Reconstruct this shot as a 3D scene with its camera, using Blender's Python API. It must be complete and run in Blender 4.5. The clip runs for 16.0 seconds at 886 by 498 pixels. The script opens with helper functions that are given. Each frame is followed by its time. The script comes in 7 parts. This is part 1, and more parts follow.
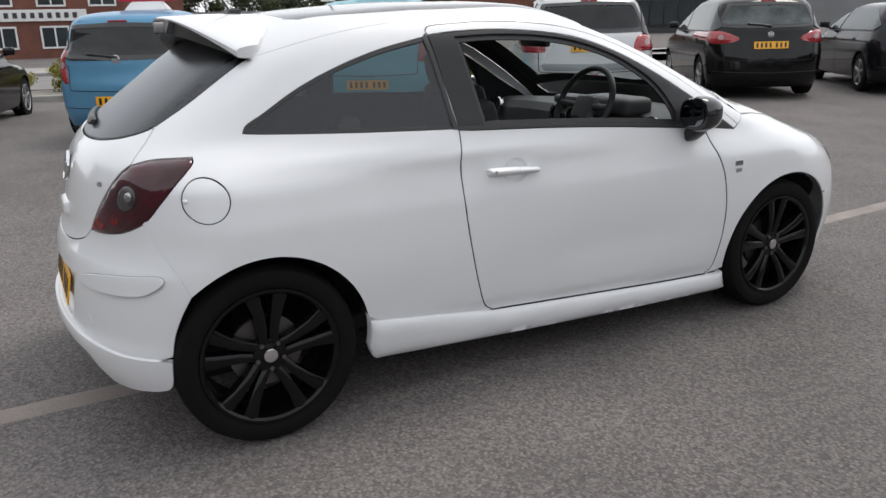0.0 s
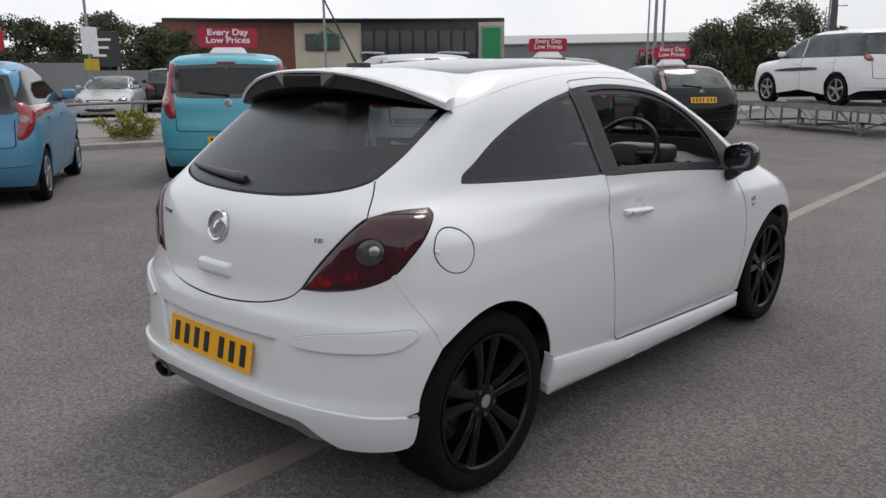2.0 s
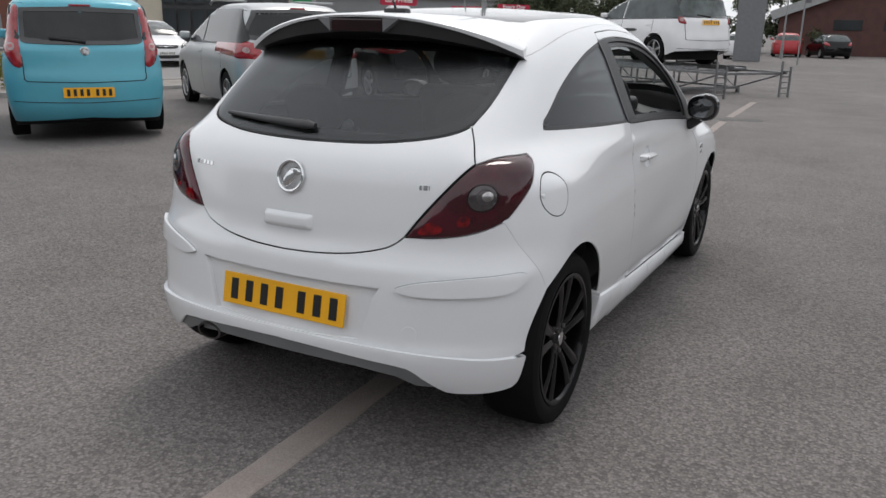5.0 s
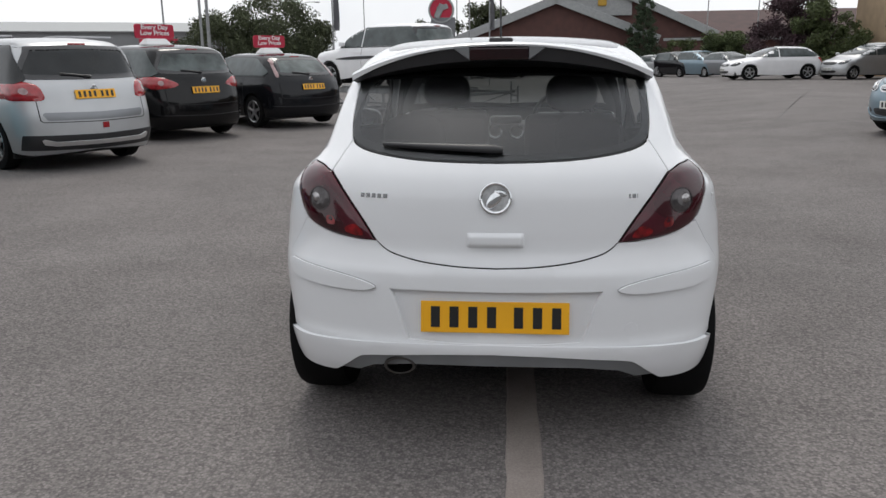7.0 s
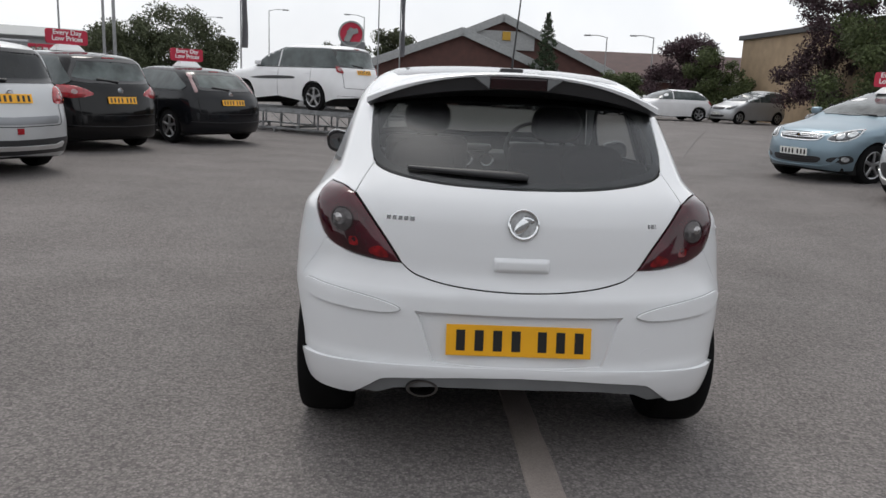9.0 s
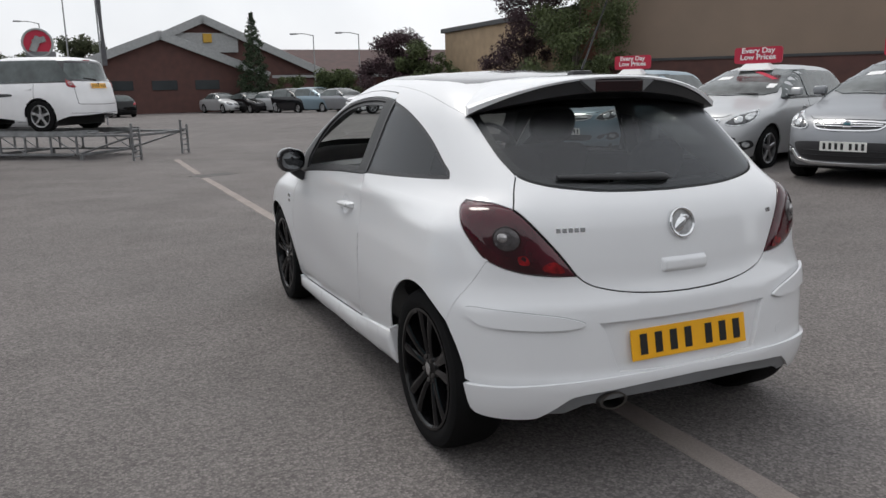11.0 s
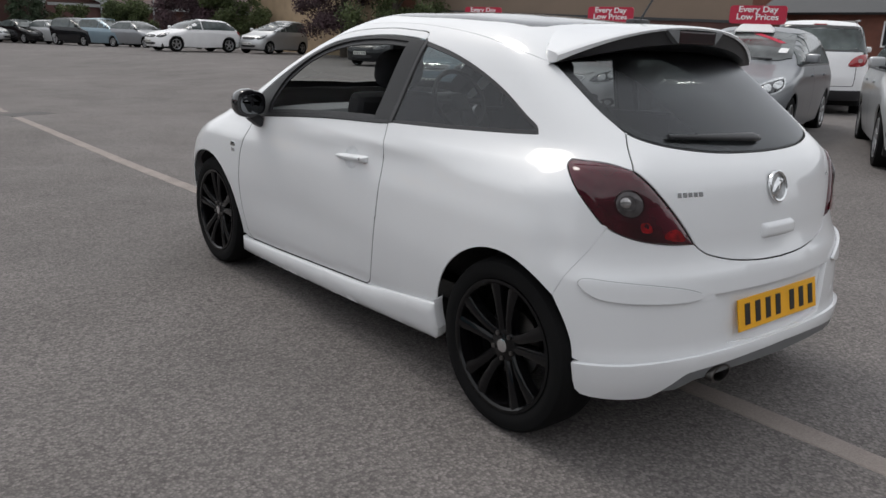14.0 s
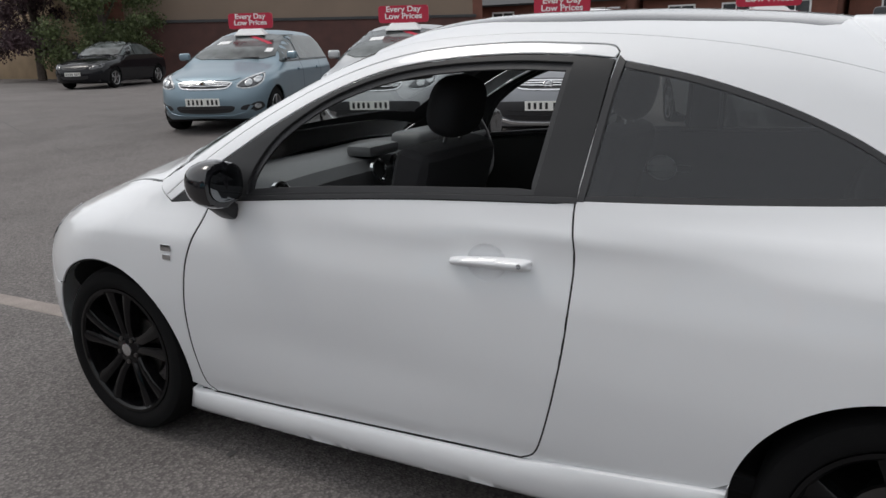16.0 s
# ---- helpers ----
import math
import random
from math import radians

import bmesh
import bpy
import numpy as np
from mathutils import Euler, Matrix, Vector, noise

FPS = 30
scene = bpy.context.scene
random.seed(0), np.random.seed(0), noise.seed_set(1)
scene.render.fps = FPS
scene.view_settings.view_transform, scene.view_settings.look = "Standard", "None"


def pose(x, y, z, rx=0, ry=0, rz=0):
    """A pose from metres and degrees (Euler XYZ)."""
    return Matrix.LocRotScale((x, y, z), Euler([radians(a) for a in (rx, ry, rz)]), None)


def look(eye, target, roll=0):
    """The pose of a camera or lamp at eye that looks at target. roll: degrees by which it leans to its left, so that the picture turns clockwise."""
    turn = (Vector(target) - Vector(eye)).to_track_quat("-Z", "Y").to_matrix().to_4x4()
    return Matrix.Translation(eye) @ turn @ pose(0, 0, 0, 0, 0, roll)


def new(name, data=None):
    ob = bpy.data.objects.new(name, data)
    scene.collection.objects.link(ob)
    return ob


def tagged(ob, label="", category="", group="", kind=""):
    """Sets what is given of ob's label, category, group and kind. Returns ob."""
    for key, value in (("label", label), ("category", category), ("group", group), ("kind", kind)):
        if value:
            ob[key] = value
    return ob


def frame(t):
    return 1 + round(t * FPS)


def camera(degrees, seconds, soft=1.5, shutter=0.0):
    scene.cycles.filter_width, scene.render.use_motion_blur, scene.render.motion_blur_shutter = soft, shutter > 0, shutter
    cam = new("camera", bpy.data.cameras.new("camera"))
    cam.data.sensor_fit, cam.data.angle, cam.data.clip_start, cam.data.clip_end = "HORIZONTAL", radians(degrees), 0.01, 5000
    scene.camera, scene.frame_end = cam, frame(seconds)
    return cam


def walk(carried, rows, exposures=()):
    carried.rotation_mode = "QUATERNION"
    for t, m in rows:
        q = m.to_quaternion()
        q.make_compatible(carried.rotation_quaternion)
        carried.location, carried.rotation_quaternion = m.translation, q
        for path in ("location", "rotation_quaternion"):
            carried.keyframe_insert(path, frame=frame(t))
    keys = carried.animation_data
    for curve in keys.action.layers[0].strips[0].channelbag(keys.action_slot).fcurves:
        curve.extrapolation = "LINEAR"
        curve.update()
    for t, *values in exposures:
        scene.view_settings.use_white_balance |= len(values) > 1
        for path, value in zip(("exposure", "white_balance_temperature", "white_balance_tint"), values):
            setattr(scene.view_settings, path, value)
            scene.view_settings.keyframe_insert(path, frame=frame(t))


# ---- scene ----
from mathutils.geometry import delaunay_2d_cdt

cam = camera(59.39, 16.0)
PATH = [
    (0, (3.230, -1.902, 1.399), (1.545, -0.983, 0.834), -1.27),
    (0.5, (3.061, -2.281, 1.427), (1.499, -1.150, 0.894), -2.69),
    (1, (2.873, -2.656, 1.440), (1.401, -1.418, 0.891), -1.61),
    (1.5, (2.613, -2.921, 1.432), (1.260, -1.516, 0.992), -0.36),
    (2, (2.382, -3.180, 1.416), (1.062, -1.743, 0.974), -0.53),
    (2.5, (2.189, -3.386, 1.397), (1.000, -1.870, 0.860), -0.62),
    (3, (2.039, -3.506, 1.403), (0.980, -1.896, 0.868), -1.51),
    (3.5, (2.015, -3.518, 1.400), (0.958, -1.905, 0.873), -1.13),
    (4, (2.019, -3.519, 1.402), (0.956, -1.904, 0.891), -0.51),
    (4.2, (2.004, -3.534, 1.391), (0.942, -1.919, 0.876), -0.06),
    (6.3, (0.614, -4.260, 1.382), (0.247, -2.371, 0.838), 0.77),
    (6.5, (0.452, -4.305, 1.369), (0.166, -2.396, 0.844), 0.35),
    (7, (0.082, -4.411, 1.378), (-0.112, -2.478, 0.902), -0.74),
    (7.5, (-0.065, -4.474, 1.390), (-0.159, -2.520, 0.974), -0.28),
    (8, (-0.114, -4.496, 1.388), (-0.109, -2.533, 1.005), 1.00),
    (8.5, (-0.134, -4.497, 1.374), (-0.086, -2.536, 0.982), 2.16),
    (9, (-0.383, -4.453, 1.372), (-0.310, -2.496, 0.963), 2.58),
    (9.2, (-0.562, -4.442, 1.379), (-0.446, -2.486, 0.977), 1.21),
    (11.3, (-2.007, -3.874, 1.395), (-1.119, -2.129, 0.986), 0.23),
    (11.5, (-2.058, -3.842, 1.387), (-1.111, -2.130, 0.970), 0.90),
    (12, (-2.124, -3.829, 1.396), (-1.131, -2.153, 0.943), 0.35),
    (12.5, (-2.117, -3.819, 1.391), (-1.090, -2.167, 0.927), 0.75),
    (13, (-2.187, -3.728, 1.372), (-1.132, -2.098, 0.891), 1.82),
    (13.5, (-2.423, -3.469, 1.375), (-1.271, -1.899, 0.921), 2.69),
    (14, (-2.588, -3.117, 1.362), (-1.379, -1.613, 0.836), 2.28),
    (14.5, (-2.683, -2.679, 1.367), (-1.335, -1.295, 0.849), 1.73),
    (15, (-2.713, -2.177, 1.372), (-1.237, -0.942, 0.828), -0.79),
    (15.5, (-2.684, -1.666, 1.389), (-1.122, -0.544, 0.842), -1.27),
    (16, (-2.522, -1.160, 1.398), (-0.864, -0.166, 0.882), -1.49),
]
walk(cam, [(t, look(eye, target, roll)) for t, eye, target, roll in PATH], exposures=[(0, .20), (1.0, .20), (2.0, -.06), (3.0, .09), (3.5, .09), (4.0, .08), (7.0, .09), (9.5, .04), (12.5, -.04), (14.5, -.07), (16.0, -.15)])


# ---- light ----
world = bpy.data.worlds.new("sky")
scene.world = world
world.use_nodes = True
SUN_HEIGHT, SUN_TURN = radians(60), radians(-12)
wt = world.node_tree
sky = wt.nodes.new("ShaderNodeTexSky")
sky.sky_type, sky.sun_disc = "NISHITA", False
sky.sun_elevation, sky.sun_rotation = SUN_HEIGHT, SUN_TURN
sky.air_density, sky.dust_density, sky.ozone_density = 1.0, 4.0, 1.0
# high thin cloud: the sky's light mixed with an even grey-white
cloud = wt.nodes.new("ShaderNodeTexNoise")
cloud.inputs["Scale"].default_value, cloud.inputs["Detail"].default_value = 2.2, 6
ramp = wt.nodes.new("ShaderNodeValToRGB")
ramp.color_ramp.elements[0].position, ramp.color_ramp.elements[1].position = .30, .72
ramp.color_ramp.elements[0].color = (8.6, 8.9, 9.4, 1)
ramp.color_ramp.elements[1].color = (12.6, 12.7, 12.9, 1)
coat = wt.nodes.new("ShaderNodeMix")
coat.data_type = "RGBA"
coat.inputs[0].default_value = .86
wt.links.new(cloud.outputs["Fac"], ramp.inputs[0])
wt.links.new(sky.outputs[0], coat.inputs[6])
wt.links.new(ramp.outputs[0], coat.inputs[7])
wt.links.new(coat.outputs[2], wt.nodes["Background"].inputs[0])
wt.nodes["Background"].inputs[1].default_value = .10
sun = new("sun", bpy.data.lights.new("sun", "SUN"))
sun.data.energy, sun.data.angle, sun.data.color = 1.0, radians(18), (1, .96, .9)
sun.matrix_world = look((0, 0, 0), (-math.sin(SUN_TURN) * math.cos(SUN_HEIGHT), -math.cos(SUN_TURN) * math.cos(SUN_HEIGHT), -math.sin(SUN_HEIGHT)))


# ---- materials ----
def material(name, colour, rough=.5, metal=0.0, vary=.06, scale=6.0, bump=0.0, fine=120.0, coat=0.0, speck=0.0, shift=0.0, glow=0.0):
    """A surface with stains at one scale and grain at another."""
    m = bpy.data.materials.new(name)
    m.use_nodes = True
    nt = m.node_tree
    b = nt.nodes["Principled BSDF"]
    b.inputs["Roughness"].default_value, b.inputs["Metallic"].default_value = rough, metal
    b.inputs["Coat Weight"].default_value, b.inputs["Coat Roughness"].default_value = coat, .03
    tc = nt.nodes.new("ShaderNodeTexCoord")
    big, small = nt.nodes.new("ShaderNodeTexNoise"), nt.nodes.new("ShaderNodeTexNoise")
    big.inputs["Scale"].default_value, big.inputs["Detail"].default_value = scale, 5
    small.inputs["Scale"].default_value, small.inputs["Detail"].default_value = fine, 3
    for n in (big, small):
        nt.links.new(tc.outputs["Object"], n.inputs["Vector"])
    add = nt.nodes.new("ShaderNodeMath")
    add.operation = "MULTIPLY_ADD"
    nt.links.new(small.outputs["Fac"], add.inputs[0])
    add.inputs[1].default_value = speck
    nt.links.new(big.outputs["Fac"], add.inputs[2])
    rng = nt.nodes.new("ShaderNodeMapRange")
    rng.inputs["From Min"].default_value, rng.inputs["From Max"].default_value = .3 + speck * .3, .7 + speck * .7
    rng.inputs["To Min"].default_value, rng.inputs["To Max"].default_value = 1 - vary, 1 + vary
    nt.links.new(add.outputs[0], rng.inputs["Value"])
    hsv = nt.nodes.new("ShaderNodeHueSaturation")
    hsv.inputs["Color"].default_value = (*colour, 1)
    value = rng.outputs["Result"]
    if shift:
        info = nt.nodes.new("ShaderNodeObjectInfo")
        per = nt.nodes.new("ShaderNodeMath")
        per.operation = "MULTIPLY_ADD"
        nt.links.new(info.outputs["Random"], per.inputs[0])
        per.inputs[1].default_value = shift
        nt.links.new(value, per.inputs[2])
        value = per.outputs[0]
    nt.links.new(value, hsv.inputs["Value"])
    nt.links.new(hsv.outputs["Color"], b.inputs["Base Color"])
    if rough > .02 and not metal:
        rr = nt.nodes.new("ShaderNodeMapRange")
        rr.inputs["To Min"].default_value, rr.inputs["To Max"].default_value = rough * .85, min(1, rough * 1.15)
        nt.links.new(big.outputs["Fac"], rr.inputs["Value"])
        nt.links.new(rr.outputs["Result"], b.inputs["Roughness"])
    if bump:
        bp = nt.nodes.new("ShaderNodeBump")
        bp.inputs["Strength"].default_value, bp.inputs["Distance"].default_value = min(1, bump), .004
        nt.links.new(small.outputs["Fac"], bp.inputs["Height"])
        nt.links.new(bp.outputs["Normal"], b.inputs["Normal"])
    if glow:
        b.inputs["Emission Color"].default_value = (*colour, 1)
        b.inputs["Emission Strength"].default_value = glow
    return m


def glass(name, tint, gloss=.055, rough=.015):
    """A thin pane: tinted see-through with Fresnel gloss."""
    m = bpy.data.materials.new(name)
    m.use_nodes = True
    nt = m.node_tree
    nt.nodes.remove(nt.nodes["Principled BSDF"])
    clear, shine, mix, fr = (nt.nodes.new("ShaderNode" + k) for k in ("BsdfTransparent", "BsdfGlossy", "MixShader", "LayerWeight"))
    power, base = nt.nodes.new("ShaderNodeMath"), nt.nodes.new("ShaderNodeMath")
    clear.inputs[0].default_value = (*tint, 1)
    shine.inputs["Roughness"].default_value = rough
    shine.inputs["Color"].default_value = (.95, .97, 1, 1)
    fr.inputs["Blend"].default_value = .5
    power.operation, base.operation = "POWER", "MULTIPLY_ADD"
    power.inputs[1].default_value = 4.2
    base.inputs[1].default_value, base.inputs[2].default_value = .55, gloss
    nt.links.new(fr.outputs["Facing"], power.inputs[0])
    nt.links.new(power.outputs[0], base.inputs[0])
    nt.links.new(base.outputs[0], mix.inputs[0])
    nt.links.new(clear.outputs[0], mix.inputs[1])
    nt.links.new(shine.outputs[0], mix.inputs[2])
    nt.links.new(mix.outputs[0], nt.nodes["Material Output"].inputs[0])
    return m


WHITE_PAINT = material("white_paint", (.75, .76, .775), .38, vary=.012, scale=3, coat=.9)
WHITE_PAINT.node_tree.nodes["Principled BSDF"].inputs["Coat Roughness"].default_value = .035
BLACK_PAINT = material("black_gloss", (.012, .012, .014), .12, vary=.1, coat=.6)
BLACK_TRIM = material("black_trim", (.020, .020, .022), .42, vary=.12, bump=.15, fine=400)
PILLAR_TRIM = material("pillar_film", (.022, .0225, .024), .45, vary=.08, bump=.1, fine=300)
PILLAR_TRIM.node_tree.nodes["Principled BSDF"].inputs["Specular IOR Level"].default_value = .3
RUBBER = material("rubber", (.006, .006, .0063), .9, vary=.2, bump=.3, fine=200)
RUBBER.node_tree.nodes["Principled BSDF"].inputs["Specular IOR Level"].default_value = .15
ALLOY_BLACK = material("black_alloy", (.0045, .0045, .005), .13, vary=.2)
ALLOY_BLACK.node_tree.nodes["Principled BSDF"].inputs["Specular IOR Level"].default_value = .28
CHROME = material("chrome", (.72, .73, .74), .10, 1.0)
SATIN = material("satin_chrome", (.70, .71, .72), .32, 1.0)
MIRROR = material("mirror_glass", (.22, .23, .24), .03, 1.0)
DULL_METAL = material("dull_metal", (.30, .30, .31), .38, 1.0, vary=.15)
BRAKE_METAL = material("brake_metal", (.16, .15, .145), .5, 1.0, vary=.25)
DARK_LINER = material("dark_liner", (.012, .012, .012), .9, vary=.2)
CABIN = material("cabin_plastic", (.085, .086, .089), .5, vary=.12, bump=.25, fine=350)
CABIN_CLOTH = material("cabin_cloth", (.016, .016, .018), .95, vary=.2, bump=.4, fine=500)
HEADLINING = material("headlining", (.30, .30, .30), .95, vary=.05, bump=.2, fine=400)
PLATE_YELLOW = material("plate_yellow", (.86, .42, .012), .35, vary=.05)
PLATE_WHITE = material("plate_white", (.78, .78, .74), .35, vary=.05)
PLATE_INK = material("plate_ink", (.012, .012, .012), .4)
LAMP_RED = material("lamp_smoked_red", (.050, .0022, .008), .09, vary=.55, scale=7, coat=.2)
LAMP_SMOKE = material("lamp_smoked_black", (.014, .002, .003), .12, vary=.3, scale=9)
LAMP_SMOKE_GREY = material("lamp_smoked_grey", (.085, .078, .080), .10, .4, vary=.5, scale=30)
LAMP_BRIGHT = material("lamp_bright_red", (.15, .003, .005), .10, vary=.9, scale=30, coat=.1)
LAMP_CLEAR = material("lamp_clear", (.34, .33, .33), .14, .75, vary=.5, scale=30)
BADGE_GREY = material("badge_field", (.42, .425, .43), .42, 1.0, vary=.3, scale=40)
PIPE_METAL = material("tailpipe_steel", (.11, .105, .10), .4, 1.0, vary=.3)
DIFFUSER_GREY = material("diffuser_grey", (.16, .165, .17), .45, vary=.1)
EDGE_SHADE_GREY = material("edge_shade_grey", (.36, .365, .37), .6, vary=.1)
GLASS_CLEAR = glass("clear_glass", (.86, .90, .89))
GLASS_TINT = glass("tinted_glass", (.25, .265, .26), .055, .285)
GLASS_REAR = glass("privacy_glass", (.30, .315, .31), .06, .285)


# ---- building helpers ----
def part(name, bm, mat, parent=None, label="", smooth=False):
    """Link a bmesh as ONE mesh object under a thing or a part."""
    me = bpy.data.meshes.new(name)
    bm.to_mesh(me)
    bm.free()
    me.materials.append(mat)
    if smooth:
        me.shade_smooth()
        me.set_sharp_from_angle(angle=radians(35))
    ob = new(name, me)
    if parent is not None:
        ob.parent = parent
    if label:
        tagged(ob, label)
    return ob


def thing(name, m, label, category, group="", kind=""):
    ob = new(name)
    ob.empty_display_size = .2
    ob.matrix_world = m
    return tagged(ob, label, category, group, kind)


def box(sx, sy, sz, at=(0, 0, 0), bevel=0.0, turn=None, bm=None, segments=2):
    """A bevelled box, its middle at `at`."""
    one = bmesh.new()
    bmesh.ops.create_cube(one, size=1)
    bmesh.ops.scale(one, vec=(sx, sy, sz), verts=one.verts)
    if bevel:
        bmesh.ops.bevel(one, geom=one.edges[:], offset=bevel, segments=segments, affect="EDGES", profile=.6)
    m = Matrix.Translation(at) @ (turn or Matrix())
    bmesh.ops.transform(one, matrix=m, verts=one.verts)
    return merge(bm, one)


def merge(bm, one):
    if bm is None:
        return one
    me = bpy.data.meshes.new("m")
    one.to_mesh(me)
    one.free()
    bm.from_mesh(me)
    bpy.data.meshes.remove(me)
    return bm


def tube(r1, r2, depth, at=(0, 0, 0), turn=None, n=24, bm=None, caps=True):
    """A round bar or cone along its own z."""
    one = bmesh.new()
    bmesh.ops.create_cone(one, cap_ends=caps, segments=n, radius1=r1, radius2=r2, depth=depth)
    bmesh.ops.transform(one, matrix=Matrix.Translation(at) @ (turn or Matrix()), verts=one.verts)
    return merge(bm, one)


def spin(profile, n=48, axis="x", bm=None, at=(0, 0, 0)):
    """A ring turned from (radius, along) pairs round an axis."""
    one = bmesh.new()
    rings = []
    for k in range(n):
        a = 2 * math.pi * k / n
        c, s = math.cos(a), math.sin(a)
        ring = []
        for r, d in profile:
            p = {"x": (d, r * c, r * s), "y": (r * c, d, r * s), "z": (r * c, r * s, d)}[axis]
            ring.append(one.verts.new(p))
        rings.append(ring)
    for k in range(n):
        a, b = rings[k], rings[(k + 1) % n]
        for i in range(len(profile) - 1):
            one.faces.new((a[i], a[i + 1], b[i + 1], b[i]))
    bmesh.ops.remove_doubles(one, verts=one.verts, dist=1e-6)
    bmesh.ops.recalc_face_normals(one, faces=one.faces)
    bmesh.ops.translate(one, vec=at, verts=one.verts)
    return merge(bm, one)


def rod(a, b, r=.01, n=8, bm=None, r2=None):
    """A bar from a to b."""
    a, b = Vector(a), Vector(b)
    d = b - a
    return tube(r, r if r2 is None else r2, d.length, (a + b) / 2, d.to_track_quat("Z", "Y").to_matrix().to_4x4(), n, bm)


def flow(points, n=8, closed=False):
    """A smooth curve through the points."""
    p = [np.array(q, float) for q in points]
    out, m = [], len(p)
    for i in range(m if closed else m - 1):
        p1, p2 = p[i], p[(i + 1) % m]
        p0 = p[i - 1] if closed or i else 2 * p1 - p2
        p3 = p[(i + 2) % m] if closed or i + 2 < m else 2 * p2 - p1
        for k in range(n):
            t = k / n
            out.append(.5 * (2 * p1 + (p2 - p0) * t + (2 * p0 - 5 * p1 + 4 * p2 - p3) * t * t + (3 * p1 - p0 - 3 * p2 + p3) * t ** 3))
    if not closed:
        out.append(p[-1])
    return np.array(out)


def pipe(points, r, bm=None, n=8, closed=False, smooth_steps=6):
    """A round bar along a curve."""
    pts = flow(points, smooth_steps, closed) if smooth_steps else np.array(points, float)
    one = bmesh.new()
    rings, m = [], len(pts)
    up = Vector((0, 0, 1))
    for i in range(m):
        a, b = pts[i - 1 if (closed or i) else 0], pts[(i + 1) % m if closed else min(i + 1, m - 1)]
        d = Vector(b - a).normalized()
        u = d.cross(up)
        if u.length < .1:
            u = d.cross(Vector((1, 0, 0)))
        u.normalize()
        v = u.cross(d)
        rings.append([one.verts.new(Vector(pts[i]) + r * (math.cos(2 * math.pi * k / n) * u + math.sin(2 * math.pi * k / n) * v)) for k in range(n)])
    for i in range(m if closed else m - 1):
        a, b = rings[i], rings[(i + 1) % m]
        for k in range(n):
            one.faces.new((a[k], a[(k + 1) % n], b[(k + 1) % n], b[k]))
    if not closed:
        one.faces.new(rings[0][::-1])
        one.faces.new(rings[-1])
    bmesh.ops.recalc_face_normals(one, faces=one.faces)
    return merge(bm, one)


# ---- the white hatchback's outer surface: a closed form in x (across), y (ahead), z (up) ----
def spline(xs, ys):
    """A smooth curve through a few stations, straight beyond the ends."""
    xs, ys = np.array(xs, float), np.array(ys, float)
    n, h = len(xs), np.diff(xs)
    d = np.diff(ys) / h
    m = np.zeros(n)
    m[0], m[-1] = d[0], d[-1]
    for i in range(1, n - 1):
        m[i] = 0.0 if d[i - 1] * d[i] <= 0 else 2 * d[i - 1] * d[i] / (d[i - 1] + d[i])

    def at(v):
        v = np.asarray(v, float)
        i = np.clip(np.searchsorted(xs, v) - 1, 0, n - 2)
        t = (v - xs[i]) / h[i]
        c = np.clip(t, 0, 1)
        r = ((1 + 2 * c) * (1 - c) ** 2 * ys[i] + c * (1 - c) ** 2 * h[i] * m[i]
             + c * c * (3 - 2 * c) * ys[i + 1] + c * c * (c - 1) * h[i] * m[i + 1])
        return r + np.where(t < 0, t, 0) * h[i] * m[0] + np.where(t > 1, t - 1, 0) * h[i] * m[-1]
    return at


def soft_max(a, b, k):
    h = np.maximum(k - np.abs(a - b), 0) / k
    return np.maximum(a, b) + h * h * k * 0.25


def step(v, a, b):
    t = np.clip((np.asarray(v, float) - a) / (b - a), 0, 1)
    return t * t * (3 - 2 * t)


HALF_WIDTH = spline((.14, .24, .34, .46, .6, .75, .86, .93, .98, 1.03, 1.1, 1.2, 1.3, 1.4, 1.5),
                    (.764, .788, .810, .830, .842, .838, .822, .813, .804, .791, .762, .722, .680, .632, .565))
REAR = spline((.16, .24, .32, .385, .42, .50, .58, .64, .685, .74, .80, .92, .98, 1.03, 1.08, 1.2, 1.32, 1.45),
              (-1.775, -1.826, -1.858, -1.866, -1.858, -1.852, -1.844, -1.834, -1.812, -1.792, -1.783, -1.758, -1.730, -1.686, -1.625, -1.467, -1.305, -1.12))
FRONT = spline((.14, .3, .45, .6, .7, .78, .9), (1.95, 2.04, 2.07, 2.05, 2.0, 1.9, 1.6))
ROOF = spline((-1.9, -1.5, -1.3, -1.07, -.8, -.5, -.2, .1, .35, .6, .9, 1.12, 1.3, 1.6, 1.85, 2.0, 2.1),
              (1.2, 1.355, 1.405, 1.440, 1.468, 1.484, 1.486, 1.468, 1.418, 1.325, 1.165, 1.035, .995, .925, .845, .76, .66))


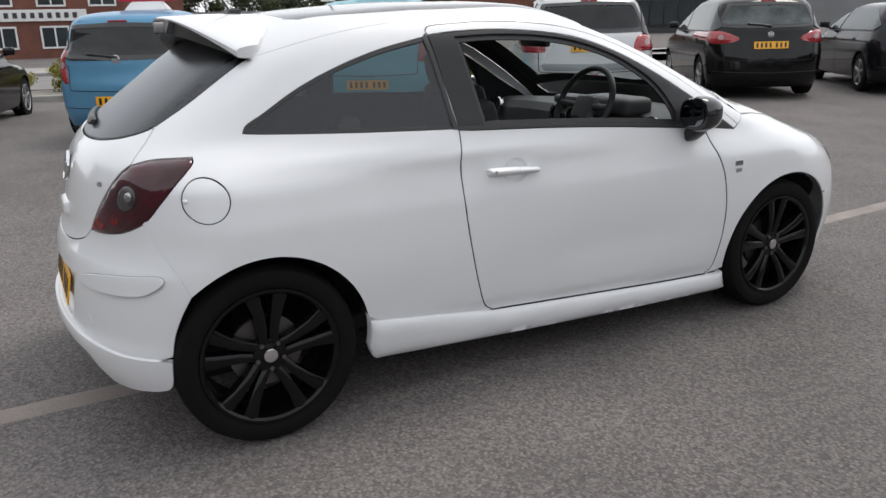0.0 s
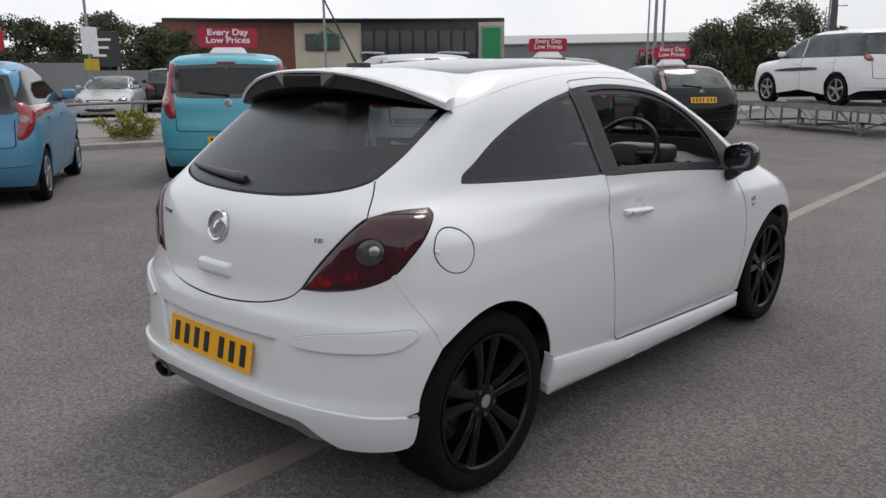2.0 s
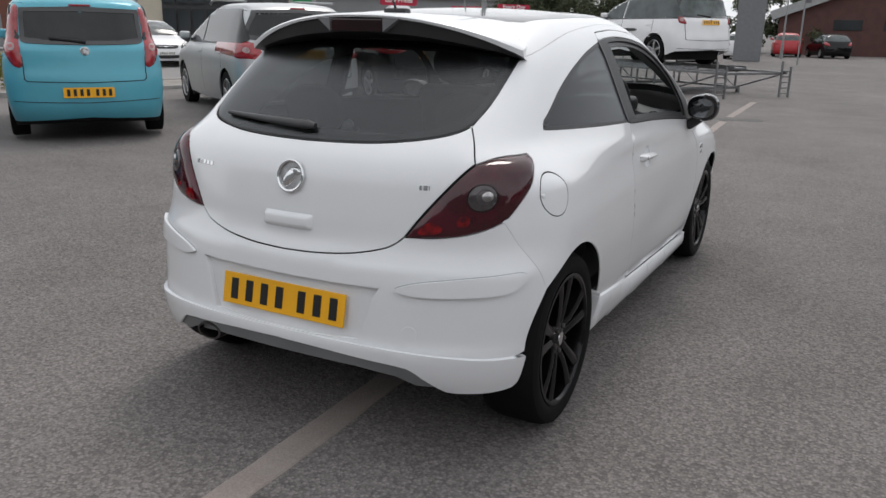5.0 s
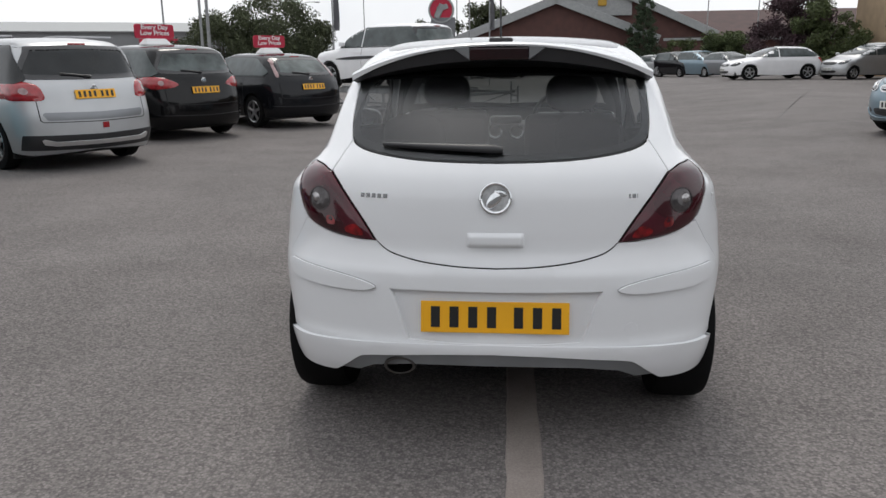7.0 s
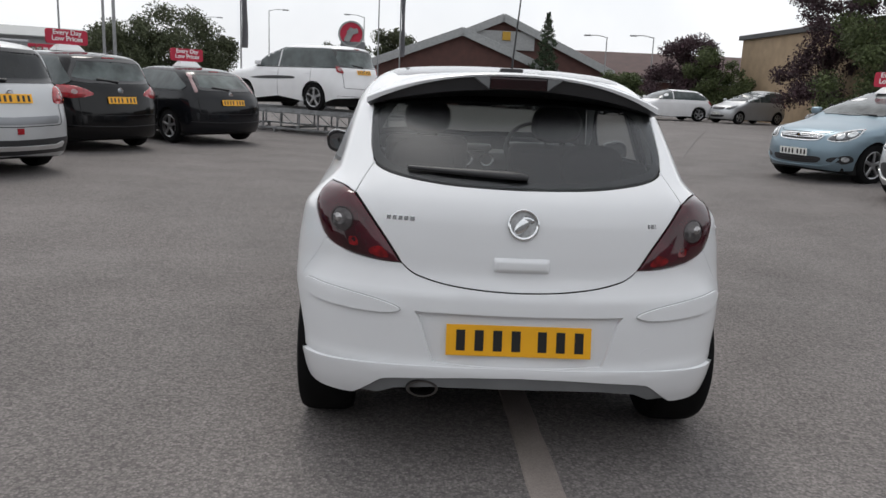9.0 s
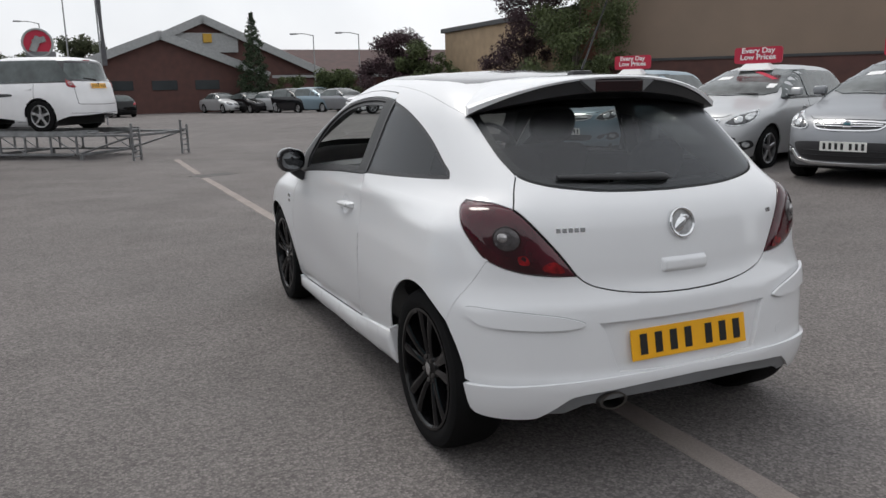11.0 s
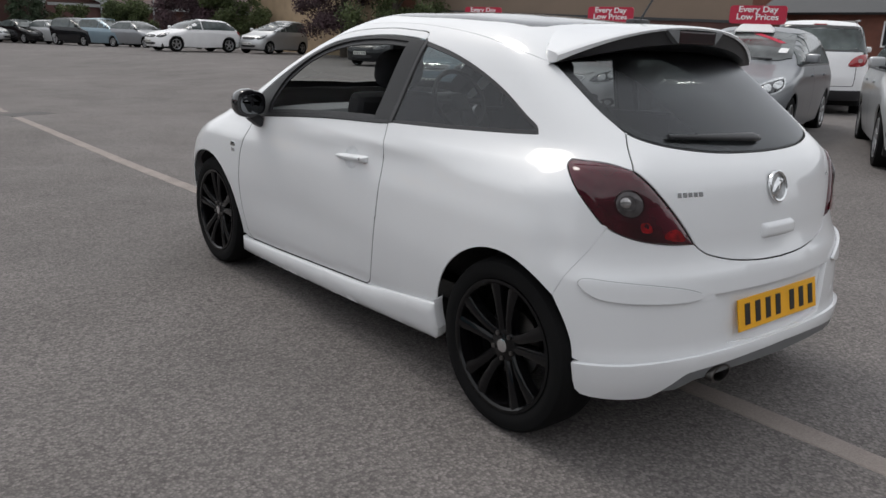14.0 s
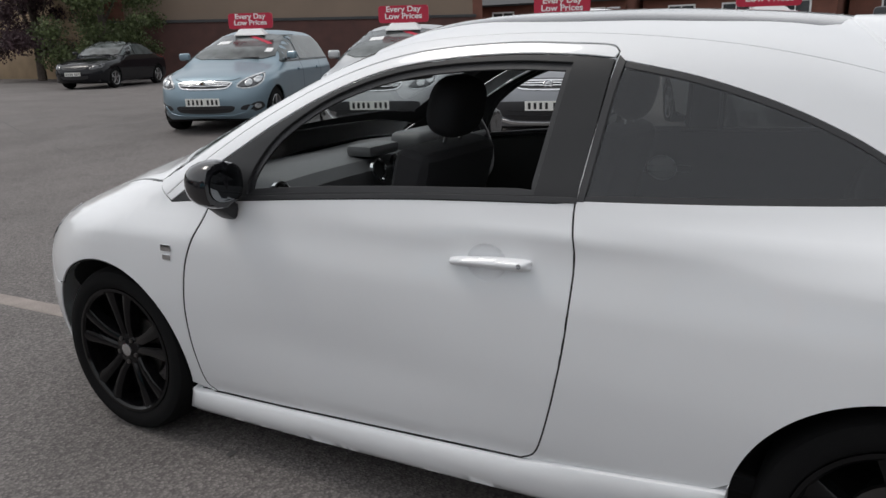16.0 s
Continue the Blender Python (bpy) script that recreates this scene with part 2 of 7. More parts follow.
def body(x, y, z):
    """Below zero inside the body, above zero outside."""
    x = np.abs(x)
    high, low = step(z, .90, 1.06), 1 - step(z, .86, 1.0)
    back = np.maximum(-y - .45, 0)
    fore = np.maximum(y - .35, 0)
    w = HALF_WIDTH(z) - high * (.115 * back ** 2 + .05 * fore ** 2) - (1 - high) * (.05 * np.maximum(y - 1.2, 0) ** 2)
    flare = np.exp(-((y + 1.2555) / .36) ** 2) + np.exp(-((y - 1.2555) / .36) ** 2)
    w = w + .014 * flare * low * step(z, .2, .5) - .016 * low * np.exp(-((y - .25) / .55) ** 2) * np.exp(-((z - .52) / .14) ** 2)
    # the rear corners draw in, the scuttle narrows, a soft shoulder runs below the side glass, and the door foot tucks in over the skirt
    w = w - .012 * low * step(-y, 1.42, 1.80) - .040 * step(y, .50, 1.0) * step(z, .80, .92)
    w = w + .007 * np.exp(-((z - .985 + .05 * (y + 1.4)) / .030) ** 2) * step(-y, -.45, .5)
    w = w - .008 * np.exp(-((z - .312 + .059 * (y + .385)) / .028) ** 2) * step(y, -.75, -.40) * (1 - step(y, .75, .9))
    side = x - w
    tail = REAR(z) + .20 * x ** 2 + .25 * x ** 4 - y
    nose = y - FRONT(z) + .30 * x ** 2 + .46 * x ** 4
    top = z - ROOF(y) + .085 * x ** 2 + .06 * x ** 4 - .03 * step(y, .9, 1.3)
    f = soft_max(side, tail, .16)
    f = soft_max(f, nose, .2)
    return soft_max(f, top, .13)


PIVOT, FORE = -.85, 1.35


class Skin:
    """A closed-form body and ways to land on it from the side, from behind and from above."""

    def __init__(self, form, pivot, fore, deep=.35):
        self.form, self.pivot, self.fore, self.deep = form, pivot, fore, deep
        self.mid, self.tip = pivot - .9 * math.pi / 2, fore + .9 * math.pi / 2

    def cast(self, ox, oy, oz, dx, dy, dz, far=3.2):
        """The distance at which rays from inside leave the body."""
        lo = np.zeros(np.broadcast(ox, oy, oz, dx, dy, dz).shape)
        hi = lo + far
        for _ in range(26):
            mid = (lo + hi) / 2
            out = self.form(ox + dx * mid, oy + dy * mid, oz + dz * mid) > 0
            hi, lo = np.where(out, mid, hi), np.where(out, lo, mid)
        return (lo + hi) / 2

    def shell(self, s, z):
        """A point of the skin: s is y along the flank, and turns round the corners behind pivot and ahead of fore."""
        s, z = np.asarray(s, float), np.asarray(z, float)
        a = np.maximum(self.pivot - s, 0) / .9 + np.maximum(s - self.fore, 0) / .9
        oy = np.clip(s, self.pivot, self.fore)
        dx, dy = np.cos(a), np.where(s > self.fore, 1, -1) * np.sin(a)
        r = self.cast(0 * s, oy, z, dx, dy, 0 * s)
        return np.stack([dx * r, oy + dy * r, z + 0 * s], -1)

    def shell_s(self, x, y):
        """The s of a point by its plan."""
        x, y = np.abs(np.asarray(x, float)), np.asarray(y, float)
        s = np.where(y >= self.pivot, y, self.pivot - .9 * np.arctan2(self.pivot - y, x))
        return np.where(y > self.fore, self.fore + .9 * np.arctan2(y - self.fore, x), s)

    def on_side(self, points):
        """(y, z) seen from the side to (s, z)."""
        y, z = np.array(points, float).T
        x = self.cast(0 * y, y, z, 1 + 0 * y, 0 * y, 0 * y)
        return np.stack([self.shell_s(x, y), z], -1)

    def on_rear(self, points):
        """(x, z) seen from behind to (s, z)."""
        x, z = np.array(points, float).T
        r = self.cast(x, self.pivot + .55 + 0 * x, z, 0 * x, -1 + 0 * x, 0 * x)
        return np.stack([self.shell_s(x, self.pivot + .55 - r), z], -1)

    def on_front(self, points):
        """(x, z) seen from ahead to (s, z)."""
        x, z = np.array(points, float).T
        r = self.cast(x, self.fore - .9 + 0 * x, z, 0 * x, 1 + 0 * x, 0 * x)
        return np.stack([self.shell_s(x, self.fore - .9 + r), z], -1)

    def top(self, x, y):
        x, y = np.asarray(x, float), np.asarray(y, float)
        r = self.cast(x, y, self.deep + 0 * x, 0 * x, 0 * x, 1 + 0 * x)
        return np.stack([x, y, self.deep + r], -1)

    def slope(self, p):
        """The outward normal."""
        e, f = 2e-3, self.form
        x, y, z = p[..., 0], p[..., 1], p[..., 2]
        g = np.stack([f(x + e, y, z) - f(x - e, y, z), f(x, y + e, z) - f(x, y - e, z), f(x, y, z + e) - f(x, y, z - e)], -1)
        return g / np.maximum(np.linalg.norm(g, axis=-1, keepdims=True), 1e-9)


HATCH = Skin(body, PIVOT, FORE)
shell, shell_s, on_side, on_rear, top_skin = HATCH.shell, HATCH.shell_s, HATCH.on_side, HATCH.on_rear, HATCH.top


# ---- skin panels ----
def inside(pts, poly):
    """Which points lie inside a closed outline."""
    c = np.zeros(len(pts), bool)
    (x1, y1), (x2, y2) = poly.T[:, :, None], np.roll(poly, -1, 0).T[:, :, None]
    dy = np.where(y2 == y1, 1e-12, y2 - y1)
    for k in range(0, len(pts), 2000):
        x, y = pts[k:k + 2000].T[:, None, :]
        c[k:k + 2000] = (((y1 > y) != (y2 > y)) & (x < (x2 - x1) * (y - y1) / dy + x1)).sum(0) % 2 == 1
    return c


def edge_distance(pts, poly):
    p = poly[:, None, :]
    e = np.roll(poly, -1, 0)[:, None, :] - p
    ee = np.maximum((e ** 2).sum(-1), 1e-12)
    d = np.zeros(len(pts))
    for k in range(0, len(pts), 1000):
        q = pts[None, k:k + 1000] - p
        t = np.clip((q * e).sum(-1) / ee, 0, 1)
        d[k:k + 1000] = np.sqrt(((q - t[..., None] * e) ** 2).sum(-1).min(0))
    return d


def refine(poly, h):
    out = []
    for p, q in zip(poly, np.roll(poly, -1, 0)):
        n = max(1, int(np.ceil(np.linalg.norm(q - p) / h)))
        out += [p + (q - p) * k / n for k in range(n)]
    return np.array(out)


def inset(poly, g):
    """Draw a closed outline in by g."""
    poly = np.array([p for p, q in zip(poly, np.roll(poly, 1, 0)) if np.linalg.norm(p - q) > 1e-5])
    area = np.sum(poly[:, 0] * np.roll(poly[:, 1], -1) - poly[:, 1] * np.roll(poly[:, 0], -1))
    e1, e2 = poly - np.roll(poly, 1, 0), np.roll(poly, -1, 0) - poly
    n1 = np.stack([-e1[:, 1], e1[:, 0]], 1) / np.linalg.norm(e1, axis=1)[:, None]
    n2 = np.stack([-e2[:, 1], e2[:, 0]], 1) / np.linalg.norm(e2, axis=1)[:, None]
    n = n1 + n2
    n /= np.maximum(np.linalg.norm(n, axis=1)[:, None], .5)
    return poly + np.sign(area) * g * n


def lay(name, outline, holes, mat, parent, label="", off=0.0, rim=.006, gap=.0038, h=.034, skin=None, on=HATCH, flip=False, bulge=0.0, wide=.03, fine=.016):
    """A panel of the skin inside an outline, with holes, folded-in edges and a true surface normal. flip: the other flank."""
    outline = refine(inset(np.array(outline, float), gap), fine)
    holes = [refine(inset(np.array(q, float), -gap), fine) for q in holes]
    lo, hi = outline.min(0), outline.max(0)
    gx, gy = np.meshgrid(np.arange(lo[0], hi[0], h), np.arange(lo[1], hi[1], h))
    gx[1::2] += h / 2
    g = np.stack([gx.ravel(), gy.ravel()], 1)
    g = g[inside(g, outline)]
    for q in holes:
        g = g[~inside(g, q)]
    for q in [outline] + holes:
        if len(g):
            g = g[edge_distance(g, q) > h * .45]
    pts, edges = [], []
    for q in [outline] + holes:
        k = len(pts)
        pts += list(q)
        edges += [(k + i, k + (i + 1) % len(q)) for i in range(len(q))]
    pts += list(g)
    vs, _, fs, *_ = delaunay_2d_cdt([Vector(p) for p in pts], edges, [], 0, 1e-6)
    v2 = np.array([(v.x, v.y) for v in vs])
    tris = np.array([f for f in fs if len(f) == 3])
    mid = v2[tris].mean(1)
    keep = inside(mid, outline)
    for q in holes:
        keep &= ~inside(mid, q)
    tris = tris[keep]
    p3 = (skin or on.shell)(v2[:, 0], v2[:, 1])
    nor = on.slope(p3)
    lift = np.full(len(v2), off)
    if bulge:
        d = np.min([edge_distance(v2, q) for q in [outline] + holes], 0)
        t = np.clip(d / wide, 0, 1)
        lift = lift + bulge * np.sqrt(1 - (1 - t) ** 2)
    p3 = p3 + nor * lift[:, None]
    a, b, c = p3[tris[:, 0]], p3[tris[:, 1]], p3[tris[:, 2]]
    wrong = np.einsum("ij,ij->i", np.cross(b - a, c - a), nor[tris[:, 0]]) < 0
    tris[wrong] = tris[wrong][:, ::-1]
    faces = [tuple(int(i) for i in t) for t in tris]
    verts, normals = [tuple(p) for p in p3], [tuple(n) for n in nor]
    if rim:
        count = {}
        for t in faces:
            for i in range(3):
                e = (t[i], t[(i + 1) % 3])
                count[tuple(sorted(e))] = None if tuple(sorted(e)) in count else e
        k, index = len(verts), {}
        border = [e for e in count.values() if e]
        side = {}
        for i, j in border:
            d = p3[j] - p3[i]
            o = np.cross(d, nor[i])
            for q in (i, j):
                side[q] = side.get(q, 0) + o / max(np.linalg.norm(o), 1e-9)
        for q, o in side.items():
            o = o / max(np.linalg.norm(o), 1e-9)
            index[q] = len(verts)
            # a rounded fold: the edge itself, then down along the normal
            verts += [tuple(p3[q] + o * .0009 - nor[q] * .0012), tuple(p3[q] + o * .001 - nor[q] * rim)]
            normals += [tuple((o + nor[q] * .5) / np.linalg.norm(o + nor[q] * .5)), tuple(o)]
        for i, j in border:
            faces.append((j, i, index[i], index[j]))
            faces.append((index[j], index[i], index[i] + 1, index[j] + 1))
    if flip:
        verts = [(-x, y, z) for x, y, z in verts]
        normals = [(-x, y, z) for x, y, z in normals]
        faces = [f[::-1] for f in faces]
    me = bpy.data.meshes.new(name)
    me.from_pydata(verts, [], faces)
    me.materials.append(mat)
    me.shade_smooth()
    if not bulge:
        me.normals_split_custom_set_from_vertices(normals)
    ob = new(name, me)
    ob.parent = parent
    if label:
        tagged(ob, label)
    return ob


MID = PIVOT - .9 * math.pi / 2


def both(right):
    """A rear outline given for one half, from the middle outwards and back to the middle, closed over both halves."""
    right = np.array(right)
    left = right[::-1].copy()
    left[:, 0] = 2 * MID - left[:, 0]
    return np.concatenate([right, left])


def plan(points):
    """(x, y, z) to (s, z)."""
    p = np.array(points, float)
    return np.stack([shell_s(p[:, 0], p[:, 1]), p[:, 2]], -1)


def ring(cy, cz, r, a0=0.0, a1=360.0, n=40):
    a = np.radians(np.linspace(a0, a1, n, endpoint=abs(a1 - a0) < 359))
    return np.stack([cy + r * np.cos(a), cz + r * np.sin(a)], 1)


def chain(*curves):
    return np.concatenate([np.array(c, float) for c in curves])


# ---- outlines of the white hatchback ----
BELT = [(-1.263, 1.062), (-.92, 1.044), (-.52, 1.024), (0, .995), (.45, .958), (.70, .934), (.88, .912)]
door_rear = flow([(-.562, 1.372), (-.545, 1.26), (-.515, 1.023), (-.526, .88), (-.512, .70), (-.485, .55), (-.445, .40), (-.415, .332), (-.375, .304)])
door_foot = flow([(-.375, .304), (-.1, .287), (.16, .271), (.55, .248), (.80, .238)])
door_fore = flow([(.80, .238), (.842, .29), (.858, .50), (.835, .68), (.80, .78), (.752, .87), (.722, .932)])
door_roof = flow([(.955, .926), (.82, 1.026), (.65, 1.135), (.48, 1.229), (.33, 1.297), (.14, 1.355), (-.04, 1.386), (-.27, 1.399), (-.44, 1.394), (-.535, 1.388), (-.562, 1.372)])
light_roof = flow([(.925, .909), (.80, .988), (.63, 1.088), (.46, 1.187), (.30, 1.265), (.12, 1.326), (-.07, 1.356), (-.27, 1.368), (-.45, 1.364), (-.553, 1.355)])
roof_line = flow([(1.01, .966), (.87, 1.046), (.70, 1.152), (.50, 1.266), (.33, 1.335), (.14, 1.388), (-.05, 1.413), (-.3, 1.421), (-.55, 1.412), (-.8, 1.387), (-1.0, 1.35), (-1.19, 1.30)])
quarter_top = flow([(-1.272, 1.070), (-1.255, 1.092), (-1.20, 1.122), (-1.09, 1.187), (-.974, 1.241), (-.856, 1.284), (-.733, 1.319), (-.567, 1.352)])
belt_rear = flow([(-.5225, 1.027), (-.92, 1.044), (-1.24, 1.061), (-1.272, 1.070)])
quarter_light = chain(quarter_top, flow([(-.567, 1.352), (-.551, 1.25), (-.5225, 1.027)])[1:], belt_rear[1:-1])
belt_door = flow([(-.517, 1.0235), (-.1, 1.002), (.2, .98), (.45, .958), (.722, .932)])
front_wheel, rear_wheel = (1.2555, .312), (-1.2555, .312)

glass_foot = flow([(0, 1.0265), (.15, 1.029), (.281, 1.035), (.40, 1.048), (.48, 1.063), (.53, 1.082), (.555, 1.108)])
glass_side = flow([(.555, 1.108), (.567, 1.15), (.572, 1.21), (.573, 1.285), (.566, 1.325)])
gate_side = flow([(.545, 1.096), (.578, 1.045), (.612, .985)])
lamp_inner = flow([(.612, .985), (.585, .955), (.552, .914), (.48, .822), (.431, .752)])
gate_foot = flow([(.431, .752), (.402, .728), (.36, .709), (.261, .687), (.13, .674), (0, .670)])
lamp_top = flow([(.612, -1.622, .985), (.655, -1.545, 1.004), (.706, -1.437, 1.008)])
lamp_out = flow([(.706, -1.437, 1.008), (.752, -1.462, .985), (.772, -1.52, .930), (.760, -1.575, .870), (.728, -1.628, .812), (.640, -1.682, .772), (.531, -1.728, .754), (.431, -1.757, .751)])
seam = flow([(-1.617, .825), (-1.585, .74), (-1.545, .66), (-1.515, .585)])
arch_rear = ring(-1.268, .318, .362, 132, -8)
arch_back = flow([(-1.515, .585), (-1.552, .515), (-1.577, .445), (-1.586, .385)])
arch_front = ring(1.268, .318, .36, 188, -8)
skirt_top = flow([(-.909, .376), (-.66, .343), (-.375, .304)])
lip_line = flow([(0, .405), (.30, .400), (.576, .388), (.70, .381), (.775, .376)])


# ---- the white hatchback ----
def bars(parent, text_widths, x0, y, z, height, mat, turn=None, thick=.0015):
    """Illegible characters as plain upright bars; widths below zero are gaps."""
    x = x0
    for w in text_widths:
        if w > 0:
            part("character_bar", box(w, thick, height, (x + w / 2, y, z), .0006, segments=1), mat, parent)
        x += abs(w)


def number_plate(parent, at, tilt, mat, name="number_plate", label="", turn=0, width=.52):
    """A plate that faces -y, with its characters as bars."""
    plate = part(name, box(width, .006, .111, bevel=.002), mat, parent, label)
    plate.matrix_local = pose(*at, tilt, 0, turn)
    k = width / .52
    bars(plate, [w * k for w in (.032, -.034, .032, -.034, .032, -.034, .032, -.062, .032, -.034, .032, -.034, .032)], -.224 * k, -.0042, 0, .074, PLATE_INK)
    return plate


def wheel(parent, x, y, flip, r=.312, style="black"):
    """A low-profile tyre on a five-twin-spoke alloy; built facing +x."""
    w = part("wheel", spin([(.205, -.095), (r - .012, -.100), (r - .003, -.078), (r, -.05), (r, .05), (r - .003, .078), (r - .014, .099),
                            (r - .035, .107), (r - .058, .105), (.2455, .099), (.240, .089), (.222, .07), (.205, -.095)], 64), RUBBER, parent, "black low-profile tyre", smooth=True)
    alloy = spin([(.242, .095), (.2415, .1015), (.231, .1025), (.223, .095), (.217, .06), (.212, -.06), (.205, -.09)], 64)
    for k in range(5):
        a0 = radians(90 + 72 * k)
        for side in (-1, 1):
            a = a0 + side * radians(11.5)
            one = bmesh.new()
            inner, outer = a0 + side * radians(15), a
            c = []
            for rr, ang, wid, d0, d1 in ((.045, a0 + side * radians(24), .018, .040, .078), (.10, inner - side * radians(3), .019, .045, .0885), (.165, outer, .022, .052, .0955), (.229, outer + side * radians(1), .030, .058, .099)):
                t = Vector((0, -math.sin(ang), math.cos(ang)))
                o = Vector((0, math.cos(ang), math.sin(ang))) * rr
                c.append([one.verts.new(o + t * q * wid + Vector((d, 0, 0))) for q, d in ((-1, d0), (-.86, d1 - .007), (-.15, d1), (.15, d1), (.86, d1 - .007), (1, d0))])
            for p, q in zip(c, c[1:]):
                for i in range(5):
                    one.faces.new((p[i], p[i + 1], q[i + 1], q[i]))
            bmesh.ops.recalc_face_normals(one, faces=one.faces)
            merge(alloy, one)
    spin([(.0, .0845), (.03, .084), (.036, .081), (.058, .078), (.064, .07), (.066, .04)], 32, bm=alloy)
    rim = part("rim", alloy, ALLOY_BLACK, w, "gloss black five-spoke alloy rim", smooth=True)
    part("hub_cap", spin([(0, .0885), (.020, .088), (.024, .0865), (.025, .082)], 24), CHROME, rim, smooth=True)
    for k in range(5):
        a = radians(90 + 36 + 72 * k)
        part("wheel_bolt", tube(.009, .0085, .02, (.076, .048 * math.cos(a), .048 * math.sin(a)), Matrix.Rotation(radians(90), 4, "Y"), 6), BRAKE_METAL, rim)
    part("brake_disc", spin([(.05, .028), (.128, .028), (.128, .010), (.05, .010)], 40), BRAKE_METAL, w)
    part("brake_drum", spin([(0, -.03), (.10, -.03), (.10, -.09)], 30), DARK_LINER, w)
    w.matrix_local = pose(x, y, r + .006) @ (Matrix.Rotation(math.pi, 4, "Z") if flip else Matrix())
    return w


def white_hatchback():
    car = thing("hatchback_car", Matrix.Translation((0, .018, -.006)), "white three-door hatchback with black alloys and smoked tail lamps on tarmac", "car")
    S, R = on_side, on_rear
    arch_r = ring(-1.268, .318, .362, 132, 12.5)
    flank = chain(S(roof_line), R(glass_side[::-1][8:]), R(gate_side[1:]), plan(lamp_top)[1:], plan([p for p in lamp_out[1:] if p[2] > .818]),
                  S(seam), S(arch_r)[1:], S(skirt_top)[1:], S(door_rear[::-1])[1:], S(door_roof[::-1])[1:])
    quarter = S(quarter_light)
    flap = S(ring(-1.433, .882, .071))
    door = chain(S(belt_door), S(door_fore[::-1])[1:], S(door_foot[::-1])[1:], S(door_rear[::-1])[1:-16])
    grip = S(ring(0, 0, 1) * (.056, .046) + (-.288, .856))
    light = chain(S(light_roof), S(flow([(-.553, 1.355), (-.54, 1.25), (-.516, 1.026)]))[1:], S(flow([(-.516, 1.026), (-.1, 1.004), (.2, .982), (.45, .960), (.70, .934), (.925, .909)]))[1:-1])
    pane = chain(S(flow([(.555, .965), (.545, 1.02), (.50, 1.10), (.43, 1.168), (.291, 1.252), (.111, 1.314), (-.068, 1.343), (-.273, 1.353), (-.448, 1.348)])),
                 S(flow([(-.448, 1.348), (-.43, 1.23), (-.402, 1.034)]))[1:], S(flow([(-.402, 1.034), (0, 1.012), (.3, .990), (.555, .965)]))[1:-1])
    frame_strip = chain(S(door_roof), S(light_roof[::-1]))
    wing_top = [(1.01, .966), (1.2, .948), (1.45, .895), (1.62, .845), (1.74, .795)]
    wing = chain(S(door_fore), S([(.74, .930), (.925, .909), (.955, .926), (1.01, .966)]), S(flow(wing_top))[1:], S(flow([(1.74, .795), (1.70, .66), (1.62, .55), (1.545, .548)])),
                 S(ring(1.268, .318, .36, 40, 190)), S([(.86, .246)]))
    nose_s = np.linspace(float(S([(1.74, .795)])[0][0]), FORE + .9 * math.pi / 2, 9)
    nose = chain(np.stack([nose_s, np.linspace(.795, .735, 9)], 1), np.stack([nose_s[::-1], np.linspace(.17, .20, 9)], 1), S([(1.625, .25)]), S(ring(1.268, .318, .36, -6, 40)), S(flow([(1.545, .548), (1.62, .55), (1.70, .66), (1.74, .795)]))[1:-1])
    bumper = chain(R(gate_foot[::-1]), plan([p for p in lamp_out[::-1] if p[2] < .822]), S(seam), S(arch_back)[1:], R(lip_line[::-1]))
    bumper_full = np.concatenate([bumper, np.stack([2 * MID - bumper[::-1][:, 0], bumper[::-1][:, 1]], 1)])
    recess = both(R(chain([(0, .592), (.18, .592), (.375, .592)], flow([(.375, .592), (.352, .55), (.325, .46), (.305, .415)])[1:], [(.15, .409), (0, .408)])))
    strip = R(flow([(.432, .598), (.50, .619), (.62, .637), (.72, .648), (.775, .652), (.789, .636), (.772, .61), (.735, .591), (.62, .580), (.50, .578), (.445, .586)], closed=True))
    lip = chain(R(lip_line), [(-1.526, .374), (-1.530, .345), (-1.535, .31), (-1.542, .282), (-1.556, .266)], R(flow([(.735, .260), (.70, .258), (.64, .259), (.597, .262), (.578, .270), (.530, .306), (.486, .338), (.455, .346), (.40, .353), (.2, .370), (0, .377)])))
    lip_full = np.concatenate([lip, np.stack([2 * MID - lip[::-1][:, 0], lip[::-1][:, 1]], 1)])
    under = both(R(chain([(0, .379), (.2, .372), (.40, .355), (.455, .348), (.486, .341), (.530, .310), (.570, .278)], [(.50, .280), (.44, .31), (.30, .328), (.15, .333), (0, .334)])))
    gate = both(R(chain(glass_foot[:-4], gate_side, lamp_inner[1:], gate_foot[1:])))
    screen = both(R(chain(glass_foot, glass_side[1:], [(.50, 1.338), (.25, 1.352), (0, 1.356)])))
    lamp = chain(plan(lamp_top), plan(lamp_out)[1:], R(lamp_inner[::-1])[1:-1])

    # one-piece rear parts
    body_shell = lay("bumper", bumper_full, [recess], WHITE_PAINT, car, "white rear bumper", h=.032, rim=.022, gap=.001)
    lay("plate_recess", inset(recess, -.004), [], WHITE_PAINT, body_shell, off=-.0205, rim=0, gap=0)
    lower = lay("bumper_lip", lip_full, [], WHITE_PAINT, car, "white lower bumper spoiler lip", off=.014, rim=.020, h=.025, gap=.0003)
    lay("diffuser", under, [], DIFFUSER_GREY, lower, off=.006, rim=.05, h=.03, gap=-.004)
    tail = lay("tailgate", gate, [], WHITE_PAINT, car, h=.032, gap=.0055)
    lay("gate_lining", inset(gate, -.006), [], DARK_LINER, tail, off=-.009, rim=0, gap=0, h=.06)
    number_plate(body_shell, (0, -1.836, .500), -11, PLATE_YELLOW, label="yellow rear number plate")
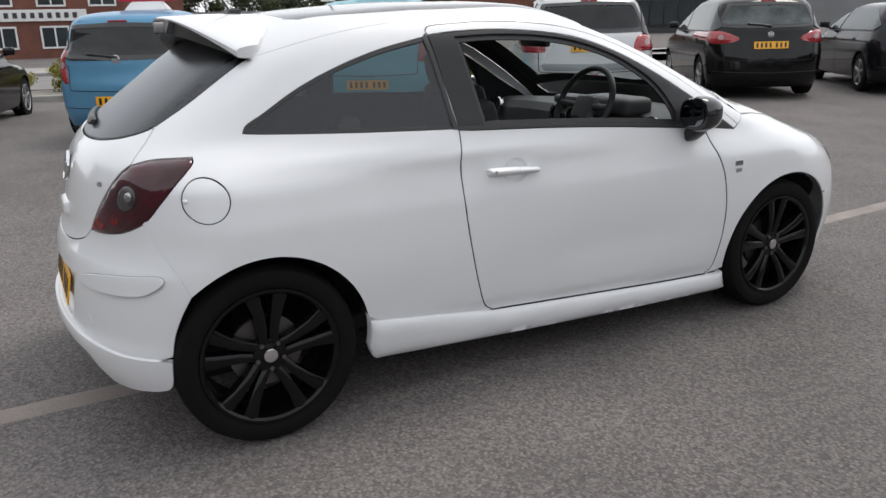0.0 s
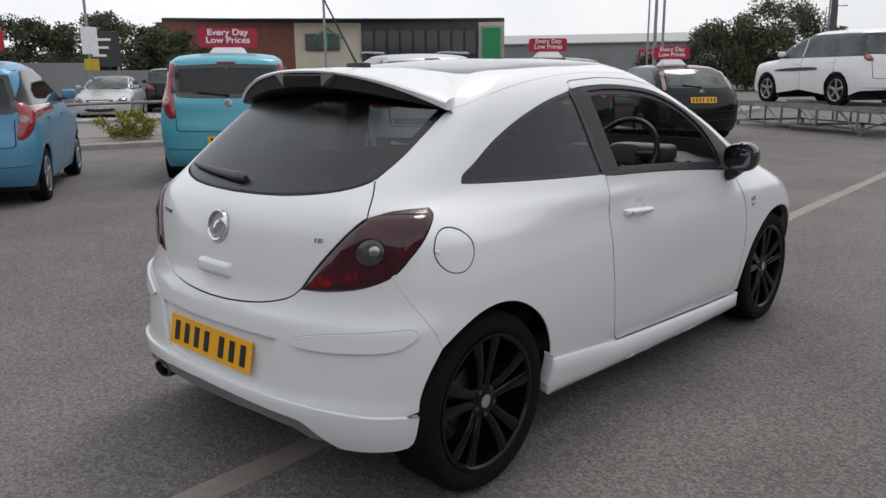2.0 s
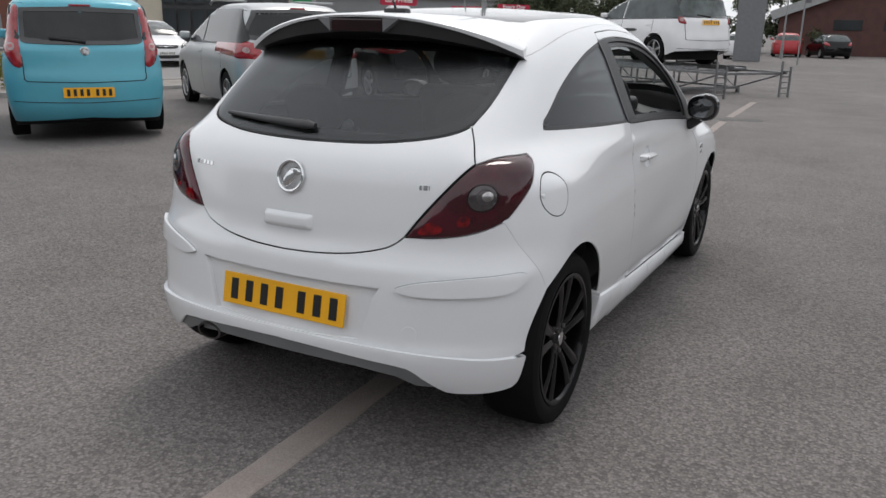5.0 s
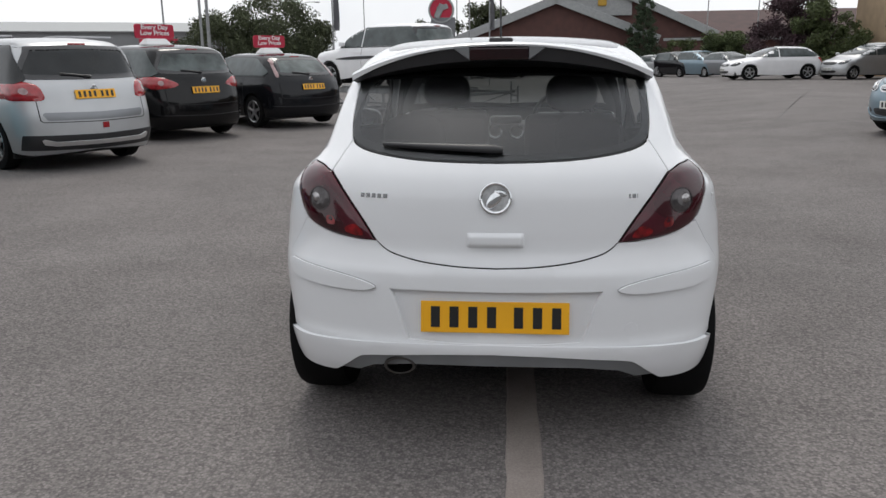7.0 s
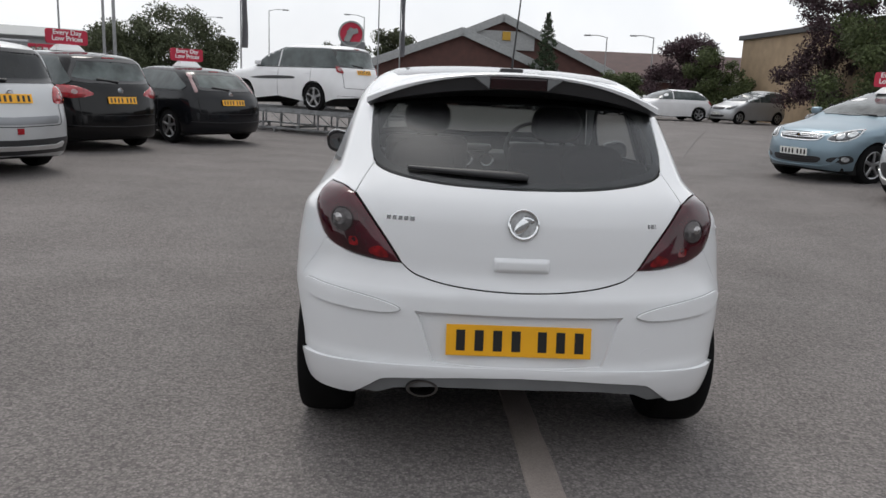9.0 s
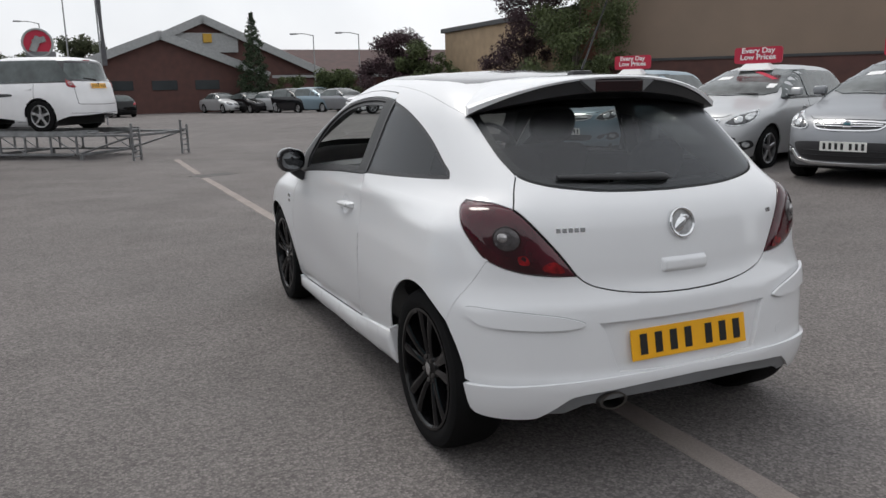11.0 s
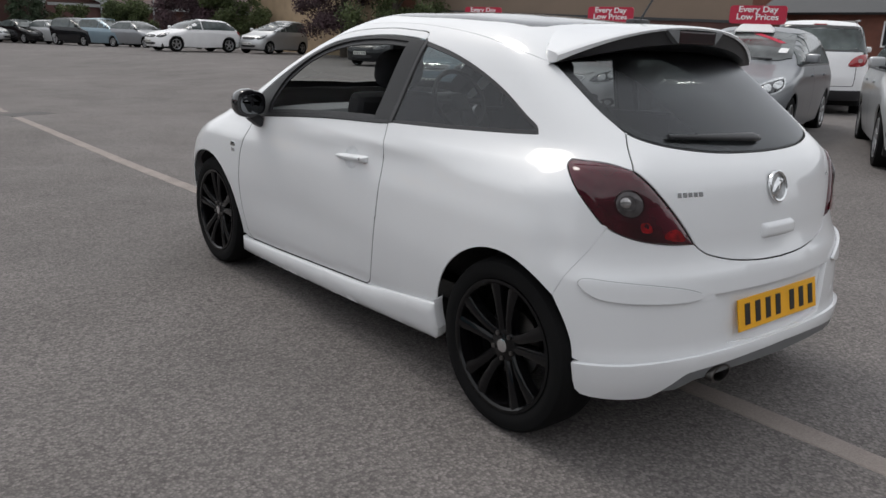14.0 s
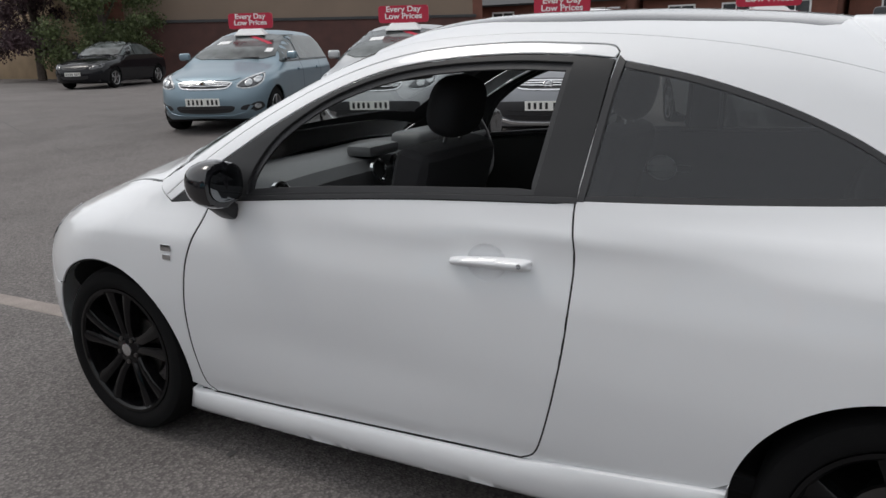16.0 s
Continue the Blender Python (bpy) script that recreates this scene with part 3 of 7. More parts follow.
    lay("rear_window", inset(screen, .004), [], GLASS_REAR, tail, "dark privacy glass", off=-.003, rim=0, gap=0, h=.04)
    lay("window_seal", screen, [inset(screen, .026)], BLACK_TRIM, tail, off=-.006, rim=.01, gap=.001, h=.03)
    grab = R(flow([(.005, .795), (.092, .795), (.103, .788), (.105, .745), (.095, .737), (0, .735)]))
    lay("boot_handle", both(grab), [], WHITE_PAINT, tail, bulge=.017, wide=.013, rim=.004, h=.009, fine=.007)
    lay("towing_cover", R(ring(.478, .452, .024, n=24)), [], WHITE_PAINT, body_shell, off=.0012, rim=.002, gap=0, h=.02, fine=.006)
    m = Matrix.Translation((0, -1.763, .910)) @ Matrix.Rotation(radians(90 - 13), 4, "X")
    for n, pr in (("badge_ring", [(.046, 0), (.046, .008), (.052, .011), (.056, .008), (.057, 0)]), ("badge_disc", [(0, .003), (.046, .003), (.047, 0)])):
        o = part(n, spin(pr, 40, "z"), CHROME if n == "badge_ring" else BADGE_GREY, tail, smooth=True)
        o.matrix_local = m
    emblem = spin([(0, .011), (.018, .0105), (.030, .007), (.034, .003)], 28, "z")
    bmesh.ops.transform(emblem, matrix=Matrix.Translation((-.004, -.004, 0)) @ Matrix.Rotation(.9, 4, "Z") @ Matrix.Diagonal((1.15, .62, 1, 1)), verts=emblem.verts)
    wing_blob = spin([(0, .010), (.012, .009), (.019, .003)], 20, "z")
    bmesh.ops.transform(wing_blob, matrix=Matrix.Translation((.018, .018, 0)) @ Matrix.Rotation(-.3, 4, "Z") @ Matrix.Diagonal((1.2, .7, 1, 1)), verts=wing_blob.verts)
    merge(emblem, wing_blob)
    part("badge_emblem", emblem, CHROME, tail, smooth=True).matrix_local = m
    for x0, ws, z in ((-.488, (.016, -.005, .016, -.005, .016, -.005, .016, -.005, .018), .911), (.462, (.008, -.004, .014, -.003, .003), .911)):
        x = x0
        for wd in ws:
            if wd > 0:
                p = shell(*R([(abs(x + wd / 2), z)])[0])
                o = part("lettering_bar", box(wd, .004, .016, bevel=.001), CHROME, tail)
                o.matrix_local = Matrix.Translation((x + wd / 2, p[1], z)) @ Matrix.Rotation(math.atan((.4 * abs(x) + x ** 2 * abs(x)) * (1 if x > 0 else -1)), 4, "Z") @ Matrix.Rotation(radians(-12), 4, "X")
            x += abs(wd)
    # wiper
    wip, rows = bmesh.new(), []
    for k in range(15):
        u = k / 14
        x, z = .022 - .440 * u, 1.060 + .016 * u
        q = shell(*R([(abs(x), z)])[0]) * (-1 if x < 0 else 1, 1, 1)
        n = HATCH.slope(q)
        tall, out = (.020 - .012 * u) * (1 if k else .6), (.025 - .010 * u) * (1 if k else .7)
        up = np.cross(n, (1, 0, 0))
        up /= np.linalg.norm(up) * (1 if up[2] > 0 else -1)
        rows.append([wip.verts.new(q + up * tall * a + n * out * b) for a, b in ((math.cos(k2 * math.pi / 6), .48 + .5 * math.sin(k2 * math.pi / 6)) for k2 in range(12))])
    for a, b in zip(rows, rows[1:]):
        for i in range(12):
            wip.faces.new((a[i], a[(i + 1) % 12], b[(i + 1) % 12], b[i]))
    wip.faces.new(rows[0])
    wip.faces.new(rows[-1][::-1])
    bmesh.ops.recalc_face_normals(wip, faces=wip.faces)
    part("rear_wiper", wip, BLACK_TRIM, tail, smooth=True)
    # spoiler
    xs = np.linspace(-.600, .600, 41)
    bm, rows = bmesh.new(), []
    under_bm, under_rows = bmesh.new(), []
    for x in xs:
        q = abs(x) / .600
        y0 = -1.02 - .12 * q ** 4
        yt, zt = -1.372 + .130 * q ** 2.4, 1.441 - .112 * q ** 2.3
        z0 = float(top_skin([x * .92], [y0])[0][2])
        drop = .013 + .014 * q ** 3
        mid = [(x * k, y0 + (yt - y0) * u, z0 + (zt - z0) * (1 - (1 - u) ** 1.6) + .006 * math.sin(math.pi * u)) for u, k in ((.18, .955), (.42, .978), (.68, .992), (.88, .999))]
        sec = [(x * .92, y0, z0 - .004), (x * .935, y0 - .012, z0 + .002)] + mid + [(x, yt + .008, zt), (x, yt, zt - .006), (x, yt + .004, zt - drop)]
        rows.append([bm.verts.new(p) for p in sec])
        low = zt - drop - .048 * (1 - q ** 3) - .004
        sec = [(x, yt + .004, zt - drop), (x * .995, yt + .012, zt - drop - .003), (x * .99, yt + .020, low), (x * .98, yt + .10, low - .02), (x * .97, -1.12, 1.33)]
        under_rows.append([under_bm.verts.new(p) for p in sec])
    for grid, mesh in ((rows, bm), (under_rows, under_bm)):
        for a, b in zip(grid, grid[1:]):
            for i in range(len(a) - 1):
                mesh.faces.new((a[i], b[i], b[i + 1], a[i + 1]))
        for e in (grid[0], grid[-1]) if mesh is bm else ():
            tip_y, tip_z = e[-1].co.y, e[-1].co.z
            drop_row = []
            for v in e:
                y = v.co.y
                foot = 1.296 + .05 * (y + 1.195) / .195 if y > -1.195 else 1.296 + (tip_z - 1.296) * (y + 1.195) / (tip_y + 1.195)
                drop_row.append(mesh.verts.new((v.co.x * .992, max(y, tip_y), min(foot, v.co.z - .001))))
            for i in range(len(e) - 1):
                mesh.faces.new((e[i], e[i + 1], drop_row[i + 1], drop_row[i]))
        bmesh.ops.recalc_face_normals(mesh, faces=mesh.faces)
    spo = part("roof_spoiler", bm, WHITE_PAINT, car, "white roof spoiler over the rear window", smooth=True)
    part("spoiler_underside", under_bm, BLACK_TRIM, spo, smooth=True)
    part("brake_light", box(.225, .026, .046, (0, -1.362, 1.400), .006), LAMP_SMOKE, spo, "smoked high brake light")
    for sg in (-1, 1):
        fin = bmesh.new()
        a = [fin.verts.new((sg * x, y, z)) for x, y, z in ((.114, -1.374, 1.424), (.114, -1.374, 1.378), (.114, -1.33, 1.375), (.114, -1.33, 1.424), (.178, -1.366, 1.424), (.160, -1.33, 1.40))]
        for f in ((0, 1, 4), (1, 2, 5, 4), (0, 4, 5, 3), (0, 3, 2, 1), (2, 3, 5)):
            fin.faces.new([a[i] for i in f])
        bmesh.ops.recalc_face_normals(fin, faces=fin.faces)
        part("brake_light_fairing", fin, DIFFUSER_GREY, spo)
    pod = box(.10, .05, .028, (0, -1.09, 1.452), .012)
    part("antenna_base", pod, BLACK_TRIM, car, smooth=True)
    part("antenna", rod((0, -1.10, 1.462), (0, -1.36, 1.86), .0045, 8, r2=.002), BLACK_TRIM, car)
    # exhaust
    ex = spin([(.030, .05), (.030, 0), (.036, 0), (.038, .01), (.038, .16), (.030, .16), (.030, .05)], 28, "y", at=(0, 0, 0))
    bmesh.ops.transform(ex, matrix=Matrix.Translation((-.338, -1.850, .316)) @ Matrix.Diagonal((1.55, 1, .85, 1)), verts=ex.verts)
    part("exhaust_pipe", ex, PIPE_METAL, car, "oval steel exhaust tailpipe", smooth=True)

    for flip in (False, True):
        sg = -1 if flip else 1
        side = lay("side_panel", flank, [quarter, flap], WHITE_PAINT, car, flip=flip, gap=.0014)
        lay("side_lining", inset(flank, -.004), [inset(quarter, .006)], DARK_LINER, side, off=-.0075, rim=0, flip=flip, h=.06)
        lay("quarter_window", inset(quarter, .006), [], GLASS_TINT, side, "tinted rear quarter window", off=-.004, rim=0, gap=0, flip=flip, h=.05)
        lay("window_seal", quarter, [inset(quarter, .014)], BLACK_TRIM, side, off=-.0015, rim=.012, gap=.0008, flip=flip, h=.03)
        if not flip:
            # Shade in the flap's gap, laid in as a dark ring.
            lay("flap_gap_shade", inset(flap, -.008), [inset(flap, .008)], DARK_LINER, side, off=-.0016, rim=0, gap=0, h=.02, fine=.010, flip=flip)
            fl = lay("fuel_flap", flap, [], WHITE_PAINT, side, off=-.0005, gap=.0036, flip=flip, h=.02)
            lay("finger_notch", S(ring(-1.493, .884, .011, n=14)), [], WHITE_PAINT, fl, off=.001, bulge=.006, wide=.01, rim=.004, h=.006, fine=.004, flip=flip)
        else:
            lay("fuel_flap", inset(flap, -.003), [], WHITE_PAINT, side, gap=0, rim=0, flip=flip, h=.02)
        dr = lay("door", door, [inset(grip, .004)], WHITE_PAINT, car, flip=flip, gap=.0052)
        # Dark band just under the skin: the door gap's shade, put in as colour.
        lay("door_gap_shade", inset(door, -.011), [inset(door, .010)], DARK_LINER, dr, off=-.0018, rim=0, gap=0, flip=flip, h=.02, fine=.012)
        film = chain(S(flow([(-.5635, 1.362), (-.5465, 1.26), (-.5165, 1.026)])), S(flow([(-.534, 1.026), (-.564, 1.26), (-.581, 1.348)])))
        lay("pillar_film", film, [], BLACK_TRIM, side, off=.0012, rim=.003, gap=0, flip=flip, h=.03)
        lay("door_lining", chain(S(belt_door), S(door_fore[::-1])[1:], S(door_foot[::-1])[1:], S(door_rear[::-1])[1:-16]), [inset(grip, -.012)], DARK_LINER, dr, "black door card", off=-.0105, rim=0, gap=-.004, flip=flip, h=.06)
        lay("handle_dish", inset(grip, -.0025), [], WHITE_PAINT, dr, off=-.0003, bulge=-.013, wide=.030, rim=0, gap=0, flip=flip, h=.010, fine=.008)
        lay("door_frame", frame_strip, [], WHITE_PAINT, dr, flip=flip, h=.02)
        sur = lay("window_surround", light, [pane], PILLAR_TRIM, dr, "satin black window surround", off=-.002, rim=.012, gap=.0012, flip=flip, h=.03)
        lay("window_seal", pane, [inset(pane, .016)], BLACK_TRIM, sur, off=-.012, rim=.006, gap=0, flip=flip, h=.03)
        belt_strip = chain(S(flow([(-.517, 1.034), (-.1, 1.013), (.2, .990), (.45, .968), (.71, .943)])), S(flow([(.71, .931), (.45, .957), (.2, .979), (-.1, 1.001), (-.517, 1.022)])))
        lay("waist_strip", belt_strip, [], BLACK_TRIM, sur, off=.003, rim=.012, gap=0, flip=flip, h=.03)
        bar = S(flow([(-.412, .861), (-.402, .873), (-.30, .869), (-.20, .859), (-.186, .850), (-.197, .840), (-.30, .842), (-.400, .846)], closed=True))
        hd = lay("door_handle", bar, [], WHITE_PAINT, dr, "body-coloured door handle", off=.012, bulge=.022, wide=.016, rim=.03, gap=0, h=.009, flip=flip, fine=.007)
        lay("lock_cover", S(ring(-.392, .859, .006, n=12)), [], DULL_METAL, hd, off=.033, rim=.003, gap=0, h=.01, flip=flip, fine=.004)
        wg = lay("front_wing", wing, [], WHITE_PAINT, car, flip=flip, h=.045)
        lay("wing_lining", inset(wing, -.004), [], DARK_LINER, wg, off=-.0075, rim=0, gap=0, flip=flip, h=.08)
        ns = lay("front_bumper", nose, [], WHITE_PAINT, car, flip=flip, h=.06)
        head = S(flow([(1.66, .80), (1.78, .775), (1.86, .70), (1.80, .66), (1.70, .71)], closed=True))
        lay("headlamp", head, [], LAMP_CLEAR, ns, off=.004, rim=.006, gap=0, flip=flip)
        lay("wing_badge", S([(.885, .752), (.93, .752), (.93, .772), (.885, .772)]), [], CHROME, car, off=.004, rim=.005, gap=0, flip=flip)
        lay("wing_lettering", S([(.89, .722), (.925, .722), (.925, .738), (.89, .738)]), [], CHROME, car, off=.003, rim=.004, gap=0, flip=flip)
        sk = chain(S(ring(-1.268, .318, .362, 13, -8)), S(flow([(-.907, .268), (-.885, .222), (-.80, .214), (-.2, .182), (.4, .158), (.86, .145), (.95, .15)])), S([(.905, .240)]),
                   S(flow([(.90, .230), (.55, .245), (.16, .268), (-.1, .284), (-.375, .302)])), S(skirt_top[::-1])[1:])
        # Dark strip set in the recess over the skirt to stand for its shade.
        gapline = chain(S(flow([(.88, .236), (.55, .254), (.16, .277), (-.1, .293), (-.375, .310)])), S(flow([(-.375, .287), (-.1, .269), (.16, .253), (.55, .230), (.88, .213)])))
        lay("sill_gap_shade", gapline, [], DARK_LINER, car, off=-.010, rim=0, gap=0, flip=flip, h=.04)
        lay("side_skirt", sk, [], WHITE_PAINT, car, "white side skirt", off=.012, rim=.04, gap=.001, bulge=.012, wide=.05, flip=flip, h=.024)
        # Edge shade round the rub strip, painted as a thin grey ring.
        lay("strip_edge_shade", inset(strip, -.0035), [inset(strip, -.0003)], EDGE_SHADE_GREY, body_shell, off=.0008, rim=0, gap=0, flip=flip, h=.03, fine=.008)
        lay("rub_strip", strip, [], WHITE_PAINT, body_shell, off=.012, rim=.016, gap=0, flip=flip, h=.018, fine=.008)
        lp = lay("tail_lamp", lamp, [], LAMP_RED, car, "smoked dark red tail lamp", off=.001, bulge=.010, wide=.035, rim=.02, flip=flip, h=.022)
        lens = lay("reverse_lens", R(ring(.648, .886, .041, n=32)), [], LAMP_SMOKE_GREY, lp, "round smoked lens", off=.0105, bulge=.005, wide=.035, rim=.003, gap=0, h=.012, flip=flip, fine=.008)
        lay("lens_ring", R(ring(.648, .886, .043, n=32)), [R(ring(.648, .886, .0395, n=32))], LAMP_SMOKE, lp, off=.0125, rim=.003, gap=0, h=.012, flip=flip, fine=.008)
        lay("lens_ring", R(ring(.655, .889, .024, n=26)), [R(ring(.655, .889, .0215, n=26))], LAMP_SMOKE_GREY, lens, off=.0165, rim=.002, gap=0, h=.01, flip=flip, fine=.006)
        lay("bulb_reflector", R(ring(.662, .891, .015, n=20)), [], LAMP_CLEAR, lens, off=.0165, bulge=.004, wide=.015, rim=.002, gap=0, h=.006, flip=flip, fine=.005)
        for q in ([(.475, .768), (.53, .772), (.545, .79), (.51, .806), (.485, .792)], [(.585, .80), (.615, .80), (.62, .825), (.595, .828)]):
            lay("brake_lens", R(flow(q, closed=True)), [], LAMP_BRIGHT, lp, off=.0110, rim=0, gap=0, h=.02, flip=flip)
        # door mirror
        mir = bmesh.new()
        bmesh.ops.create_uvsphere(mir, u_segments=28, v_segments=18, radius=1)
        for v in mir.verts:
            x, y, z = v.co
            x = math.copysign(abs(x) ** .8, x) * .082
            z = math.copysign(abs(z) ** .8, z) * (.066 if x * sg < 0 else .073)
            y = max(y, -.35) * .10
            v.co = (sg * .890 + x, .580 + y + abs(x) * .1, 1.010 + z)
        mo = part("door_mirror", mir, BLACK_PAINT, dr, "gloss black door mirror", smooth=True)
        face = bmesh.new()
        bmesh.ops.create_circle(face, cap_ends=True, segments=28, radius=1)
        for v in face.verts:
            x, y, z = v.co
            v.co = (sg * .890 + math.copysign(abs(x) ** .8, x) * .062, .5425 + abs(x) * .004, 1.010 + math.copysign(abs(y) ** .8, y) * .048)
        bmesh.ops.solidify(face, geom=face.faces[:], thickness=.003)
        part("mirror_glass", face, MIRROR, mo)
        part("mirror_arm", box(.10, .07, .055, (sg * .845, .620, .930), .02, Matrix.Rotation(sg * radians(-38), 4, "Y")), BLACK_TRIM, mo, smooth=True)
        for y in (-1.2555, 1.2555):
            wheel(car, sg * .722, y - .018, flip, r=.317)
            # arch liner
            lin = bmesh.new()
            arc = [(y + .372 * math.cos(a), .318 + .372 * math.sin(a)) for a in np.radians(np.linspace(-6, 186, 26))]
            ra, rb = ([lin.verts.new((sg * (xx or .685 + .115 * float(step(zz, .42, .62))), yy, max(zz, .16))) for yy, zz in arc] for xx in (.40, 0))
            for i in range(25):
                lin.faces.new((ra[i], ra[i + 1], rb[i + 1], rb[i]))
            lin.faces.new(ra)
            part("arch_liner", lin, DARK_LINER, car)

    # roof, screen and bonnet from above
    def edge_plan(points2):
        return shell(*S(points2).T)[:, :2]
    rl = edge_plan(roof_line)
    front_part, rear_part = rl[rl[:, 1] > .215], rl[rl[:, 1] <= .215]

    def across(half):
        return np.concatenate([half, (half * (-1, 1))[::-1]])
    roof = across(chain(flow([(0, .30), (.25, .283), (.45, .245)]), rear_part, flow([(.50, -1.16), (.3, -1.2), (0, -1.21)])))
    dark = across(chain(flow([(0, .22), (.30, .20), (.46, .15)]), flow([(.505, .0), (.535, -.4), (.525, -.75), (.485, -.985)]), flow([(.44, -1.02), (.2, -1.035), (0, -1.04)])))
    top = lay("roof", roof, [dark], WHITE_PAINT, car, skin=top_skin, gap=.0008, rim=.01)
    lay("roof_panel", dark, [], BLACK_PAINT, top, "gloss black roof panel", skin=top_skin, gap=.0008, off=.0005, rim=.004)
    lay("headlining", roof, [], HEADLINING, top, skin=top_skin, off=-.03, rim=0, h=.08)
    wind = across(chain(flow([(0, 1.10), (.35, 1.05), (.60, .97), (.70, .90)]), front_part[front_part[:, 1] < .88], flow([(.45, .245), (.25, .283), (0, .30)])))
    lay("windscreen", wind, [], GLASS_CLEAR, car, skin=top_skin, off=-.003, rim=0, h=.06)
    lay("screen_frit", wind, [inset(wind, .05)], BLACK_TRIM, car, skin=top_skin, off=-.008, rim=0, gap=-.02, h=.05)
    wt3 = edge_plan(flow(wing_top))
    nz = shell(nose_s, np.linspace(.795, .735, 9))[:, :2]
    bon = across(chain(flow([(0, 1.11), (.35, 1.06), (.60, .98), (.71, .915)])[:-1], wt3, nz[1:]))
    lay("bonnet", bon, [], WHITE_PAINT, car, skin=top_skin, h=.06, rim=.01)
    part("rear_view_mirror", box(.22, .035, .065, (-.04, .41, 1.302), .015), BLACK_TRIM, car, smooth=True)
    # underside and cabin
    part("underbody", box(1.30, 3.35, .12, (0, .10, .275), .03), DARK_LINER, car)
    cab = part("cabin_floor", box(1.40, 2.4, .05, (0, -.10, .33), .01), CABIN_CLOTH, car)
    dash = bmesh.new()
    prof = [(1.10, .945), (.92, .972), (.72, .985), (.62, .968), (.585, .93), (.580, .86), (.62, .70), (.74, .50), (1.15, .45)]
    xs = np.linspace(-.735, .735, 17)
    rows = [[dash.verts.new((x, y + (-.06 * (abs(x) / .7) ** 2 if y > .85 else 0), z - .02 * (abs(x) / .7) ** 3 + (.018 if .2 < x < .5 and .6 < y < .95 else 0))) for y, z in prof] for x in xs]
    for a, b in zip(rows, rows[1:]):
        for i in range(len(a) - 1):
            dash.faces.new((a[i], a[i + 1], b[i + 1], b[i]))
    bmesh.ops.recalc_face_normals(dash, faces=dash.faces)
    dsh = part("dashboard", dash, CABIN, car, "black moulded dashboard", smooth=True)
    for x in (-.63, -.075, .06, .63):
        face_turn = Matrix.Rotation(radians(78), 4, "X")
        o = part("air_vent", spin([(.046, -.006), (.046, .008), (.040, .010), (.034, .006), (.034, -.006)], 28, "z"), CHROME, dsh, smooth=True)
        o.matrix_local = Matrix.Translation((x, .572, .928)) @ face_turn
        o = part("vent_core", spin([(0, -.004), (.035, -.004)], 20, "z"), DARK_LINER, dsh)
        o.matrix_local = Matrix.Translation((x, .572, .928)) @ face_turn
    part("dash_display", box(.20, .12, .045, (-.01, .64, 1.000), .018), CABIN, dsh, smooth=True)
    binn = box(.34, .17, .09, (.345, .61, 1.00), .042, segments=5)
    part("instrument_hood", binn, CABIN, dsh, smooth=True)
    sw = spin([(.178 + .0145 * math.cos(a), .0145 * math.sin(a)) for a in np.linspace(0, 2 * math.pi, 11)], 48, "z")
    stw = part("steering_wheel", sw, BLACK_TRIM, car, "black three-spoke steering wheel", smooth=True)
    hubm = box(.13, .11, .045, (0, -.01, -.012), .02)
    for dx, dy in ((.165, .0), (-.165, .0), (0, -.165)):
        rod((dx * .3, dy * .3, -.012), (dx, dy, 0), .014, 8, hubm)
    part("wheel_hub", hubm, CABIN, stw, smooth=True)
    part("steering_column", rod((0, 0, -.02), (0, .02, -.28), .035, 14), CABIN, stw)
    stw.matrix_local = Matrix.Translation((.345, .415, 1.015)) @ Matrix.Rotation(radians(65), 4, "X")

    def seat(x, y, w, back_h, name="front_seat", tilt=18, rise=0.0):
        base = box(w, .50, .16, (x, y, .47), .06, segments=3)
        o = part(name, base, CABIN_CLOTH, car, smooth=True)
        lean = Matrix.Rotation(radians(tilt), 4, "X")
        back_y = y - .24 - math.sin(radians(tilt)) * back_h / 2
        head_y = y - .24 - math.sin(radians(tilt)) * (back_h + .12)
        part("backrest", box(w, .13, back_h, (x, back_y, .50 + back_h / 2), .055, lean, segments=3), CABIN_CLOTH, o, smooth=True)
        for dx in ((0,) if w < .7 else (-.36, .36)):
            pad = bmesh.new()
            bmesh.ops.create_uvsphere(pad, u_segments=24, v_segments=16, radius=1)
            for v in pad.verts:
                v.co = [math.copysign(abs(c) ** .72, c) * r for c, r in zip(v.co, (.132, .062, .098))]
            bmesh.ops.transform(pad, matrix=Matrix.Translation((x + dx, head_y, .50 + back_h + .105)) @ lean, verts=pad.verts)
            part("headrest", pad, CABIN_CLOTH, o, smooth=True)
            for ddx in (-.05, .05):
                part("headrest_post", rod((x + dx + ddx, head_y + .03, .50 + back_h - .04), (x + dx + ddx, head_y, .50 + back_h + .07), .006, 8), CHROME, o)
        return o
    seat(.345, .12, .48, .60, tilt=15)
    seat(-.335, .48, .48, .60, tilt=14)
    seat(0, -.72, 1.16, .46, "rear_bench", tilt=20)
    part("parcel_shelf", box(1.10, .42, .02, (0, -1.42, .985), .006), CABIN, car)
    return car


white_hatchback()


# ---- ground ----
def ground_z(x, y):
    """The lot is flat round the white car and climbs gently under the row that faces it."""
    return .26 * step(x, 2.6, 7.6) * (1 - step(y, 34, 52)) + .09 * step(-x, 2.5, 5.0) * (1 - step(-x, 10, 13)) * (1 - step(y, 14.5, 16.5))


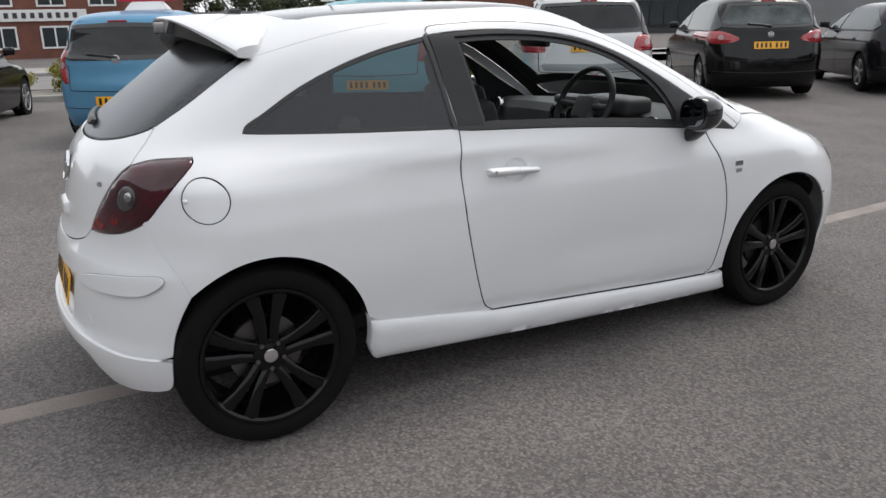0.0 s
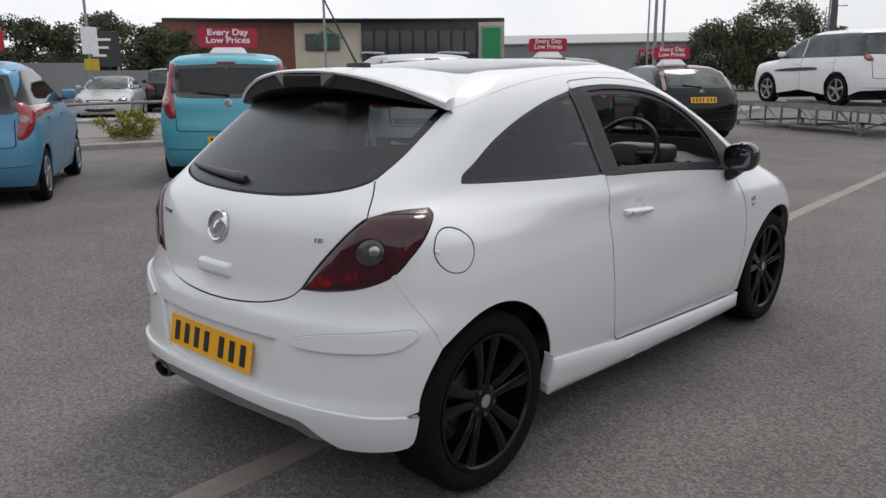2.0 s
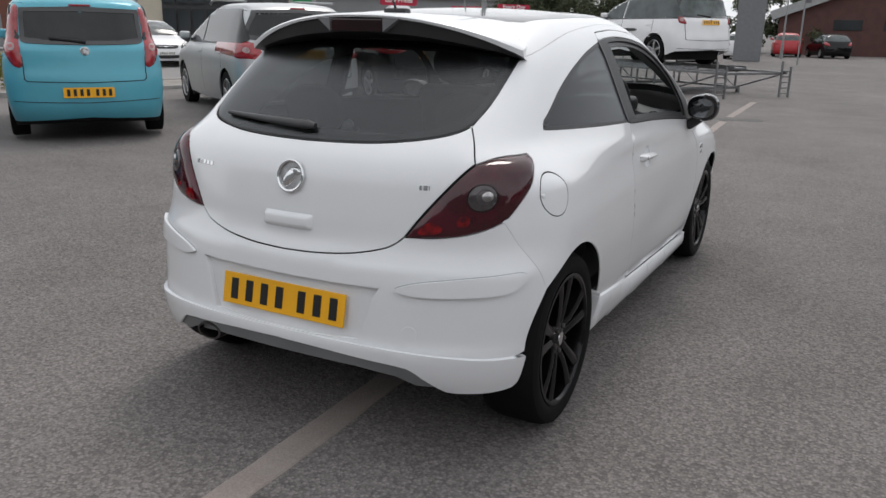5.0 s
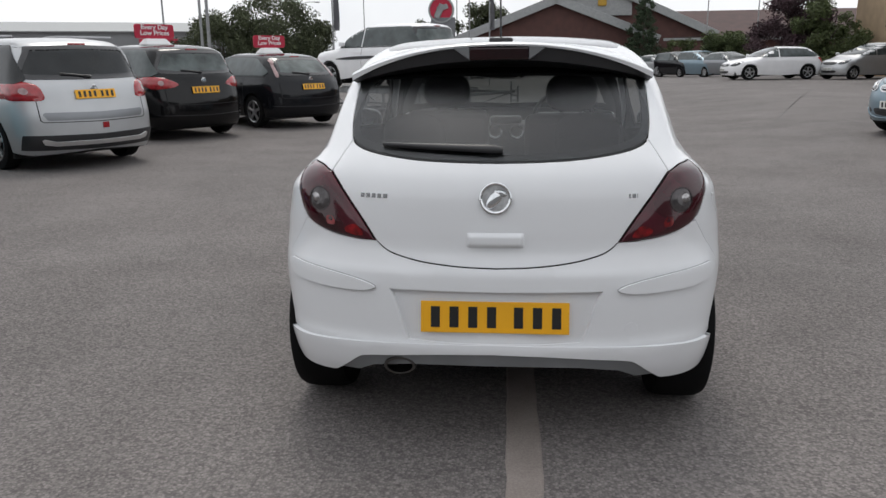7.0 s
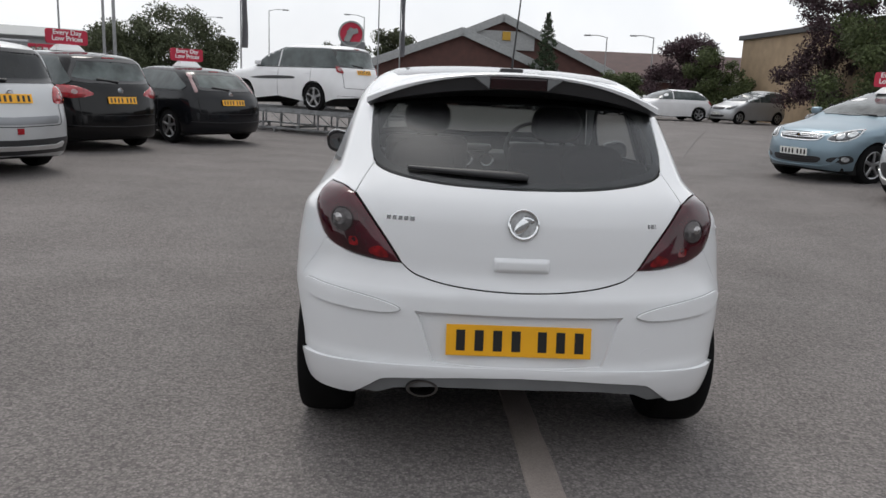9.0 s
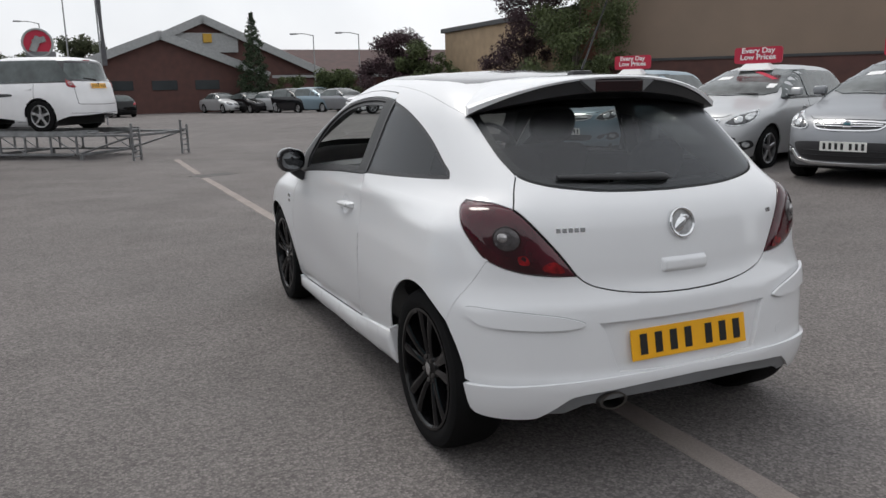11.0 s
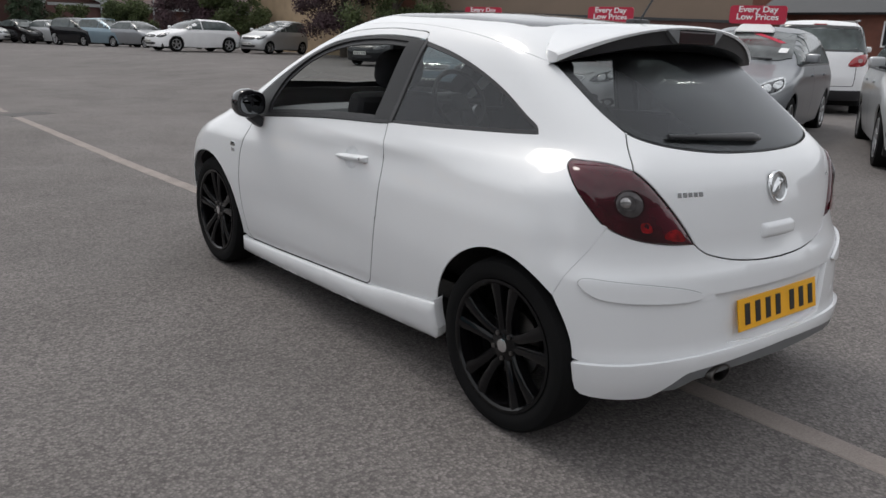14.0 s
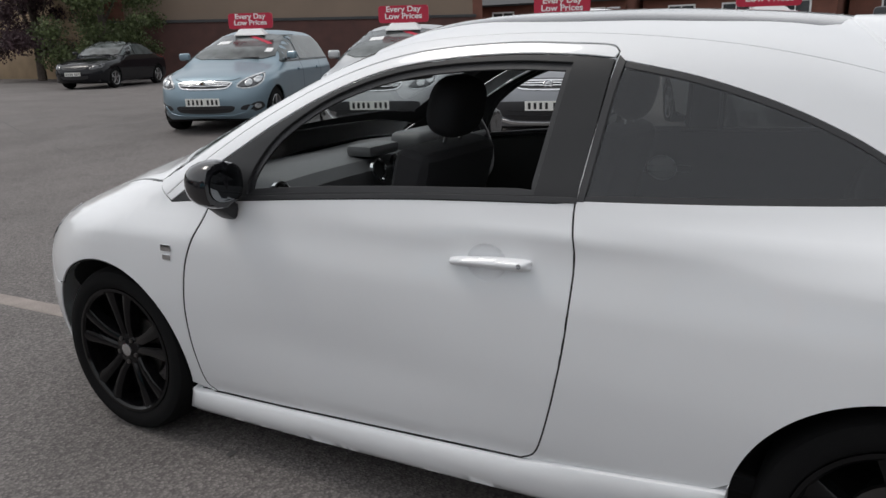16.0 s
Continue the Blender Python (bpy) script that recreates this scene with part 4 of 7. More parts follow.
def tarmac():
    m = bpy.data.materials.new("worn_tarmac")
    m.use_nodes = True
    nt = m.node_tree
    b = nt.nodes["Principled BSDF"]
    tc = nt.nodes.new("ShaderNodeTexCoord")

    def noise_node(scale, detail, rough=.6):
        n = nt.nodes.new("ShaderNodeTexNoise")
        n.inputs["Scale"].default_value, n.inputs["Detail"].default_value, n.inputs["Roughness"].default_value = scale, detail, rough
        nt.links.new(tc.outputs["Object"], n.inputs["Vector"])
        return n.outputs["Fac"]

    def ramped(src, a, b2, lo, hi):
        r = nt.nodes.new("ShaderNodeMapRange")
        for k, v in zip(("From Min", "From Max", "To Min", "To Max"), (a, b2, lo, hi)):
            r.inputs[k].default_value = v
        nt.links.new(src, r.inputs["Value"])
        return r.outputs["Result"]

    def times(p, q):
        n = nt.nodes.new("ShaderNodeMath")
        n.operation = "MULTIPLY"
        nt.links.new(p, n.inputs[0])
        nt.links.new(q, n.inputs[1])
        return n.outputs[0]
    stone = nt.nodes.new("ShaderNodeTexVoronoi")
    stone.inputs["Scale"].default_value = 92
    nt.links.new(tc.outputs["Object"], stone.inputs["Vector"])
    sep = nt.nodes.new("ShaderNodeSeparateColor")
    nt.links.new(stone.outputs["Color"], sep.inputs[0])
    value = times(ramped(sep.outputs[0], 0, 1, .66, 1.36), ramped(stone.outputs["Distance"], 0, .75, 1.12, .72))
    value = times(value, ramped(noise_node(38, 4), .3, .7, .86, 1.16))
    value = times(value, ramped(noise_node(1.1, 6, .65), .3, .72, .86, 1.13))
    value = times(value, ramped(noise_node(.16, 4), .32, .7, .84, 1.14))
    hsv = nt.nodes.new("ShaderNodeHueSaturation")
    hsv.inputs["Color"].default_value = (.160, .1455, .140, 1)
    nt.links.new(value, hsv.inputs["Value"])
    nt.links.new(hsv.outputs[0], b.inputs["Base Color"])
    nt.links.new(ramped(noise_node(.9, 5), .3, .7, .72, .95), b.inputs["Roughness"])
    b.inputs["Specular IOR Level"].default_value = .35
    bp = nt.nodes.new("ShaderNodeBump")
    bp.inputs["Strength"].default_value, bp.inputs["Distance"].default_value = .7, .004
    nt.links.new(stone.outputs["Distance"], bp.inputs["Height"])
    nt.links.new(bp.outputs["Normal"], b.inputs["Normal"])
    return m


TARMAC = tarmac()
PATCH = material("dark_patch", (.085, .080, .079), .85, vary=.25, scale=3, bump=.5, fine=160, speck=.6)
LINE = material("faded_line_paint", (.25, .215, .195), .8, vary=.30, scale=5, bump=.5, fine=150, speck=.8)
CRACK = material("crack_filler", (.075, .072, .070), .7, vary=.3, scale=9)
stops = np.unique(np.concatenate([np.linspace(-700, -60, 7), np.linspace(-60, 60, 61), np.linspace(60, 700, 7)]))
gx, gy = np.meshgrid(stops, stops)
gz = ground_z(gx, gy)
n = len(stops)
gm = bpy.data.meshes.new("ground")
gm.from_pydata(np.stack([gx, gy, gz], -1).reshape(-1, 3).tolist(), [], [(i * n + j, i * n + j + 1, (i + 1) * n + j + 1, (i + 1) * n + j) for i in range(n - 1) for j in range(n - 1)])
gm.materials.append(TARMAC)
gm.shade_smooth()
tagged(new("ground", gm), "worn grey tarmac of a car sales lot", "ground", kind="structure")


def ribbon(name, points, width, mat, label, category, z=.004, wobble=.012, seed=1, kind="structure"):
    """A thin band laid on the ground, with frayed edges."""
    rng = random.Random(seed)
    pts = flow(points, 14)
    bm, rows = bmesh.new(), []
    for i, p in enumerate(pts):
        q = pts[min(i + 1, len(pts) - 1)] - pts[max(i - 1, 0)]
        q = np.array((-q[1], q[0])) / np.linalg.norm(q)
        a, b = (p[:2] + q * s * (width / 2 + rng.uniform(-wobble, wobble)) for s in (-1, 1))
        rows.append([bm.verts.new((*e, float(ground_z(e[0], e[1])) + h)) for e, h in ((a, z - .004), (a + q * .006, z), (b - q * .006, z), (b, z - .004))])
    for a, b in zip(rows, rows[1:]):
        for i in range(3):
            bm.faces.new((a[i], b[i], b[i + 1], a[i + 1]))
    bmesh.ops.recalc_face_normals(bm, faces=bm.faces)
    return tagged(part(name, bm, mat), label, category, kind=kind)


ribbon("painted_line", [(.11, -9), (.11, -6.5), (.11, -4.2), (.112, -2.4), (.085, -.8), (.0, 1.0), (-.13, 3.5), (-.21, 5.0), (-.31, 8.0), (-.37, 9.6)], .125, LINE, "faded pale painted bay line on tarmac", "line", wobble=.004)
ribbon("painted_line", [(-.39, 10.4), (-.42, 12.0), (-.45, 13.9)], .125, LINE, "faded pale painted bay line on tarmac", "line", seed=3)
ribbon("tarmac_patch", [(-.50, 9.9), (-.2, 10.05), (.15, 10.2)], .34, PATCH, "dark repaired strip across the painted line", "patch", wobble=.05, seed=2)
ribbon("tarmac_joint", [(2.7, -.6), (2.6, 2.3), (3.6, 7.5), (6.5, 15), (11, 26)], .016, CRACK, "dark joint between two tarmac beds", "joint", wobble=.008, seed=4)
ribbon("tarmac_joint", [(1.2, 24), (5, 27.5), (12, 30)], .05, CRACK, "dark joint between two tarmac beds", "joint", wobble=.02, seed=6)
stain = bmesh.new()
bmesh.ops.create_circle(stain, cap_ends=True, segments=18, radius=.022)
for v in stain.verts:
    v.co = (v.co.x * 1.5 + .778, v.co.y * .8 + .815, .005)
tagged(part("oil_spot", stain, CRACK), "small dark oil spot on tarmac", "stain", kind="structure")
spot = bmesh.new()
bmesh.ops.create_circle(spot, cap_ends=True, segments=16, radius=.018)
for v in spot.verts:
    v.co = (v.co.x * 1.2 - .788, v.co.y * .8 + .777, .005)
tagged(part("oil_spot", spot, CRACK), "small dark oil spot on tarmac", "stain", kind="structure")


# ---- parked cars ----
def paint(name, colour, metal=.35, rough=.34):
    m = material(name, colour, rough, metal, vary=.04, scale=3, coat=.3)
    m.node_tree.nodes["Principled BSDF"].inputs["Coat Roughness"].default_value = .08
    return m


PRIVACY_GLASS = material("dark_privacy_window", (.014, .016, .017), .04, vary=.3, scale=4)
# Opaque panes: light seen through the glass is put into these base colours.
DARK_GLASS = material("part_lightened_window", (.065, .078, .078), .04, vary=.3, scale=4)
SCREEN_GLASS = material("lightened_window", (.085, .102, .100), .05, vary=.6, scale=3)
FRONT_GLASS = material("windscreen_glass", (.095, .105, .105), .10, vary=.6, scale=3)
for glass_mat in (DARK_GLASS, PRIVACY_GLASS, SCREEN_GLASS, FRONT_GLASS):
    glass_mat.node_tree.nodes["Principled BSDF"].inputs["Specular IOR Level"].default_value = .42
LAMP_TAIL = material("tail_lamp_red", (.30, .012, .018), .15, vary=.3, scale=20, coat=.8)
LAMP_HEAD = material("headlamp_glass", (.55, .57, .58), .08, .4, vary=.4, scale=25, coat=.8)
LAMP_LENS = material("tail_lens_pink", (.34, .22, .22), .12, vary=.3, scale=25, coat=.5)
LAMP_DARK = material("headlamp_black", (.06, .062, .066), .06, .3, vary=.5, scale=20, coat=.8)
ALLOY = material("silver_alloy", (.42, .42, .43), .30, .9, vary=.1)
SIGN_RED = material("sign_red", (.46, .012, .045), .5, vary=.06)
SIGN_WHITE = material("sign_white", (.80, .80, .80), .5, vary=.04)


def loft_form(L, W, H, cowl=1.25, screen=.95, hood=.74, cowl_z=1.0, rear_belt=.10, rear_slant=.45, belt=.95, lean=.13, nose=.25, tail=.20, boot=0.0, round_k=.15):
    """A car body in closed form: front at +L/2. boot: the length of a saloon's boot deck."""
    f, r = L / 2, -L / 2
    end = r + rear_belt + rear_slant + boot
    roof_pts = [(r - .2, belt + .02), (r + .05, belt + .03)]
    roof_pts += [(r + boot, belt + .06)] if boot else []
    roof_pts += [(end - .12, H - .16), (end + .05, H - .075), (end + .45, H - .02), ((end + f) * .5 - .35, H), (f - cowl - screen + .02, H - .04), (f - cowl - screen * .5, (H + cowl_z) / 2 + .04), (f - cowl, cowl_z), (f - .75, hood + (cowl_z - hood) * .62), (f - .25, hood + .02), (f, hood - .12), (f + .2, hood - .3)]
    roof = spline(*zip(*roof_pts))
    rear = spline((.15, .30, .42, .62, .80, belt, belt + .10, H - .05, H + .1), (r + .14, r + .03, r, r + .005, r + .04, r + rear_belt, r + rear_belt + .08 + boot * .9, end - .02, end + .2))
    front = spline((.15, .30, .45, .60, hood, hood + .15), (f - .13, f - .02, f, f - .02, f - .12, f - .6))
    wide = spline((.12, .25, .45, .65, .82, belt - .02, belt + .05, H - .12, H + .05), (W / 2 - .08, W / 2 - .045, W / 2 - .012, W / 2, W / 2 - .004, W / 2 - .045, W / 2 - .075, W / 2 - .075 - lean, W / 2 - .16 - lean))

    def form(x, y, z):
        x = np.abs(x)
        w = wide(z) - .05 * np.maximum(np.abs(y) - L * .28, 0) ** 2
        side = x - w
        back = rear(z) + tail * x ** 2 + .2 * x ** 4 - y
        fore = y - front(z) + nose * x ** 2 + .35 * x ** 4
        top = z - roof(y) + .09 * x ** 2 + .04 * x ** 4
        return soft_max(soft_max(soft_max(side, back, round_k), fore, .2), top, .11)
    return form


def mirrored(sk, half):
    left = np.array(half)[::-1].copy()
    left[:, 0] = 2 * (sk.mid if left[0, 0] < 0 else sk.tip) - left[:, 0]
    return np.concatenate([half, left])


def car_wheel(parent, x, y, r, flip, mat=None, spokes=5):
    w = part("wheel", spin([(r * .62, -.09), (r - .01, -.09), (r, -.06), (r, .06), (r - .01, .088), (r * .82, .098), (r * .68, .09), (r * .66, .07)], 28), RUBBER, parent, smooth=True)
    rim = spin([(r * .68, .088), (r * .66, .093), (r * .62, .085), (r * .60, .02)], 28)
    for k in range(spokes):
        a = 2 * math.pi * k / spokes + .3
        one = box(.03, r * .56, r * .15, (.072, r * .36, 0), .006, segments=1)
        bmesh.ops.rotate(one, cent=(0, 0, 0), matrix=Matrix.Rotation(a, 3, "X"), verts=one.verts)
        merge(rim, one)
    spin([(0, .088), (r * .16, .086), (r * .18, .05)], 14, bm=rim)
    part("rim", rim, mat or ALLOY, w, smooth=True)
    part("brake_disc", spin([(0, .02), (r * .6, .02)], 18), DARK_LINER, w)
    w.matrix_local = pose(x, y, r) @ (Matrix.Rotation(math.pi, 4, "Z") if flip else Matrix())


def roof_sign(m, label="red and white roof sign on a white wedge base"):
    """A slogan board on a magnetic wedge, facing -y and +y."""
    sg = thing("roof_sign", m, label, "sign", "price signs on car roofs")
    wedge = bmesh.new()
    bmesh.ops.create_cube(wedge, size=1)
    for v in wedge.verts:
        k = .27 if v.co.z < 0 else .19
        v.co = (v.co.x * k * 2, v.co.y * (.26 if v.co.z < 0 else .10), .055 + v.co.z * .11)
    bmesh.ops.bevel(wedge, geom=wedge.edges[:], offset=.012, segments=2, affect="EDGES")
    part("base", wedge, SIGN_WHITE, sg)
    board = bmesh.new()
    bmesh.ops.create_cube(board, size=1)
    bmesh.ops.transform(board, matrix=Matrix.Translation((0, 0, .235)) @ Matrix.Diagonal((.76, .03, .245, 1)), verts=board.verts)
    bmesh.ops.bevel(board, geom=[e for e in board.edges if abs(e.verts[0].co.y - e.verts[1].co.y) > .01], offset=.045, segments=5, affect="EDGES", profile=.5)
    b = part("board", board, SIGN_RED, sg)
    for face, rot in ((-1, 0), (1, math.pi)):
        for line, zz in (("Every Day", .270), ("Low Prices", .170)):
            cu = bpy.data.curves.new("slogan", "FONT")
            cu.body, cu.size, cu.align_x, cu.extrude, cu.offset = line, .112, "CENTER", .002, .0022
            me = bpy.data.meshes.new_from_object(bpy.data.objects.new("tmp", cu))
            me.materials.clear()
            me.materials.append(SIGN_WHITE)
            o = new("slogan_text", me)
            o.parent = b
            o.matrix_local = Matrix.Rotation(rot, 4, "Z") @ Matrix.Translation((0, -.0175, zz)) @ Matrix.Rotation(radians(90), 4, "X") @ Matrix.Diagonal((1.14, 1, 1, 1))
    return sg


def parked_car(name, m, col, label, L=4.0, W=1.73, H=1.49, wb=2.51, r=.31, back=None, sign=False, doors=4, far=False, group="", glazing=None, black_low=False,
               tail_shape="side", lamp_outline=None, glass_outline=None, gate_z=.50, lens=None, plate=True, front=True, rear=True, stickers=False, rails=False, flash=False, sill=.20, alloy=None, axle=0.0, lamp_mat=None, skid=False, **shape):
    """A parked car; built facing +y about its middle."""
    car = thing(name, m, label, "car", group)
    sk = Skin(loft_form(L, W, H, **shape), -L / 2 + .95, L / 2 - .75)
    belt, lean = shape.get("belt", .95), shape.get("lean", .13)
    cowl, screen, hood = shape.get("cowl", 1.25), shape.get("screen", .95), shape.get("hood", .74)
    h, fine = (.12, .07) if far else (.075, .04)
    S, R, F = sk.on_side, sk.on_rear, sk.on_front
    glz = glazing or DARK_GLASS
    ya, yb = wb / 2 + axle, -wb / 2 + axle
    ar = r + .045
    cap = H - .075
    low = sill

    def cut(yc, a0, a1):
        return S(ring(yc, r, ar, a0, a1, 12))
    half = chain([(sk.mid, cap), (sk.mid, low + .04)], S([(-L / 2 + .28, low)]), cut(yb, 195, -15), S([(0, low)]), cut(ya, 195, -15), S([(L / 2 - .25, low)]), [(sk.tip, low + .02)])
    # the flank runs up to the contour where the roof takes over
    top_s = np.linspace(sk.tip, sk.mid, 40)
    zz = np.linspace(.5, H, 90)
    ss, zg = np.meshgrid(top_s, zz, indexing="ij")
    found = sk.shell(ss.ravel(), zg.ravel())
    tilt = sk.slope(found)[:, 2].reshape(ss.shape)
    core = sk.form(0 * ss, np.clip(ss, sk.pivot, sk.fore), zg)
    fit_z = np.where((tilt < .68) & (core < -.03), zg, .5).max(1)
    fit_z = np.minimum(fit_z, cap)
    pad = np.concatenate([fit_z[:1].repeat(2), fit_z, fit_z[-1:].repeat(2)])
    fit_z = sum(pad[k:k + 40] for k in range(5)) / 5
    half[0, 1] = fit_z[-1]
    half = chain(half, np.stack([top_s, fit_z], 1)[:-1])
    half = np.concatenate([half, [(sk.mid, fit_z[-1])]])[1:]
    rim_xy = sk.shell(*half[-40:].T)[:, :2]
    first = True
    for flip in (False, True):
        o = lay("body" if first else "flank", half, [], col, car, on=sk, gap=0, rim=.02, h=h, fine=fine, flip=flip)
        body_ob = o if first else body_ob
        first = False
    contour = np.concatenate([rim_xy, (rim_xy * (-1, 1))[::-1]])
    lay("roof", contour, [], col, car, skin=sk.top, on=sk, gap=0, rim=0, h=h * .7, fine=fine)
    part("underbody", box(W - .32, L - .5, .22, (0, 0, sill + .10), .05), DARK_LINER, car)
    for y in (ya, yb):
        part("wheel_housing", box(W - .16, ar * 2 - .02, .5, (0, y, .40), .02), DARK_LINER, car)
        for flip in (False, True):
            car_wheel(car, (-1 if flip else 1) * (W / 2 - .115), y, r, flip, alloy)
    end = -L / 2 + shape.get("rear_belt", .10) + shape.get("rear_slant", .45) + shape.get("boot", 0)
    b0, b1 = belt + .035, H - .115
    # side glass
    front_y, top_front = L / 2 - cowl - .12, L / 2 - cowl - screen - .02
    rear_low, rear_top = end - shape.get("rear_slant", .45) * .55 + .12, end + .22
    for flip in (False, True):
        lay("side_window", S(flow([(front_y, b0 - .01), (front_y - (front_y - top_front) * .5, (b0 + b1) / 2 + .06), (top_front, b1), (top_front - .25, b1 + .015), (.02, b1 + .012)], 4)[:-1].tolist() + [(.02, b1 + .012), (.03, b0), (front_y * .5, b0 - .005)]),
            [], glz, body_ob, on=sk, off=.013, rim=.016, gap=0, h=h, fine=fine, flip=flip)
        rw = flow([(-.04, b1 + .01), (rear_top + .25, b1 - .005), (rear_top, b1 - .05), (rear_low, b0 + .10), (rear_low - .02, b0 + .03)], 4)
        lay("side_window", S(rw.tolist() + [(rear_low + .03, b0), (-.03, b0)]), [], glz, body_ob, on=sk, off=.013, rim=.016, gap=0, h=h, fine=fine, flip=flip)
        if not far:
            lay("waist_trim", S([(front_y, b0 - .03), (rear_low, b0 - .02), (rear_low, b0 - .004), (front_y, b0 - .012)]), [], BLACK_TRIM, body_ob, on=sk, off=.006, rim=.006, gap=0, h=h, fine=fine, flip=flip)
            for yy in ([-.02] if doors == 2 else [-.02, rear_low * .62 + .02]):
                lay("door_shut_line", S([(yy, .30), (yy + .010, .30), (yy + .010, b0 - .03), (yy, b0 - .03)]), [], DARK_LINER, body_ob, on=sk, off=.0015, rim=0, gap=0, h=h, fine=fine, flip=flip)
                lay("door_handle", S([(yy + .06, belt - .13), (yy + .24, belt - .13), (yy + .24, belt - .10), (yy + .06, belt - .10)]), [], col, body_ob, on=sk, off=.022, rim=.025, gap=0, h=h, fine=fine, flip=flip)
        if flash:
            lay("side_stripe", S(flow([(1.0, .80), (.4, .86), (-.5, .87), (-.62, .82), (-.3, .80), (.5, .78)], 4, True)), [], BLACK_TRIM, body_ob, on=sk, off=.008, rim=.010, gap=0, h=h, fine=fine, flip=flip)
        sgn = -1 if flip else 1
        mo = part("door_mirror", box(.17, .085, .115, (sgn * (W / 2 + .035), front_y - .20, belt + .11), .038, Matrix.Rotation(sgn * .25, 4, "Z"), segments=3), col, car, smooth=True)
        part("mirror_arm", box(.10, .06, .03, (sgn * (W / 2 - .04), front_y - .19, belt + .055), .012), BLACK_TRIM, mo)
        if rails:
            part("roof_rail", pipe([(sgn * (W / 2 - lean - .13), front_y - .75, H - .03), (sgn * (W / 2 - lean - .12), 0, H + .03), (sgn * (W / 2 - lean - .13), end + .25, H - .02)], .018), DULL_METAL, car, smooth=True)
    # windscreen
    ws = [(0, L / 2 - cowl - .02), (W * .30, L / 2 - cowl - .09), (W * .385, L / 2 - cowl - .20), (W * .315, L / 2 - cowl - screen + .02), (W * .15, L / 2 - cowl - screen - .015), (0, L / 2 - cowl - screen - .025)]
    ws = np.array(ws)
    lay("windscreen", np.concatenate([ws, (ws * (-1, 1))[::-1]]), [], FRONT_GLASS, car, skin=sk.top, on=sk, off=.012, rim=.014, gap=0, h=h, fine=fine)
    if stickers:
        s0 = L / 2 - cowl - screen * .55
        for quad, mt in ((((.02, -.30), (.10, -.33), (.50, -.02), (.44, .02)), SIGN_RED), (((-.42, -.12), (-.22, -.12), (-.22, .02), (-.42, .02)), SIGN_WHITE), (((.48, .18), (.58, .15), (.58, .28), (.48, .31)), SIGN_WHITE)):
            lay("price_sticker", [(-x, s0 + y) for x, y in quad], [], mt, car, skin=sk.top, on=sk, off=.015, rim=.002, gap=0, h=h, fine=fine)
    if front:
        hd = F(flow([(W * .275, hood - .135), (W * .30, hood - .06), (W * .355, hood + .00), (W * .415, hood + .045), (W * .445, hood + .01), (W * .452, hood - .075), (W * .41, hood - .145), (W * .33, hood - .165)], 4, True))
        grille = F(flow([(0, hood - .06), (W * .14, hood - .062), (W * .225, hood - .075), (W * .235, hood - .10), (W * .20, hood - .155), (W * .12, hood - .172), (0, hood - .175)]))
        lower = F(flow([(0, .505), (W * .24, .50), (W * .345, .485), (W * .36, .44), (W * .315, .33), (W * .22, .285), (0, .28)] if black_low else [(0, .40), (W * .2, .40), (W * .25, .385), (W * .255, .355), (W * .22, .31), (W * .12, .295), (0, .29)]))
        for flip in (False, True):
            hl = lay("headlamp", hd, [], LAMP_DARK, car, on=sk, off=.003, bulge=.012, wide=.05, rim=.01, gap=0, h=h * .6, fine=fine, flip=flip)
            if not far:
                lay("lamp_surround", hd, [inset(hd, .013)], LAMP_HEAD, hl, on=sk, off=.010, rim=.006, gap=0, h=h, fine=.02, flip=flip)
                for cx, cz, rr in ((.36, -.085, .046), (.415, -.045, .042)):
                    lay("lamp_bowl", F(ring(W * cx, hood + cz, rr, n=18)), [], LAMP_HEAD, hl, on=sk, off=.015, bulge=.006, wide=rr, rim=.003, gap=0, h=h * .4, fine=.02, flip=flip)
                lay("fog_lamp", F(flow([(W * .375, .39), (W * .40, .43), (W * .445, .44), (W * .455, .36), (W * .40, .31)], 3, True)), [], BLACK_TRIM, car, on=sk, off=.004, rim=.006, gap=0, h=h, fine=fine, flip=flip)
                lay("fog_lens", F(ring(W * .42, .385, .035, n=16)), [], LAMP_HEAD, car, on=sk, off=.008, rim=.003, gap=0, h=h, fine=.02, flip=flip)
        gr = mirrored(sk, grille)
        go = lay("grille", gr, [], BLACK_TRIM, car, on=sk, off=.006, rim=.012, gap=0, h=h, fine=fine)
        lo = lay("lower_grille", mirrored(sk, lower), [], BLACK_TRIM, car, on=sk, off=.004, rim=.012, gap=0, h=h, fine=fine)
        if not far:
            if not black_low:
                for side_x in (False, True):
                    lay("bumper_vent", F(flow([(W * .30, .345), (W * .33, .40), (W * .42, .41), (W * .43, .36), (W * .36, .33)], 3, True)), [], BLACK_TRIM, car, on=sk, off=.004, rim=.006, gap=0, h=h, fine=fine, flip=side_x)
            lay("grille_frame", gr, [inset(gr, .014)], CHROME, go, on=sk, off=.012, rim=.012, gap=0, h=h, fine=.03)
            for za, zb in ((.086, .094), (.118, .112)):
                lay("grille_bar", mirrored(sk, F(chain([(0, hood - za), (W * .21, hood - zb), (W * .21, hood - zb - .008), (0, hood - za - .011)]))), [], CHROME, go, on=sk, off=.014, rim=.014, gap=0, h=h, fine=fine)
            for zs in ((.335, .39) if black_low else (.345,)):
                lay("grille_slat", mirrored(sk, F([(0, zs), (W * (.29 if black_low else .21), zs), (W * (.29 if black_low else .21), zs + .012), (0, zs + .012)])), [], PILLAR_TRIM, lo, on=sk, off=.012, rim=.01, gap=0, h=h, fine=fine)
            p = sk.shell(sk.tip, hood - .105)
